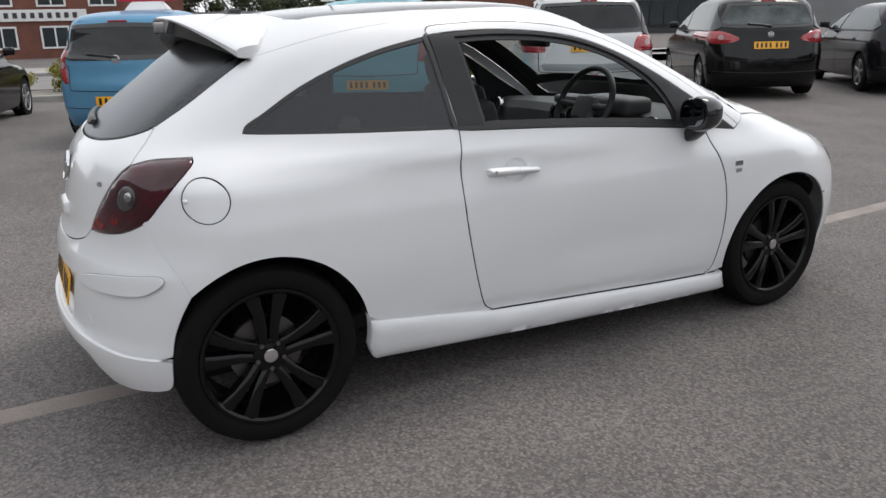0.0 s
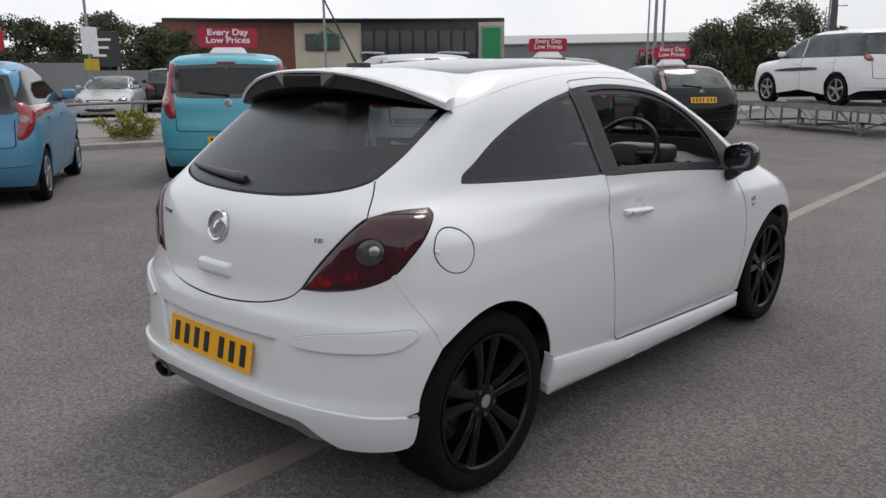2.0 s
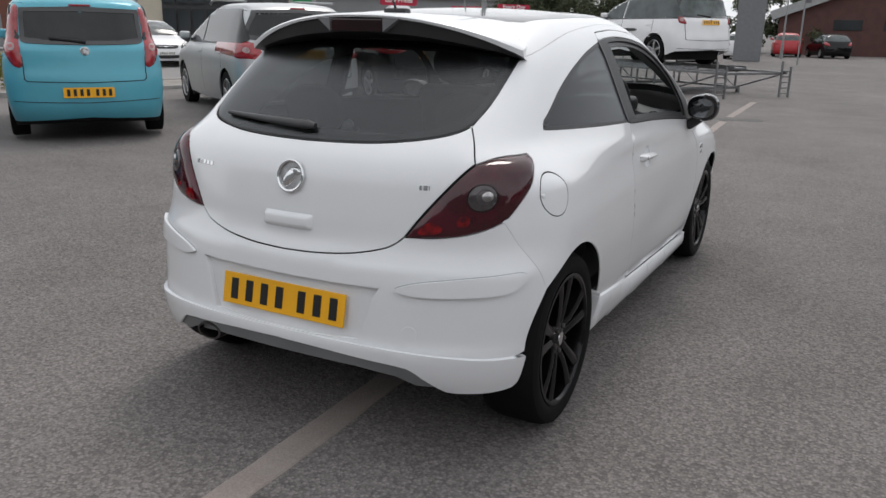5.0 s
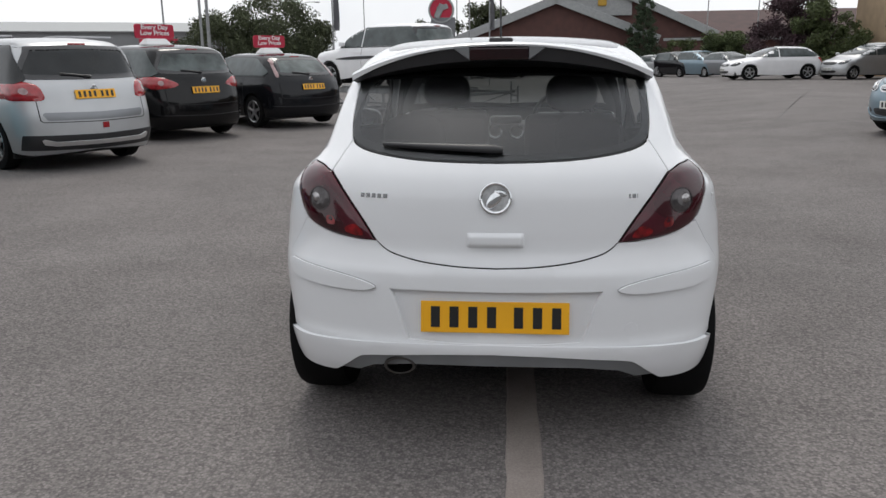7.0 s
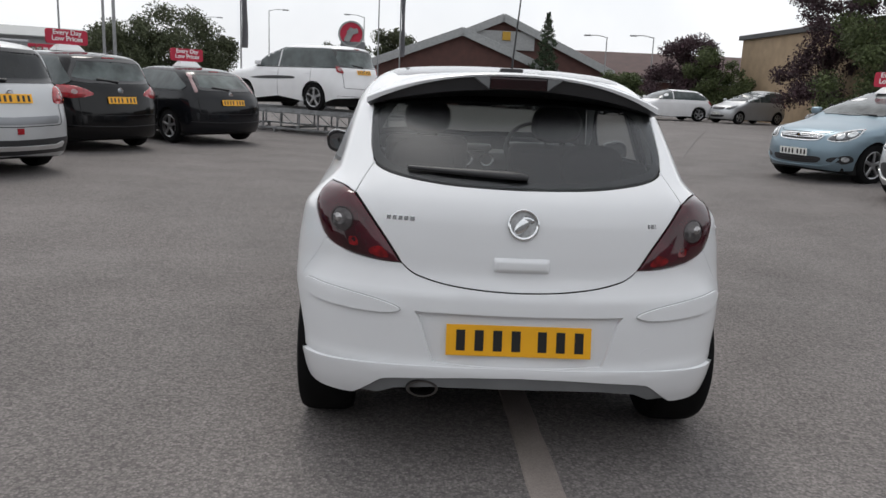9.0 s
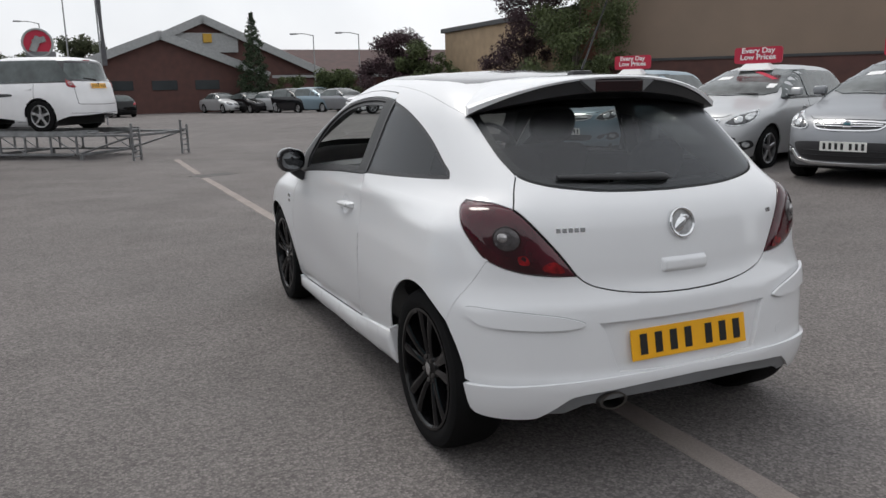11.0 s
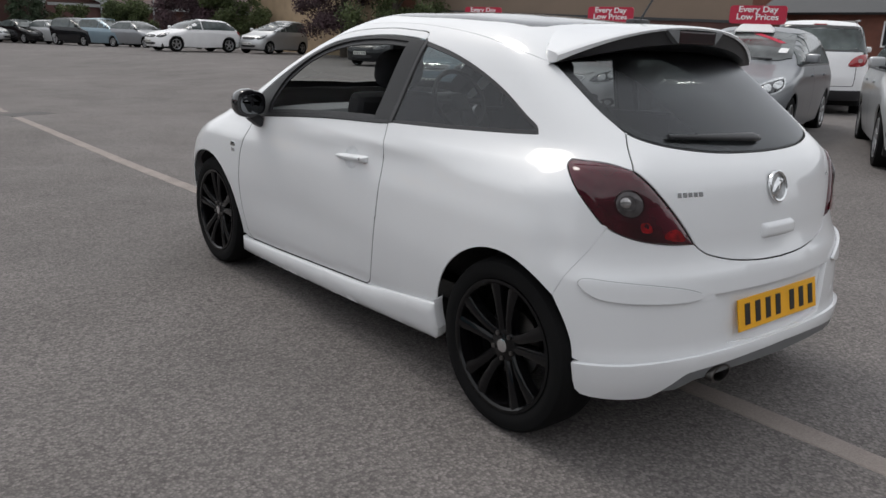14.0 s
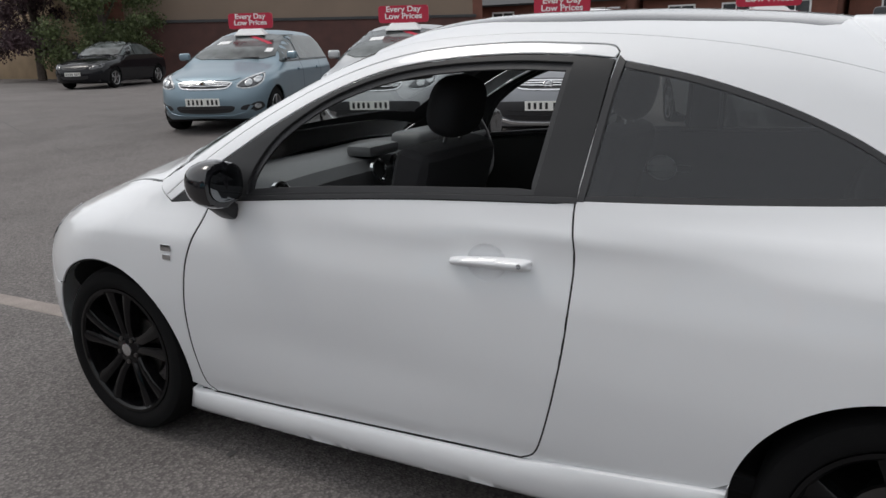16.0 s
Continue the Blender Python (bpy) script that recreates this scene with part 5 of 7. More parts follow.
            o = part("badge", spin([(0, .012), (.042, .010), (.046, .016), (.054, .014), (.058, 0)], 24, "y"), CHROME, car, smooth=True)
            o.matrix_local = Matrix.Translation((0, p[1] + .014, hood - .105))
            lay("lower_trim", mirrored(sk, F(chain([(0, .262), (W * .24, .268), (W * .325, .30), (W * .375, .40), (W * .392, .39), (W * .335, .275), (W * .24, .240), (0, .232)]))), [], SATIN if black_low else col, car, on=sk, off=.014, rim=.014, gap=0, h=h, fine=fine)
            lay("bonnet_shut_line", mirrored(sk, F(flow([(0, hood - .045), (W * .22, hood - .05), (W * .285, hood - .02), (W * .285, hood - .014), (W * .22, hood - .044), (0, hood - .039)]))), [], DARK_LINER, car, on=sk, off=.002, rim=0, gap=0, h=h, fine=fine)
        if plate:
            p = sk.shell(sk.tip, .40)
            number_plate(car, (0, p[1] + .024, .455), 4, PLATE_WHITE, turn=180, label="white front number plate")
        part("wiper", rod((-.45, L / 2 - cowl - .06, shape.get("cowl_z", 1.0) + .035), (.28, L / 2 - cowl - .10, shape.get("cowl_z", 1.0) + .045), .012, 6), BLACK_TRIM, car)
    if rear:
        g0 = belt + .04
        g1 = H - .14
        gw = W / 2 - .12
        pane = glass_outline or [(gw * .6, g0 + .005), (gw, g0 + .03), (gw + .01 - lean * .3, (g0 + g1) / 2), (gw + .02 - lean * .8, g1)]
        g0, g1 = pane[0][1], pane[-1][1]
        glass = R(chain([(0, g0 - .005)], flow(pane, 4), [(0, g1 + .02)]))
        lay("rear_window", mirrored(sk, glass), [], glz if far else SCREEN_GLASS if glazing is None else glz, car, on=sk, off=.004, rim=.006, gap=0, h=h, fine=fine)
        if not far:
            q = np.array(pane)
            q[:, 0] -= .045
            q[:2, 1] += .05
            q[-1, 1] -= .04
            lay("window_band", mirrored(sk, glass), [mirrored(sk, R(chain([(0, q[0, 1])], flow(q, 4), [(0, q[-1, 1] + .01)])))], BLACK_PAINT, car, on=sk, off=.007, rim=.003, gap=0, h=h, fine=fine)
            lay("gate_shut_line", mirrored(sk, R([(0, gate_z), (W * .355, gate_z + .015), (W * .372, gate_z + .04), (W * .375, belt - .1), (W * .369, belt - .1), (W * .366, gate_z + .045), (W * .352, gate_z + .024), (0, gate_z + .010)])), [], DARK_LINER, car, on=sk, off=.002, rim=0, gap=0, h=h, fine=fine)
            part("rear_wiper", rod((.02, float(sk.shell(sk.mid, g0 + .02)[1]) - .02, g0 + .03), (-.34, float(sk.shell(*R([(.34, g0 + .06)])[0])[1]) - .02, g0 + .07), .014, 6), BLACK_TRIM, car)
            part("high_brake_light", box(.22, .02, .022, (0, float(sk.shell(sk.mid, g1 + .035)[1]) - .004, g1 + .035), .005), LAMP_TAIL, car)
        shapes = {"side": [(W * .30, belt - .20), (W * .40, belt - .21), (W * .455, belt - .16), (W * .46, belt - .02), (W * .42, belt + .01), (W * .34, belt - .06)],
                  "tall": [(W * .375, belt - .26), (W * .44, belt - .27), (W * .455, belt - .10), (W * .44, belt + .12), (W * .385, H - .22), (W * .365, H - .24), (W * .385, belt + .05)],
                  "wide": [(W * .28, belt - .16), (W * .40, belt - .19), (W * .465, belt - .17), (W * .47, belt - .05), (W * .40, belt - .025), (W * .30, belt - .06)],
                  "high": [(W * .40, belt + .02), (W * .45, belt + .0), (W * .44, belt + .14), (W * .395, H - .19), (W * .375, H - .18), (W * .385, belt + .18)]}
        for flip in (False, True):
            outline = lamp_outline or shapes[tail_shape]
            lp = lay("tail_lamp", R(flow(outline, 4, True)), [], lamp_mat or LAMP_TAIL, car, on=sk, off=.003, bulge=.014, wide=.04, rim=.012, gap=0, h=h * .6, fine=fine, flip=flip)
            if not far:
                c = lens or np.mean(np.array(outline), 0)
                lay("lamp_lens", R(ring(c[0], c[1], .038, n=16)), [], LAMP_LENS, lp, on=sk, off=.019, rim=.003, gap=0, h=h, fine=fine, flip=flip)
        if skid:
            lay("gate_trim", mirrored(sk, R(chain([(0, .70), (W * .34, .715), (W * .355, .69), (W * .33, .62), (0, .61)]))), [], P_GREY, car, "darker grey tailgate band", on=sk, off=.005, rim=.006, gap=0, h=h, fine=fine)
            lay("skid_trim", mirrored(sk, R(chain([(0, .36), (W * .30, .365), (W * .36, .40), (W * .375, .385), (W * .36, .335), (W * .30, .315), (0, .31)]))), [], SATIN, car, "silver skid trim", on=sk, off=.020, rim=.016, gap=0, h=h, fine=fine)
            lay("fog_lens", R([(.02, .50), (.10, .50), (.10, .57), (.02, .57)]), [], LAMP_TAIL, car, "red fog lamp", on=sk, off=.010, rim=.010, gap=0, h=h, fine=fine)
        if black_low and not front or black_low == "both":
            lay("bumper_trim", mirrored(sk, R(chain([(0, .43), (W * .46, .45), (W * .46, .27), (0, .25)]))), [], BLACK_TRIM, car, on=sk, off=.006, rim=.012, gap=0, h=h, fine=fine)
        else:
            # No fold in the shape: a crease's shade laid on as a black strip.
            lay("crease_shade_strip", mirrored(sk, R([(0, .41), (W * .45, .43), (W * .45, .424), (0, .403)])), [], BLACK_TRIM, car, on=sk, off=.003, rim=.003, gap=0, h=h, fine=fine)
        if plate and not far:
            zp = back if back else .60
            p = sk.shell(sk.mid, zp)
            n = sk.slope(p)
            number_plate(car, (0, p[1] - .012, zp), -math.degrees(math.asin(max(-.3, min(.6, n[2])))), PLATE_YELLOW, label="yellow rear number plate")
            o = part("badge", spin([(0, -.008), (.045, -.006), (.05, 0)], 20, "y"), CHROME, car, smooth=True)
            p = sk.shell(sk.mid, belt - .04)
            o.matrix_local = Matrix.Translation((0, p[1] - .004, belt - .04))
    if sign:
        spot = -.05 if front else -L * .16
        ztop = float(sk.top([0.0], [spot])[0][2])
        roof_sign(m @ pose(0, spot, ztop - .004))
    return car


def stand(x, y, turn, L, end, z=0.0):
    """A pose by the middle of the rear (end=-1) or of the nose (end=+1) and the heading to the left of +y."""
    t = radians(turn)
    return pose(x + end * math.sin(t) * L / 2, y - end * math.cos(t) * L / 2, z, 0, 0, turn)


P_SKY = paint("sky_blue_paint", (.085, .365, .465), .1)
P_BLUE = paint("mid_blue_paint", (.09, .26, .42), .3)
P_SILVER = paint("silver_paint", (.48, .49, .50), .6, .38)
P_BLACK = paint("black_paint", (.004, .004, .0045), 0, .10)
P_INK = paint("ink_grey_paint", (.008, .0085, .0105), .1, .12)
for dark_mat in (P_BLACK, P_INK):
    dark_mat.node_tree.nodes["Principled BSDF"].inputs["Specular IOR Level"].default_value = .3
    dark_mat.node_tree.nodes["Principled BSDF"].inputs["Coat Weight"].default_value = .1
P_WHITE = paint("plain_white_paint", (.78, .78, .79), 0, .3)
P_ICE = paint("ice_blue_paint", (.21, .285, .335), .5)
P_GREY = paint("steel_grey_paint", (.25, .26, .275), .6, .36)
P_RED = paint("red_paint", (.36, .015, .02), .1)
MPV = dict(cowl=1.15, screen=1.05, hood=.86, cowl_z=1.10, belt=1.02, rear_slant=.30, lean=.15)
CITY = dict(cowl=.95, screen=.85, hood=.82, cowl_z=1.04, belt=1.0, rear_slant=.20, lean=.10, rear_belt=.07)
SUPERMINI = dict(cowl=1.08, screen=1.0, hood=.80, cowl_z=1.02, belt=.97, rear_slant=.38, lean=.17)
HATCHBACK = dict(cowl=1.25, screen=1.0, hood=.78, cowl_z=1.0, belt=.97, rear_slant=.50, rear_belt=.14, lean=.19)
OFFROAD = dict(cowl=1.28, screen=.85, hood=.98, cowl_z=1.14, belt=1.08, rear_slant=.24, lean=.15)
SALOON = dict(cowl=1.35, screen=.95, hood=.74, cowl_z=.98, belt=.95, rear_slant=.55, boot=.62)
ROW_A, ROW_B, ROW_C = "cars parked along the kerb", "cars parked facing the lot", "cars parked along the far edge"

parked_car("city_car", stand(-6.45, -.80, 60, 3.6, -1, .09), P_BLUE, "mid-blue five-door city car with a price sign on its roof", 3.6, 1.60, 1.52, 2.39, .29, back=.50, sign=True, group=ROW_A, front=False, glazing=PRIVACY_GLASS,
           glass_outline=[(.40, .955), (.60, .965), (.615, 1.05), (.555, 1.345)], lamp_outline=[(.61, .70), (.70, .72), (.765, .86), (.755, 1.02), (.66, 1.075), (.60, 1.06), (.64, .95), (.62, .83)], gate_z=.60, **CITY)
parked_car("city_car", stand(-5.93, 2.07, 55, 3.74, -1, .12), P_SKY, "sky-blue tall city car with a price sign on its roof", 3.74, 1.68, 1.59, 2.36, .29, back=.52, sign=True, group=ROW_A, front=False, glazing=PRIVACY_GLASS,
           glass_outline=[(.40, 1.03), (.60, 1.05), (.615, 1.15), (.60, 1.41)], lamp_outline=[(.63, .80), (.72, .81), (.79, .95), (.785, 1.06), (.725, 1.25), (.665, 1.42), (.615, 1.42), (.63, 1.2), (.635, 1.0)], gate_z=.62, lens=(.71, 1.0), **dict(CITY, belt=1.0, lean=.08))
parked_car("people_carrier", stand(-5.15, 4.98, 58, 4.65, -1, .09), P_SILVER, "silver people carrier with roof rails and black lower bumper", 4.65, 1.84, 1.63, 2.76, .335, back=.92, group=ROW_A, black_low=True, front=False, rails=True, glazing=PRIVACY_GLASS,
           glass_outline=[(.50, 1.10), (.74, 1.12), (.74, 1.24), (.62, 1.49)], lamp_outline=[(.60, .87), (.80, .86), (.895, .88), (.89, 1.06), (.80, 1.085), (.64, 1.04)], gate_z=.58, skid=True, **MPV)
parked_car("people_carrier", stand(-5.21, 8.60, 56, 4.38, -1, .09), P_BLACK, "black compact people carrier with a roof price sign", 4.38, 1.83, 1.60, 2.65, .325, back=.83, sign=True, group=ROW_A, front=False,
           glass_outline=[(.48, 1.09), (.70, 1.12), (.71, 1.22), (.60, 1.46)], lamp_outline=[(.46, .93), (.60, .87), (.84, .86), (.895, .95), (.85, 1.05), (.66, 1.03)], gate_z=.58, **MPV)
parked_car("hatchback_car", stand(-3.98, 11.00, 52, 4.34, -1, .09), P_INK, "dark grey five-door hatchback with a roof price sign", 4.34, 1.84, 1.46, 2.64, .315, back=.79, sign=True, group=ROW_A, front=False,
           glass_outline=[(.46, 1.0), (.60, 1.02), (.605, 1.10), (.52, 1.33)], lamp_outline=[(.635, 1.0), (.685, .97), (.70, 1.02), (.655, 1.2), (.605, 1.31), (.57, 1.31), (.615, 1.15)], gate_z=.56, lens=(.605, 1.26), lamp_mat=LAMP_LENS, **HATCHBACK)
parked_car("off_road_car", stand(-1.78, 15.9, 54, 4.55, -1, .60), P_WHITE, "white off-road estate car raised on a steel display ramp", 4.55, 1.82, 1.70, 2.56, .365, back=1.02, front=False, flash=True, sill=.36,
           lamp_outline=[(.64, .99), (.74, .99), (.785, 1.03), (.775, 1.13), (.73, 1.19), (.68, 1.10)], gate_z=.60, **OFFROAD)

parked_car("hatchback_car", stand(-8.6, -3.4, 74, 4.2, -1), P_BLACK, "black five-door hatchback with silver alloy wheels", 4.2, 1.78, 1.47, 2.6, .32, group=ROW_A, front=False, **HATCHBACK)

parked_car("hatchback_car", stand(5.50, 7.62, 112, 4.0, 1, .18), P_ICE, "ice-blue five-door hatchback with roof sign and windscreen stickers", sign=True, group=ROW_B, stickers=True, rear=False, **SUPERMINI)
parked_car("hatchback_car", stand(5.66, 4.78, 110, 4.0, 1, .18), P_SILVER, "silver five-door hatchback with roof sign and windscreen stickers", sign=True, group=ROW_B, stickers=True, rear=False, black_low=True, **SUPERMINI)
parked_car("hatchback_car", stand(5.89, 2.43, 108, 4.0, 1, .20), P_GREY, "steel-grey five-door hatchback with roof sign and windscreen stickers", sign=True, group=ROW_B, stickers=True, rear=False, black_low=True, **SUPERMINI)
parked_car("hatchback_car", stand(5.95, -.55, 118, 4.0, 1, .20), P_SILVER, "pale silver hatchback with roof sign and windscreen stickers", sign=True, group=ROW_B, stickers=True, rear=False, black_low=True, **SUPERMINI)
parked_car("off_road_car", stand(11.7, 4.1, -63, 4.58, -1, .26), P_WHITE, "white off-road estate car with black lower bumper", 4.58, 1.85, 1.70, 2.71, .355, tail_shape="side", black_low=True, front=False, rails=True, sill=.34, **OFFROAD)

far_row = [(6.4, 54.6, -158, P_SILVER, "silver saloon car at the far edge", 4.5, 1.78, 1.45, SALOON), (8.0, 52.8, -158, P_BLACK, "black saloon car at the far edge", 4.6, 1.8, 1.45, SALOON),
           (9.5, 50.9, -158, P_SILVER, "silver hatchback car at the far edge", 4.2, 1.78, 1.47, HATCHBACK), (10.4, 48.7, -158, P_INK, "dark people carrier at the far edge", 4.5, 1.82, 1.62, MPV),
           (11.4, 46.4, -158, P_ICE, "blue-grey people carrier at the far edge", 4.5, 1.82, 1.62, MPV), (12.4, 43.9, -158, P_GREY, "grey hatchback car at the far edge", 4.2, 1.78, 1.47, HATCHBACK)]
for x, y, turn, col, label, L, W, H, sh in far_row:
    parked_car("saloon_car" if sh is SALOON else "people_carrier" if sh is MPV else "hatchback_car", pose(x, y, float(ground_z(x, y)), 0, 0, turn), col, label, L, W, H, 2.6, .31, far=True, group=ROW_C, rear=False, **sh)


# ---- display ramp ----
GALV = material("galvanised_steel", (.23, .235, .24), .5, .75, vary=.25, scale=5, bump=.2)
CONCRETE = material("concrete", (.30, .29, .275), .85, vary=.2, scale=3, bump=.4, fine=90)
ramp_pose = stand(-1.78, 15.9, 54, 4.55, -1)
ramp = thing("display_ramp", ramp_pose, "galvanised steel display ramp with lattice sides and small ladders", "ramp")
for sx in (-.78, .78):
    part("runway", box(.40, 5.0, .05, (sx, 0, .575), .008), GALV, ramp)
    for e in (-.18, .18):
        part("runway_kerb", box(.03, 5.0, .07, (sx + e, 0, .60), .006), GALV, ramp)
for sx in (-.98, .98):
    part("side_rail", box(.05, 6.6, .05, (sx, -.4, .54), .008), GALV, ramp)
    part("side_rail", box(.05, 4.6, .05, (sx, .2, .12), .008), GALV, ramp)
    for k in range(8):
        y = -2.2 + k * .66
        part("upright", box(.04, .04, .42, (sx, y, .33), .004), GALV, ramp)
        if k % 2 == 0 and k < 7:
            part("brace", rod((sx, y, .13), (sx, y + .62, .52), .016, 6), GALV, ramp)
    part("brace", rod((sx, -3.6, .52), (sx, -2.2, .12), .022, 6), GALV, ramp)
for y in (-2.3, 0, 2.3):
    for z in (.12, .53):
        part("cross_beam", box(1.96, .06, .06, (0, y, z), .008), GALV, ramp)
    for sx in (-.98, .98):
        part("foot", box(.07, .07, .13, (sx, y, .065), .004), GALV, ramp)
for sx, y in ((-.98, -3.68), (.98, -3.68)):
    lad = part("ladder", box(.04, .04, .80, (sx - .14, y, .40), .005), GALV, ramp)
    part("ladder_post", box(.04, .04, .68, (sx + .14, y, .34), .005), GALV, lad)
    for k in range(5):
        part("rung", box(.26, .03, .03, (sx, y, .08 + k * .125), .004), GALV, lad)
part("end_beam", box(1.9, .06, .06, (0, -3.6, .53), .008), GALV, ramp)

# ---- verge, kerb and rail along the row ----
grp = "trees round the lot"
GRAVEL = material("gravel_bed", (.22, .20, .18), .95, vary=.45, scale=2.5, bump=1, fine=45, speck=1.2)
verge_line = [(-15.6, -6.5), (-14.3, -1), (-12.6, 4.3), (-11.3, 9.0), (-10.0, 14.0), (-8.9, 18.5), (-8.0, 22.5), (-8.6, 26), (-11.5, 28)]


def strip_mesh(points, lo, hi, z0, z1, steps=8):
    """A raised band between two offsets to the left of a line."""
    pts = flow(points, steps)
    bm, rows = bmesh.new(), []
    for i, p in enumerate(pts):
        d = pts[min(i + 1, len(pts) - 1)] - pts[max(i - 1, 0)]
        q = np.array((-d[1], d[0])) / np.linalg.norm(d)
        a, b = p + q * lo, p + q * hi
        e = .015
        rows.append([bm.verts.new((*c, z)) for c, z in ((a, z0), (a, z1 - e), (a + q * e, z1), (b - q * e, z1), (b, z1 - e), (b, z0))])
    for a, b in zip(rows, rows[1:]):
        for i in range(5):
            bm.faces.new((a[i], b[i], b[i + 1], a[i + 1]))
    bmesh.ops.recalc_face_normals(bm, faces=bm.faces)
    return bm


tagged(part("kerb", strip_mesh(verge_line, 0, .14, -.1, .125), CONCRETE), "grey concrete kerb along a planted verge", "kerb", kind="structure")
tagged(part("verge", strip_mesh(verge_line, .14, 2.0, -.1, .10), GRAVEL), "gravel planting bed behind a kerb", "verge", kind="structure")
tagged(part("kerb", strip_mesh(verge_line, 2.0, 2.14, -.1, .125), CONCRETE), "grey concrete kerb along a road", "kerb", kind="structure")
ROAD = material("road_tarmac", (.19, .18, .175), .85, vary=.15, scale=1, bump=.4, fine=120, speck=.5)
tagged(part("road", strip_mesh(verge_line, 2.14, 9.5, -.05, .006), ROAD), "pale worn tarmac road behind the verge", "road", kind="structure")
tagged(part("pavement", strip_mesh(verge_line, 9.5, 13.0, -.1, .11), CONCRETE), "concrete pavement beyond the road", "pavement", kind="structure")


def leaves(centres, radii, count, size, seed, squash=.8):
    """Many small bent leaves over clumps; returns vertices and faces."""
    rng = np.random.default_rng(seed)
    cs, rs = np.array(centres, float), np.array(radii, float)
    pick = rng.choice(len(cs), count, p=rs ** 2 / np.sum(rs ** 2))
    d = rng.normal(size=(count, 3))
    d /= np.linalg.norm(d, axis=1)[:, None]
    p = cs[pick] + d * (rs[pick] * rng.uniform(.25, 1.08, count))[:, None] * (1, 1, squash)
    u = rng.normal(size=(count, 3))
    u /= np.linalg.norm(u, axis=1)[:, None]
    v = np.cross(u, d + rng.normal(size=(count, 3)) * .7)
    v /= np.maximum(np.linalg.norm(v, axis=1)[:, None], 1e-6)
    s = size * rng.uniform(.6, 1.4, count)[:, None]
    verts = np.stack([p - u * s, p + v * s * .55, p + u * s, p - v * s * .55], 1).reshape(-1, 3)
    return verts, [(4 * i, 4 * i + 1, 4 * i + 2, 4 * i + 3) for i in range(count)]


def leaf_material(name, colour, spread=.35):
    m = material(name, colour, .8, vary=.25, scale=1.5)
    nt = m.node_tree
    b = nt.nodes["Principled BSDF"]
    geo = nt.nodes.new("ShaderNodeNewGeometry")
    hsv = next(n for n in nt.nodes if n.type == "HUE_SAT")
    mul = nt.nodes.new("ShaderNodeMath")
    mul.operation = "MULTIPLY"
    rng = nt.nodes.new("ShaderNodeMapRange")
    rng.inputs["To Min"].default_value, rng.inputs["To Max"].default_value = 1 - spread, 1 + spread
    nt.links.new(geo.outputs["Random Per Island"], rng.inputs["Value"])
    old = hsv.inputs["Value"].links[0].from_socket
    nt.links.new(old, mul.inputs[0])
    nt.links.new(rng.outputs["Result"], mul.inputs[1])
    nt.links.new(mul.outputs[0], hsv.inputs["Value"])
    b.inputs["Subsurface Weight"].default_value = 0
    return m


BARK = material("bark", (.07, .055, .045), .9, vary=.4, scale=8, bump=.8, fine=30)
LEAF = leaf_material("green_leaves", (.066, .086, .030))
LEAF_DARK = leaf_material("dark_green_leaves", (.060, .072, .034))
LEAF_PLUM = leaf_material("plum_leaves", (.052, .028, .034))
LEAF_GOLD = leaf_material("yellow_green_leaves", (.22, .21, .03))
LEAF_FIR = leaf_material("conifer_needles", (.030, .048, .022))


def tree(name, x, y, height, spread, mat, label, seed, count=2600, size=.13, trunk=True, low=.25, group="", clumps=26, z=0.0):
    """A trunk with limbs and a crown of leaf clumps."""
    rng = random.Random(seed)
    t = thing(name, pose(x, y, z, 0, 0, rng.uniform(0, 360)), label, "tree" if trunk else "bush", group)
    cs, rs = [], []
    for k in range(clumps):
        a, q, h = rng.uniform(0, 2 * math.pi), math.sqrt(rng.random()), rng.random()
        body_r = spread * (1 - .75 * abs(h - .42) ** 1.4)
        cs.append((q * body_r * math.cos(a), q * body_r * math.sin(a), height * (low + (1 - low) * (.12 + .8 * h))))
        rs.append(rng.uniform(.20, .36) * spread)
    if trunk:
        bm = rod((0, 0, -.2), (0, 0, height * .55), .045 * height ** .8, 9, r2=.022 * height ** .8)
        part("trunk", bm, BARK, t, smooth=True)
        for k in range(6):
            c = cs[k * 3]
            part("limb", rod((0, 0, height * rng.uniform(.2, .5)), c, .016 * height ** .8, 6, r2=.005), BARK, t)
    if trunk:
        count, size = int(count * 1.5), size * .78
    v, f = leaves(cs, rs, count, size, seed)
    me = bpy.data.meshes.new("crown")
    v[:, 2] = np.maximum(v[:, 2], .03)
    me.from_pydata(v.tolist(), [], f)
    me.materials.append(mat)
    o = new("crown", me)
    o.parent = t
    return t


for i, (x, y) in enumerate([(-15.9, -1.9), (-15.8, -.7), (-15.2, .6), (-14.3, 3.0), (-13.9, 4.6), (-13.4, 6.2), (-12.9, 8.0), (-9.9, 19.5), (-9.5, 21.0), (-9.2, 22.6)]):
    tree("low_bush", x, y, .55 + .08 * (i % 3), .62, LEAF_GOLD, "low clipped yellow-green bush on a gravel verge", 40 + i, 3200, .030, False, .05, "bushes on the verge", 22, .08)

rail = thing("hoop_rail", pose(-14.4, 5.6, .1, 0, 0, 68), "bent galvanised steel tube hoop rail on the verge", "rail")
part("hoop", pipe([(-1.9, 0, 0), (-1.9, 0, .55), (-1.75, 0, .72), (1.75, 0, .72), (1.9, 0, .55), (1.9, 0, 0)], .035, smooth_steps=3), GALV, rail, smooth=True)

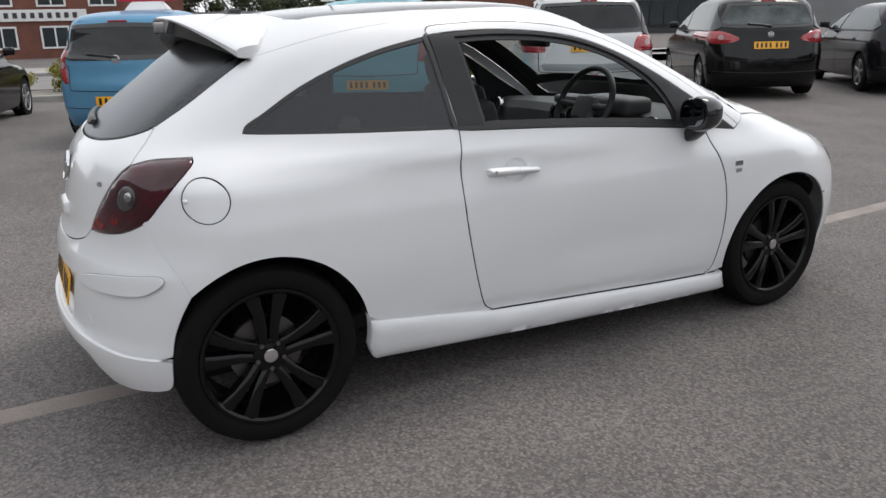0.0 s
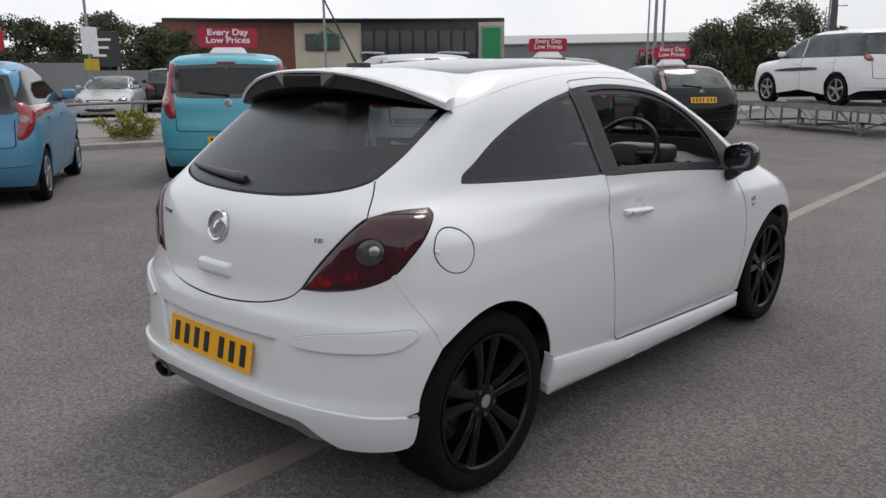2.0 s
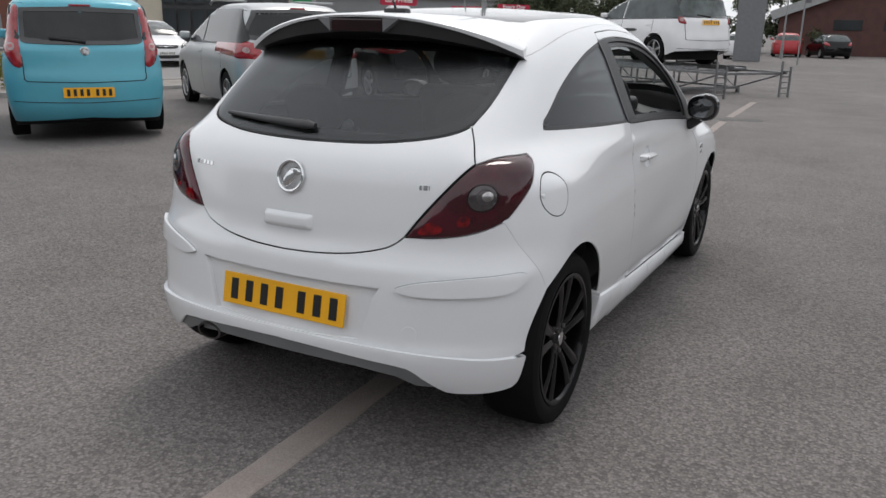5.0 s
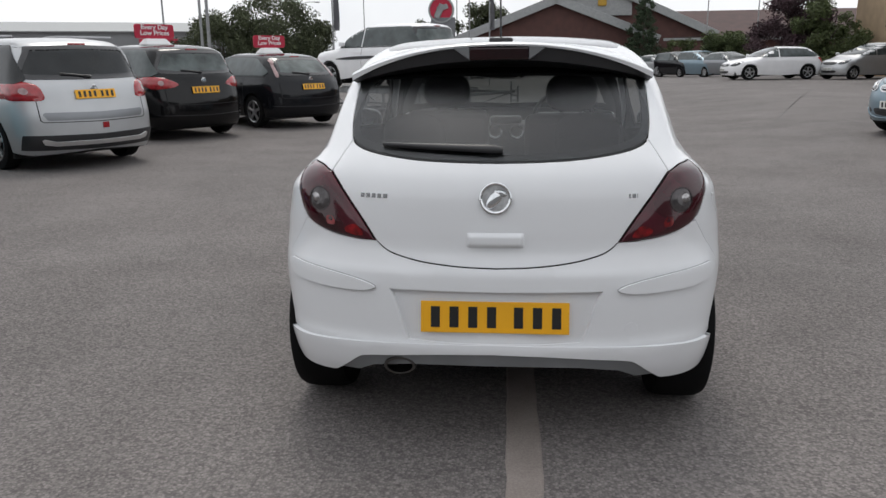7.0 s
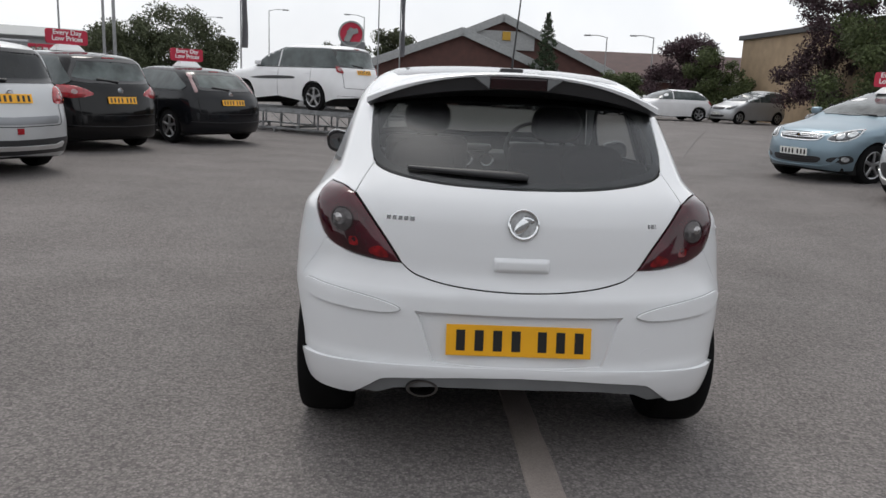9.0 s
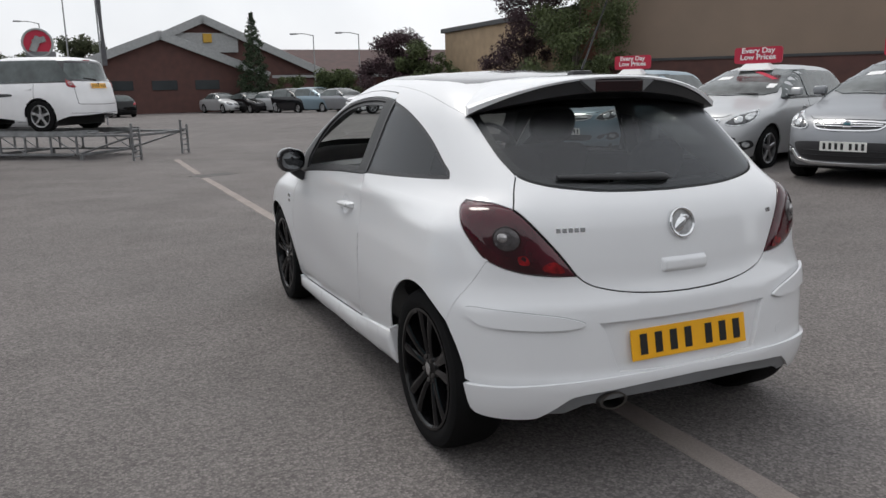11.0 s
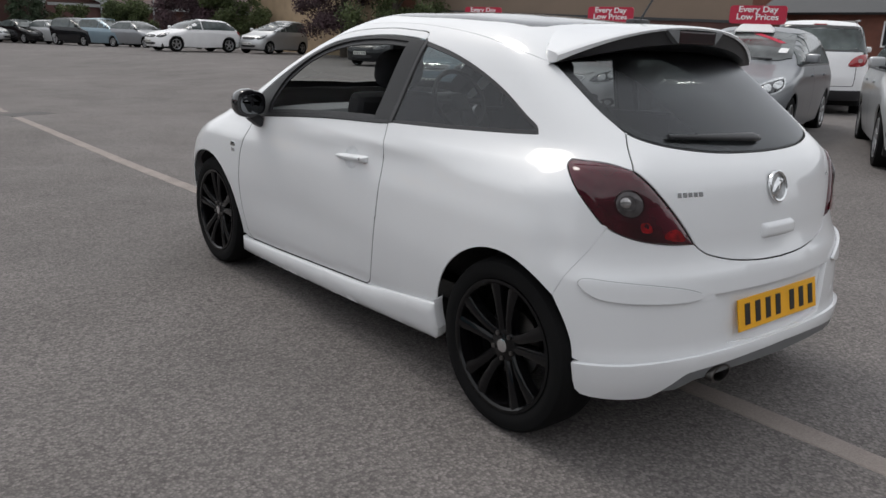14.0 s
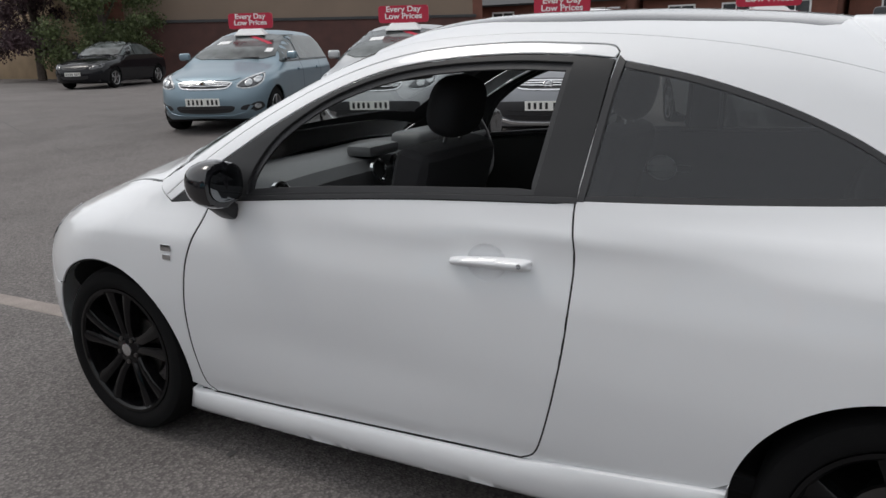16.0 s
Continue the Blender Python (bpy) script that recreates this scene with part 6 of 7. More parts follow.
# ---- buildings ----
BRICK_DARK = material("dark_red_brick", (.085, .040, .034), .85, vary=.25, scale=2, bump=.6, fine=40, speck=.4)
BRICK = material("red_brick", (.16, .065, .045), .85, vary=.25, scale=2, bump=.6, fine=40, speck=.4)
BRICK_TAN = material("buff_brick", (.34, .25, .16), .85, vary=.2, scale=2, bump=.6, fine=40, speck=.4)
TILE = material("plum_roof_tile", (.075, .045, .042), .8, vary=.25, scale=1.5, bump=.6, fine=25)
BARGE = material("grey_barge_board", (.30, .31, .31), .6, vary=.1)
CLAD_BROWN = material("brown_cladding", (.205, .150, .110), .6, vary=.08, scale=.6)
RENDER = material("cream_render", (.52, .47, .38), .8, vary=.08, scale=.8)
FASCIA = material("dark_fascia", (.035, .036, .038), .5, vary=.1)
GREEN_SIGN = material("green_sign", (.015, .22, .075), .5, vary=.05)
SHED_GREY = material("grey_cladding", (.21, .215, .22), .6, vary=.1, scale=.4)
WINDOW_DARK = material("far_window", (.030, .035, .038), .08, vary=.3, scale=.6)
UPVC = material("white_window_frame", (.75, .75, .75), .5)


def wall_box(name, a, b, z0, z1, thick, mat, parent, label=""):
    """A wall from a to b in plan, its thickness to the left."""
    a, b = Vector((*a, 0)), Vector((*b, 0))
    d = b - a
    bm = box(d.length, thick, z1 - z0, (d.length / 2, thick / 2, (z0 + z1) / 2), .01)
    o = part(name, bm, mat, parent, label)
    o.matrix_local = Matrix.Translation(a) @ Matrix.Rotation(math.atan2(d.y, d.x), 4, "Z")
    return o


def gable_end(name, w, z0, z1, thick, mat, parent, m):
    bm = bmesh.new()
    v = [bm.verts.new(p) for y in (0, thick) for p in ((-w, y, 0), (w, y, 0), (w, y, z0), (0, y, z1), (-w, y, z0))]
    bm.faces.new(v[:5])
    bm.faces.new(v[5:][::-1])
    for i in range(5):
        bm.faces.new((v[i], v[(i + 1) % 5], v[5 + (i + 1) % 5], v[5 + i]))
    bmesh.ops.recalc_face_normals(bm, faces=bm.faces)
    o = part(name, bm, mat, parent)
    o.matrix_local = m
    return o


def slab(name, a, b, c, d, thick, mat, parent):
    """A roof plane through four corners."""
    bm = bmesh.new()
    n = (Vector(b) - Vector(a)).cross(Vector(d) - Vector(a)).normalized()
    lo = [bm.verts.new(p) for p in (a, b, c, d)]
    hi = [bm.verts.new(Vector(p) + n * thick) for p in (a, b, c, d)]
    bm.faces.new(lo[::-1])
    bm.faces.new(hi)
    for i in range(4):
        bm.faces.new((lo[i], lo[(i + 1) % 4], hi[(i + 1) % 4], hi[i]))
    bmesh.ops.recalc_face_normals(bm, faces=bm.faces)
    return part(name, bm, mat, parent)


# brick hall with nested gables
hall = thing("brick_hall", pose(4.75, 60.6, -.25, 0, 0, 4), "dark brick hall with nested grey-edged gables and plum tile roofs", "building")
gable_end("gable_wall", 9.0, 3.6, 7.4, .3, BRICK_DARK, hall, pose(1.6, 1.5, 0))
gable_end("porch_gable", 7.4, 3.2, 5.9, .3, BRICK_DARK, hall, pose(-2.2, -2.0, 0))
for sx in (-1, 1):
    slab("roof", (1.6, 1.2, 7.5), (1.6 + sx * 9.6, 1.2, 3.45), (1.6 + sx * 9.6, 14, 3.45), (1.6, 14, 7.5), .15, TILE, hall)
    slab("roof", (-2.2, -2.3, 6.0), (-2.2 + sx * 7.9, -2.3, 3.1), (-2.2 + sx * 7.9, 2, 3.1), (-2.2, 2, 6.0), .15, TILE, hall)
    for x0, y0, w, z0, z1 in ((1.6, 1.05, 9.7, 3.3, 7.5), (-2.2, -2.45, 8.0, 2.95, 6.0)):
        L2 = math.hypot(w, z1 - z0)
        o = part("barge_board", box(L2, .12, .62, (L2 / 2, 0, -.18), .02), BARGE, hall)
        o.matrix_local = pose(x0, y0, z1 + .1) @ (Matrix.Rotation(math.pi, 4, "Z") if sx < 0 else Matrix()) @ Matrix.Rotation(math.atan2(z1 - z0, w), 4, "Y")
part("gable_panel", box(5.4, .08, 1.5, (1.6, 1.3, 5.6), .02), BARGE, hall)
part("gable_emblem", box(.7, .1, .7, (1.9, 1.2, 5.95), .05), material("amber_panel", (.45, .27, .03), .6), hall)
wall_box("wing_wall", (9, 2.2), (30, 0.4), 0, 2.9, .3, BRICK_DARK, hall)
slab("roof", (7, 1.6, 2.95), (31, -.2, 2.95), (31, 6, 5.3), (7, 8, 5.3), .15, TILE, hall)
wall_box("gutter", (7, 1.5), (31, -.35), 2.8, 3.02, .15, BARGE, hall)
for k in range(3):
    part("window", box(1.8, .06, .7, (-5.2 + 3.1 * k, -2.04, 2.3), .02), WINDOW_DARK, hall)

# brown clad store with a buff end
store = thing("retail_store", pose(0, 0, 0), "brown clad retail store with brick piers and plinth", "building")
A, B, C = (18.9, 27.3), (29.0, 16.0), (18.6, 41.6)
wall_box("wall", B, A, 2.45, 5.3, .4, CLAD_BROWN, store)
wall_box("plinth", (29.06, 15.93), (18.34, 27.67), 0, 2.45, .46, BRICK_DARK, store)
wall_box("fascia", (29.1, 15.85), (18.3, 27.75), 5.3, 5.65, .5, FASCIA, store)
wall_box("plinth_band", (29.08, 15.9), (18.3, 27.7), 2.40, 2.52, .5, FASCIA, store)
for p, w in ((B, .9), ((19.0, 26.95), .8)):
    o = part("brick_pier", box(w, .7, 5.5, (0, 0, 2.75), .02), BRICK, store)
    o.matrix_local = Matrix.Translation((*p, 0)) @ Matrix.Rotation(math.atan2(11.6, -10.6), 4, "Z")
wall_box("wall", (29.0, 16.0), (40, 27), 0, 5.3, .4, BRICK, store)
wall_box("wall", A, C, 0, 4.75, .4, BRICK_TAN, store)
wall_box("wall", C, (27, 42), 0, 4.75, .4, BRICK_TAN, store)
wall_box("fascia", (18.85, 27.4), (18.5, 41.8), 4.75, 5.0, .5, FASCIA, store)
for q in (.2, .5, .8):
    px, py = A[0] + (C[0] - A[0]) * q, A[1] + (C[1] - A[1]) * q
    o = part("brick_pier", box(.7, .7, 4.7, (0, 0, 2.35), .02), BRICK, store)
    o.matrix_local = Matrix.Translation((px, py, 0)) @ Matrix.Rotation(math.atan2(14.3, -.3), 4, "Z")
slab("roof", (29.2, 15.8, 5.6), (40, 27, 5.6), (30, 38, 5.6), (18.3, 27.7, 5.6), .1, FASCIA, store)


def house(m, label, w=4.2, deep=9.0, eave=4.4, ridge=6.6, group="houses beyond the lot"):
    h = thing("house", m, label, "house", group)
    gable_end("gable_wall", w, eave, ridge, .25, BRICK, h, pose(0, 0, 0))
    gable_end("gable_wall", w, eave, ridge, .25, BRICK, h, pose(0, deep, 0))
    for sx in (-1, 1):
        o = part("side_wall", box(.25, deep, eave, (sx * (w - .13), deep / 2, eave / 2), .01), BRICK, h)
        slab("roof", (0, -.3, ridge + .12), (sx * (w + .4), -.3, eave - .1), (sx * (w + .4), deep + .3, eave - .1), (0, deep + .3, ridge + .12), .12, FASCIA, h)
        L2 = math.hypot(w + .4, ridge - eave + .2)
        o = part("barge_board", box(L2, .08, .22, (L2 / 2, 0, 0), .01), UPVC, h)
        o.matrix_local = pose(0, -.36, ridge + .12) @ (Matrix.Rotation(math.pi, 4, "Z") if sx < 0 else Matrix()) @ Matrix.Rotation(math.atan2(ridge - eave + .2, w + .4), 4, "Y")
        for k in range(3):
            for zz in (1.3, 3.5):
                win = part("window", box(.06, 1.3, 1.1, (sx * (w + .01), 1.8 + 2.7 * k, zz), .01), WINDOW_DARK, h)
                for zo, yo, sy, sz in ((.57, 0, 1.4, .08), (-.57, 0, 1.4, .08), (0, .66, .08, 1.2), (0, -.66, .08, 1.2), (0, 0, .06, 1.1)):
                    part("frame", box(.09, sy, sz, (sx * (w + .02), 1.8 + 2.7 * k + yo, zz + zo), .008), UPVC, win)
    return h


house(pose(49.0, 28.6, 0, 0, 0, -58), "brick house with white barge boards and dark roof")
for k in range(4):
    house(pose(42.0 + 1.0 * k, 11.5 - 9.6 * k, -1.2, 0, 0, -4), "brick terrace house with white framed windows", deep=9.0, eave=4.6, ridge=6.9)

# brick shop across the road
shop = thing("brick_shop", pose(-41.5, -4.0, -.9, 0, 0, 0), "two-storey brick shop with white framed windows and sign board", "building")
part("front_wall", box(.4, 15, 5.2, (0, 3.5, 2.6), .02), BRICK, shop)
part("parapet", box(.6, 15.2, .3, (0, 3.5, 5.3), .02), FASCIA, shop)
part("flank_wall", box(8, .4, 5.2, (-4.2, 10.8, 2.6), .02), BRICK, shop)
for k in range(6):
    for zz in (1.9, 3.9):
        win = part("window", box(.08, 1.2, .95, (.2, -2.4 + 2.35 * k, zz), .01), WINDOW_DARK, shop)
        for zo, yo, sy, sz in ((.5, 0, 1.32, .09), (-.5, 0, 1.32, .09), (0, .62, .09, 1.0), (0, -.62, .09, 1.0), (0, 0, .07, .95)):
            part("frame", box(.12, sy, sz, (.22, -2.4 + 2.35 * k + yo, zz + zo), .008), UPVC, win)
board_sign = part("sign_board", box(.12, 6.0, .55, (.28, 3.2, 2.95), .02), UPVC, shop)
for k in range(14):
    part("lettering_bar", box(.03, .20, .26, (.35, .7 + .38 * k, 2.95), .004), FASCIA, board_sign)

# modern office to the west
office = thing("office_building", pose(0, 0, 0), "brick, cream and glass office block with a dark flat roof", "building")
pts = [(-59.4, 30.2), (-53.5, 39.1), (-49.9, 43.5), (-42.6, 50.6), (-41.0, 52.2)]
for (a, b), mat, nm in zip(zip(pts, pts[1:]), (BRICK, RENDER, FASCIA, RENDER), ("brick_wall", "render_wall", "glazed_wall", "end_wall")):
    wall_box(nm, a, b, 0, 5.7, .5, mat, office)
for a, b in zip(pts, pts[1:]):
    wall_box("roof_edge", a, b, 5.7, 6.05, .9, FASCIA, office)
ga, gb = Vector((-49.8, 43.4)), Vector((-42.7, 50.5))
for k in range(9):
    p, q = ga.lerp(gb, (k + .08) / 9), ga.lerp(gb, (k + .92) / 9)
    for z0, z1 in ((.6, 2.6), (3.0, 5.0)):
        wall_box("pane", p + Vector((.1, -.1)), q + Vector((.1, -.1)), z0, z1, .1, WINDOW_DARK, office)
wall_box("wall_sign", (-42.3, 50.7), (-41.2, 51.8), 2.6, 5.2, .08, GREEN_SIGN, office).location += Vector((.35, -.35, 0))
wall_box("wall_sign_frame", (-42.5, 50.5), (-41.0, 52.0), 2.4, 5.4, .05, BARGE, office).location += Vector((.28, -.28, 0))
em = part("house_emblem", box(1.5, .1, .16, (0, 0, .62), .02, Matrix.Rotation(.6, 4, "Y")), GREEN_SIGN, office)
em.matrix_local = Matrix.Translation((-51.1, 41.5, 4.2)) @ Matrix.Rotation(math.atan2(4.4, 3.6), 4, "Z")
for dx, rot, ln in ((-1.15, -.6, 1.5), (-.6, 1.57, 1.2)):
    o = part("emblem_stroke", box(ln, .1, .16, (dx, 0, .62 if ln > 1.3 else 0), .02, Matrix.Rotation(rot, 4, "Y")), GREEN_SIGN, em)
for k in range(3):
    p = Vector((-53.4, 39.1)).lerp(Vector((-50, 43.4)), .15 + .18 * k)
    wall_box("window", p + Vector((.15, -.12)), p + Vector((.75, .62)), 3.4, 4.8, .1, WINDOW_DARK, office)
wall_box("back_wall", pts[0], (-72, 40), 0, 5.7, .5, BRICK, office)
slab("roof", (-59.4, 30.2, 5.9), (-41, 52.2, 5.9), (-52, 62, 5.9), (-72, 40, 5.9), .1, FASCIA, office)

shed = thing("long_shed", pose(0, 0, 0), "long low grey clad warehouse behind the road", "building")
wall_box("wall", (-62, 66), (-30, 84), 0, 4.6, .5, SHED_GREY, shed)
slab("roof", (-62.2, 65.6, 4.5), (-29.8, 83.6, 4.5), (-36, 96, 6.0), (-68, 78, 6.0), .12, BARGE, shed)
yard = thing("boundary_wall", pose(0, 0, 0), "pale grey rendered yard wall", "wall")
wall_box("wall", (-44, -6), (-39.5, 15), 0, 2.1, .25, SHED_GREY, yard)
wall_box("wall", (-39.5, 15), (-36.5, 21), 0, 1.7, .25, SHED_GREY, yard)

# ---- trees ----
def conifer(x, y, height, spread, label, seed):
    """A straight trunk in whorls of drooping needle sprays."""
    t = thing("conifer", pose(x, y, 0), label, "tree", grp)
    part("trunk", rod((0, 0, -.2), (0, 0, height), .12, 9, r2=.02), BARK, t, smooth=True)
    rng = random.Random(seed)
    cs, rs = [], []
    for k in range(90):
        u = k / 89
        r = spread * (1 - u) ** .8 * rng.uniform(.35, 1)
        a = k * 2.4
        cs.append((r * math.cos(a), r * math.sin(a), .25 + u * (height - .35)))
        rs.append(.16 + .34 * (1 - u))
    v, f = leaves(cs, rs, 12000, .075, seed)
    me = bpy.data.meshes.new("crown")
    me.from_pydata(v.tolist(), [], f)
    me.materials.append(LEAF_FIR)
    new("crown", me).parent = t


grp = "trees round the lot"
tree("broad_tree", -18.6, 54.5, 6.1, 3.6, LEAF_DARK, "broad dark green tree beyond the road", 1, 16000, .115, group=grp, low=.03, clumps=46)
tree("broad_tree", -21.8, 53.0, 4.5, 3.4, LEAF_DARK, "broad dark green tree beyond the road", 2, 13000, .115, group=grp, low=.03, clumps=40)
tree("broad_tree", -16.2, 56.0, 4.2, 2.6, LEAF_DARK, "lower dark green tree beyond the road", 3, 12000, .115, group=grp, low=.03, clumps=40)
tree("broad_tree", -24.8, 51.5, 2.9, 2.6, LEAF_DARK, "low dark green tree beyond the road", 4, 8000, .11, group=grp, low=.03, clumps=34)
tree("broad_tree", -2.6, 60.0, 5.6, 2.2, LEAF_DARK, "dark green tree behind the sign pylon", 5, 8000, .12, group=grp, low=.03, clumps=34)
tree("broad_tree", -6.6, 60.0, 4.6, 2.2, LEAF_DARK, "dark green tree behind the sign pylon", 6, 7000, .12, group=grp, low=.03, clumps=34)
tree("plum_tree", 17.2, 29.6, 6.2, 2.3, LEAF_PLUM, "plum-leaved tree beside the store", 7, 17000, .075, group=grp, low=.03, clumps=44, z=.25)
tree("broad_tree", 17.2, 25.4, 6.2, 2.2, LEAF, "green broadleaf tree beside the store", 8, 20000, .075, group=grp, low=.02, clumps=48, z=.25)
tree("plum_tree", 15.2, 42.4, 5.0, 2.2, LEAF_PLUM, "plum-leaved bushy tree at the lot's edge", 10, 13000, .09, group=grp, low=.02, clumps=40)
tree("broad_tree", 16.1, 39.8, 4.3, 1.8, LEAF, "green bushy tree at the lot's edge", 11, 12000, .09, group=grp, low=.02, clumps=40)
tree("broad_tree", 13.0, 48.0, 2.7, 1.7, LEAF, "low green bushy tree at the lot's edge", 12, 11000, .09, group=grp, low=.02, clumps=38)
conifer(9.2, 57.0, 7.3, 1.6, "tall slim conifer before the brick hall", 13)
tree("broad_tree", 12.2, 57.5, 2.6, 1.8, LEAF, "low green bush before the brick hall", 14, 5000, .11, group=grp, low=.02)
for k, (az, dist) in enumerate(((61.5, 50), (63.5, 52), (65.5, 50), (67.5, 53), (69.5, 50), (72, 52), (75, 50), (79, 52), (83, 50))):
    tree("broad_tree", 2.5 - dist * math.sin(radians(az)), -2.9 + dist * math.cos(radians(az)), 4.0 + .5 * (k % 3), 2.3, LEAF_DARK, "dark green tree behind the yard wall", 20 + k, 6500, .11, group=grp, low=.06, clumps=34)

# ---- posts, flags and the pylon ----
POST = material("grey_post_paint", (.26, .265, .27), .5, .4, vary=.1)
BANNER = material("dark_banner", (.16, .16, .17), .8, vary=.15)


def lamp_post(x, y, h, label="tall grey steel lamp post", arm=0.0, turn=0.0, r=.055):
    p = thing("lamp_post", pose(x, y, 0, 0, 0, turn), label, "lamp post", "posts round the lot")
    part("pole", rod((0, 0, 0), (0, 0, h), r, 12, r2=r * .6), POST, p, smooth=True)
    part("base", tube(r * 1.7, r * 1.5, .9, (0, 0, .45), n=12), POST, p, smooth=True)
    if arm:
        part("arm", pipe([(0, 0, h - .05), (arm * .5, 0, h + .1), (arm, 0, h + .12)], .03), POST, p, smooth=True)
        part("lantern", box(.55, .2, .11, (arm + .2, 0, h + .11), .04), POST, p, smooth=True)
    return p


for x, y, h in ((-9.3, 19.1, 9.0), (-21.0, 15.9, 9.0), (-11.4, 23.7, 9.0), (-17.5, 34.0, 8.0), (-3.2, 47.0, 8.5)):
    lamp_post(x, y, h)
for x, y, h, turn in ((13.27, 54.7, 5.5, 150), (16.47, 53.7, 5.55, 150), (-14.5, 70, 7.5, 10), (-5.5, 66, 7.0, 190), (-22, 76, 7, 20)):
    lamp_post(x, y, h, "grey street lamp on a slim post", 1.3, turn, .06)
sp = lamp_post(-25.1, 8.9, 9.0, "grey post carrying two small notice boards")
part("notice_board", box(.06, .55, .9, (.12, 0, 2.6), .02), UPVC, sp)
part("notice_board", box(.06, .5, .4, (.12, 0, 1.8), .02), material("yellow_notice", (.5, .36, .03), .6), sp)
pylon = thing("sign_pylon", pose(-4.4, 40.5, 0, 0, 0, 4), "grey sign pylon with a round badge on top", "sign")
part("slab", box(1.35, .35, 3.6, (.15, 0, 1.8), .04), material("pylon_grey", (.16, .165, .175), .5, vary=.08), pylon)
part("badge_rim", spin([(.62, -.12), (.70, -.12), (.73, 0), (.70, .12), (.62, .12)], 36, "y", at=(.05, -.1, 4.0)), BARGE, pylon, smooth=True)
part("badge_face", spin([(0, -.05), (.64, -.05)], 36, "y", at=(.05, -.1, 4.0)), SIGN_RED, pylon)
crest = box(.34, .06, .80, (-.05, -.2, 3.95), .08, Matrix.Rotation(.45, 4, "Y"))
box(.62, .06, .28, (.12, -.2, 4.12), .06, Matrix.Rotation(-.3, 4, "Y"), crest)
part("badge_emblem", crest, BARGE, pylon)
for x, y, w in ((-9.2, 34.9, .26), (-1.55, 37.5, .20)):
    fl = thing("flag_banner", pose(x, y, 0, 0, 0, 20), "dark narrow flag banner on a pole", "flag", "flag poles")
    part("pole", rod((0, 0, 0), (0, 0, 6.6), .04, 8), POST, fl)
    cloth = bmesh.new()
    rows = [[cloth.verts.new((.05 + w * q * (1 - .12 * math.sin(k * .5)), .05 * math.sin(k * .7 + q * 3), 6.4 - k * .3)) for q in (0, .33, .66, 1)] for k in range(13)]
    for a, b in zip(rows, rows[1:]):
        for i in range(3):
            cloth.faces.new((a[i], a[i + 1], b[i + 1], b[i]))
    bmesh.ops.solidify(cloth, geom=cloth.faces[:], thickness=.008)
    part("banner", cloth, BANNER, fl, smooth=True)
board = thing("hoarding", pose(-25.6, 50.6, -.1, 0, 0, 25), "red hoarding with illegible white lettering", "sign")
part("panel", box(2.6, .1, .8, (0, 0, 2.7), .02), SIGN_RED, board)
for k in range(6):
    part("lettering_bar", box(.28, .03, .34, (-1.0 + .38 * k, -.06, 2.7), .01), SIGN_WHITE, board)
for sx in (-1.1, 1.1):
    part("leg", box(.1, .1, 2.4, (sx, 0, 1.2), .01), POST, board)
panel_board = thing("notice_hoarding", pose(-28.5, 10.9, 0, 0, 0, 66), "dark notice hoarding on two legs", "sign")
part("panel", box(1.35, .12, 1.35, (0, 0, 2.45), .03), FASCIA, panel_board)
for sx in (-.55, .55):
    part("leg", box(.10, .10, 1.8, (sx, 0, .9), .01), POST, panel_board)
for k in range(3):
    part("lettering_bar", box(.9 - .2 * k, .03, .09, (-.1, -.075, 2.8 - .3 * k), .01), SIGN_WHITE, panel_board)

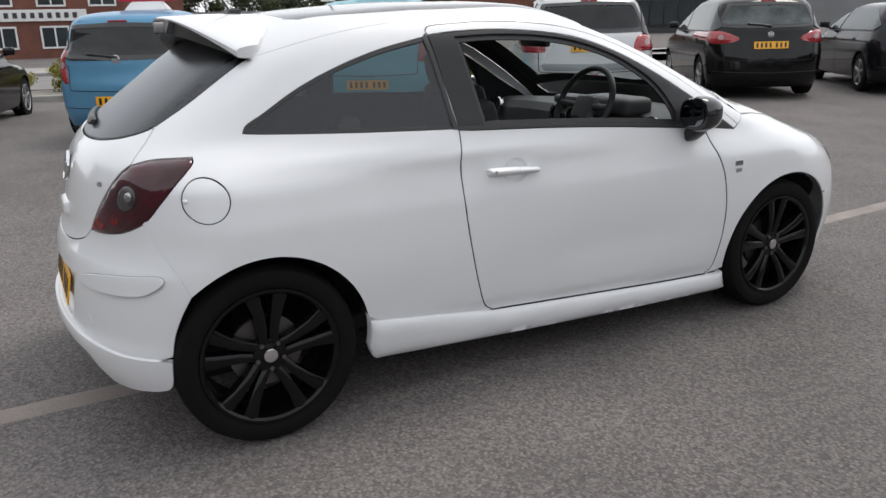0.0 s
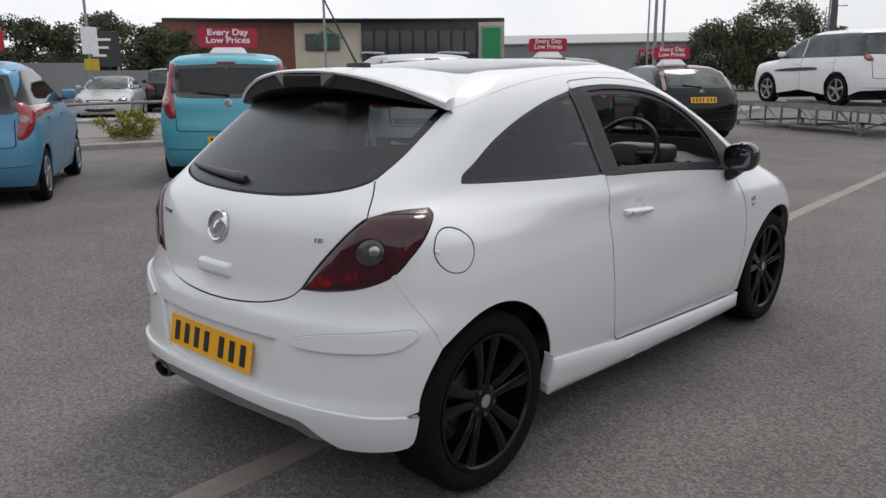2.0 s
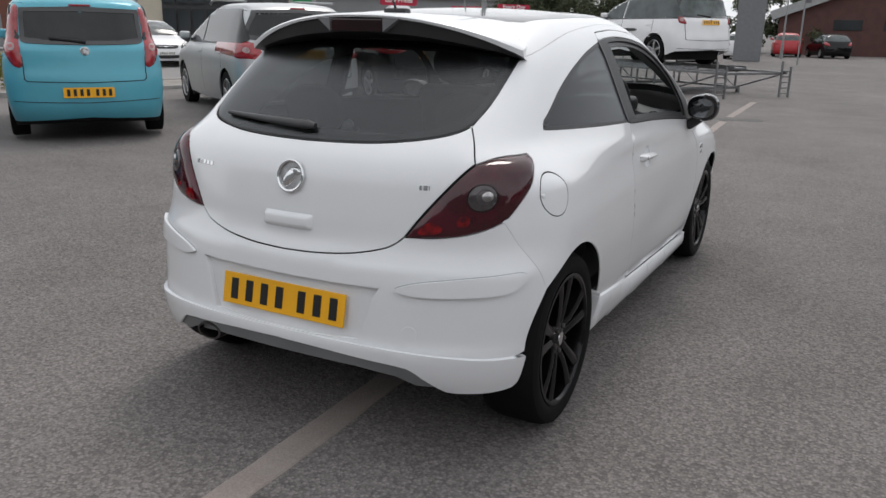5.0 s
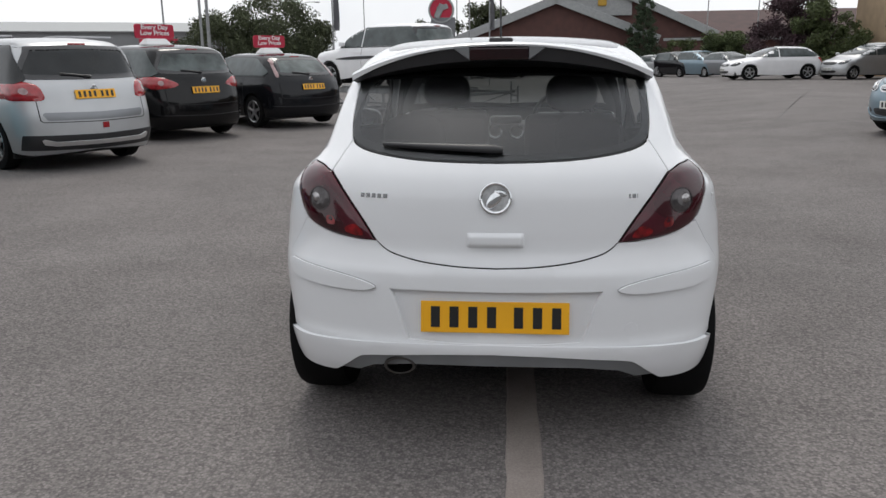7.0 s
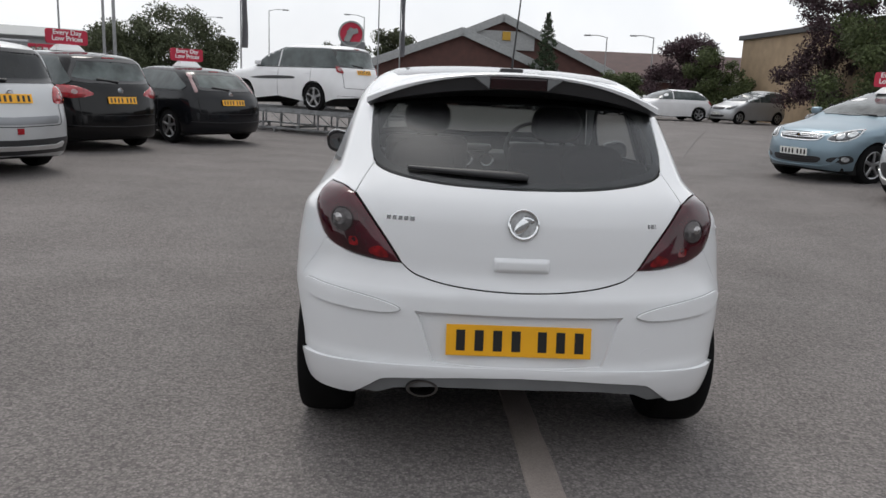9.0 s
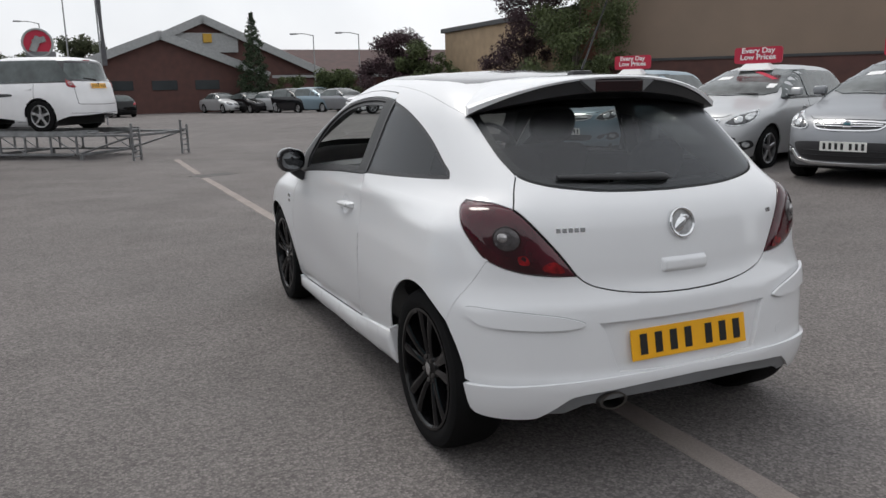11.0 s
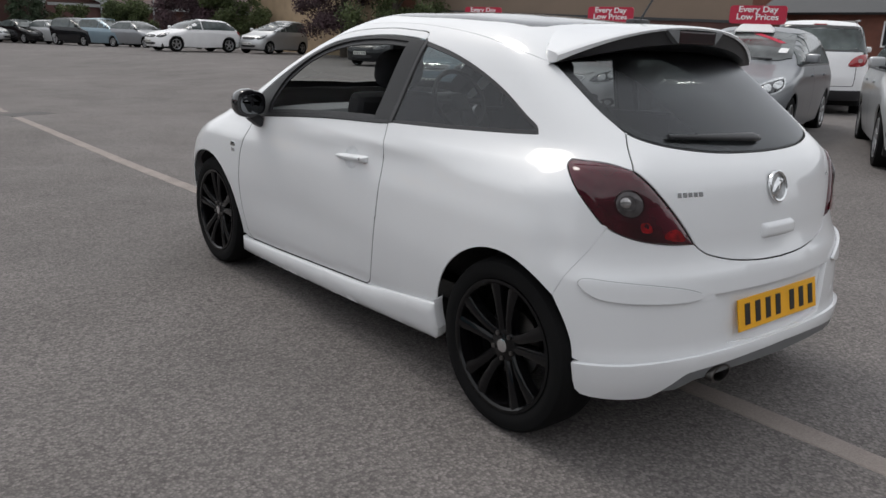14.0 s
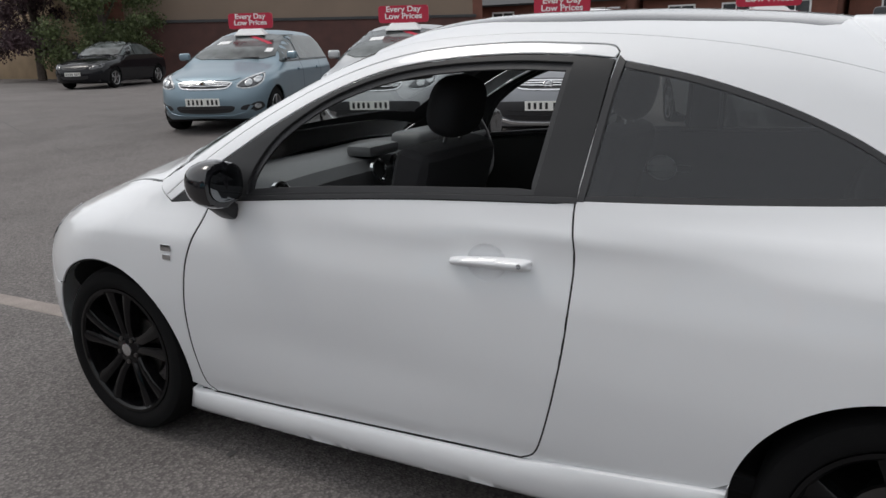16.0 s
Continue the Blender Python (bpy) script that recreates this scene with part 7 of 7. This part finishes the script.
# ---- cars farther off ----
parked_car("coupe_car", pose(11.55, 33.75, float(ground_z(11.6, 33.9)), 0, 0, 99), P_WHITE, "white three-door coupe at the lot's edge", 4.47, 1.84, 1.48, 2.70, .335, far=True, group=ROW_C, doors=2, **dict(HATCHBACK, rear_slant=.6))
parked_car("city_car", pose(15.3, 33.0, float(ground_z(15.3, 33)), 0, 0, 112), P_SILVER, "silver tall city car at the lot's edge", 3.74, 1.68, 1.59, 2.36, .29, far=True, group=ROW_C, **CITY)
parked_car("saloon_car", pose(14.6, 21.6, float(ground_z(14.6, 21.6)), 0, 0, 112), P_INK, "dark old four-door saloon beside the store", 4.5, 1.75, 1.42, 2.65, .31, far=True, group=ROW_C, **SALOON)
parked_car("hatchback_car", pose(-5.4, 33.5, 0, 0, 0, 10), P_SILVER, "silver hatchback parked beyond the ramp", 4.2, 1.76, 1.46, 2.6, .31, far=True, group=ROW_C, **HATCHBACK)
parked_car("hatchback_car", pose(-5.1, 44.5, 0, 0, 0, 5), P_WHITE, "white hatchback parked beyond the ramp", 4.0, 1.72, 1.49, 2.5, .31, far=True, group=ROW_C, **SUPERMINI)
parked_car("hatchback_car", pose(-3.5, 52.5, 0, 0, 0, 8), P_RED, "red hatchback parked beyond the ramp", 4.0, 1.72, 1.49, 2.5, .31, far=True, group=ROW_C, **SUPERMINI)
parked_car("hatchback_car", pose(-1.0, 51.8, 0, 0, 0, 20), P_BLACK, "black hatchback parked beyond the ramp", 4.1, 1.74, 1.47, 2.55, .31, far=True, group=ROW_C, **HATCHBACK)
parked_car("saloon_car", pose(-24.6, 9.3, 0, 0, 0, -125), P_SILVER, "silver saloon parked across the road", 4.5, 1.77, 1.44, 2.65, .31, far=True, group="cars across the road", **SALOON)
parked_car("off_road_car", pose(-28.2, 13.4, 0, 0, 0, 62), P_BLACK, "black off-road car parked across the road", 4.4, 1.80, 1.72, 2.6, .36, far=True, group="cars across the road", sill=.34, **OFFROAD)
parked_car("hatchback_car", pose(-20.5, 16.0, 0, 0, 0, -120), P_WHITE, "white car parked across the road", 4.2, 1.76, 1.50, 2.6, .31, far=True, group="cars across the road", **HATCHBACK)

# ---- unseen wall behind the walk, added to dim the sky on the car's rear ----
blocker = wall_box("blocker_wall_south", (26, -15.5), (-24, -15.5), 0, 6.2, .4, SHED_GREY, None)
tagged(blocker, "plain grey wall, unseen, added to dim the light from behind", "wall", kind="structure")
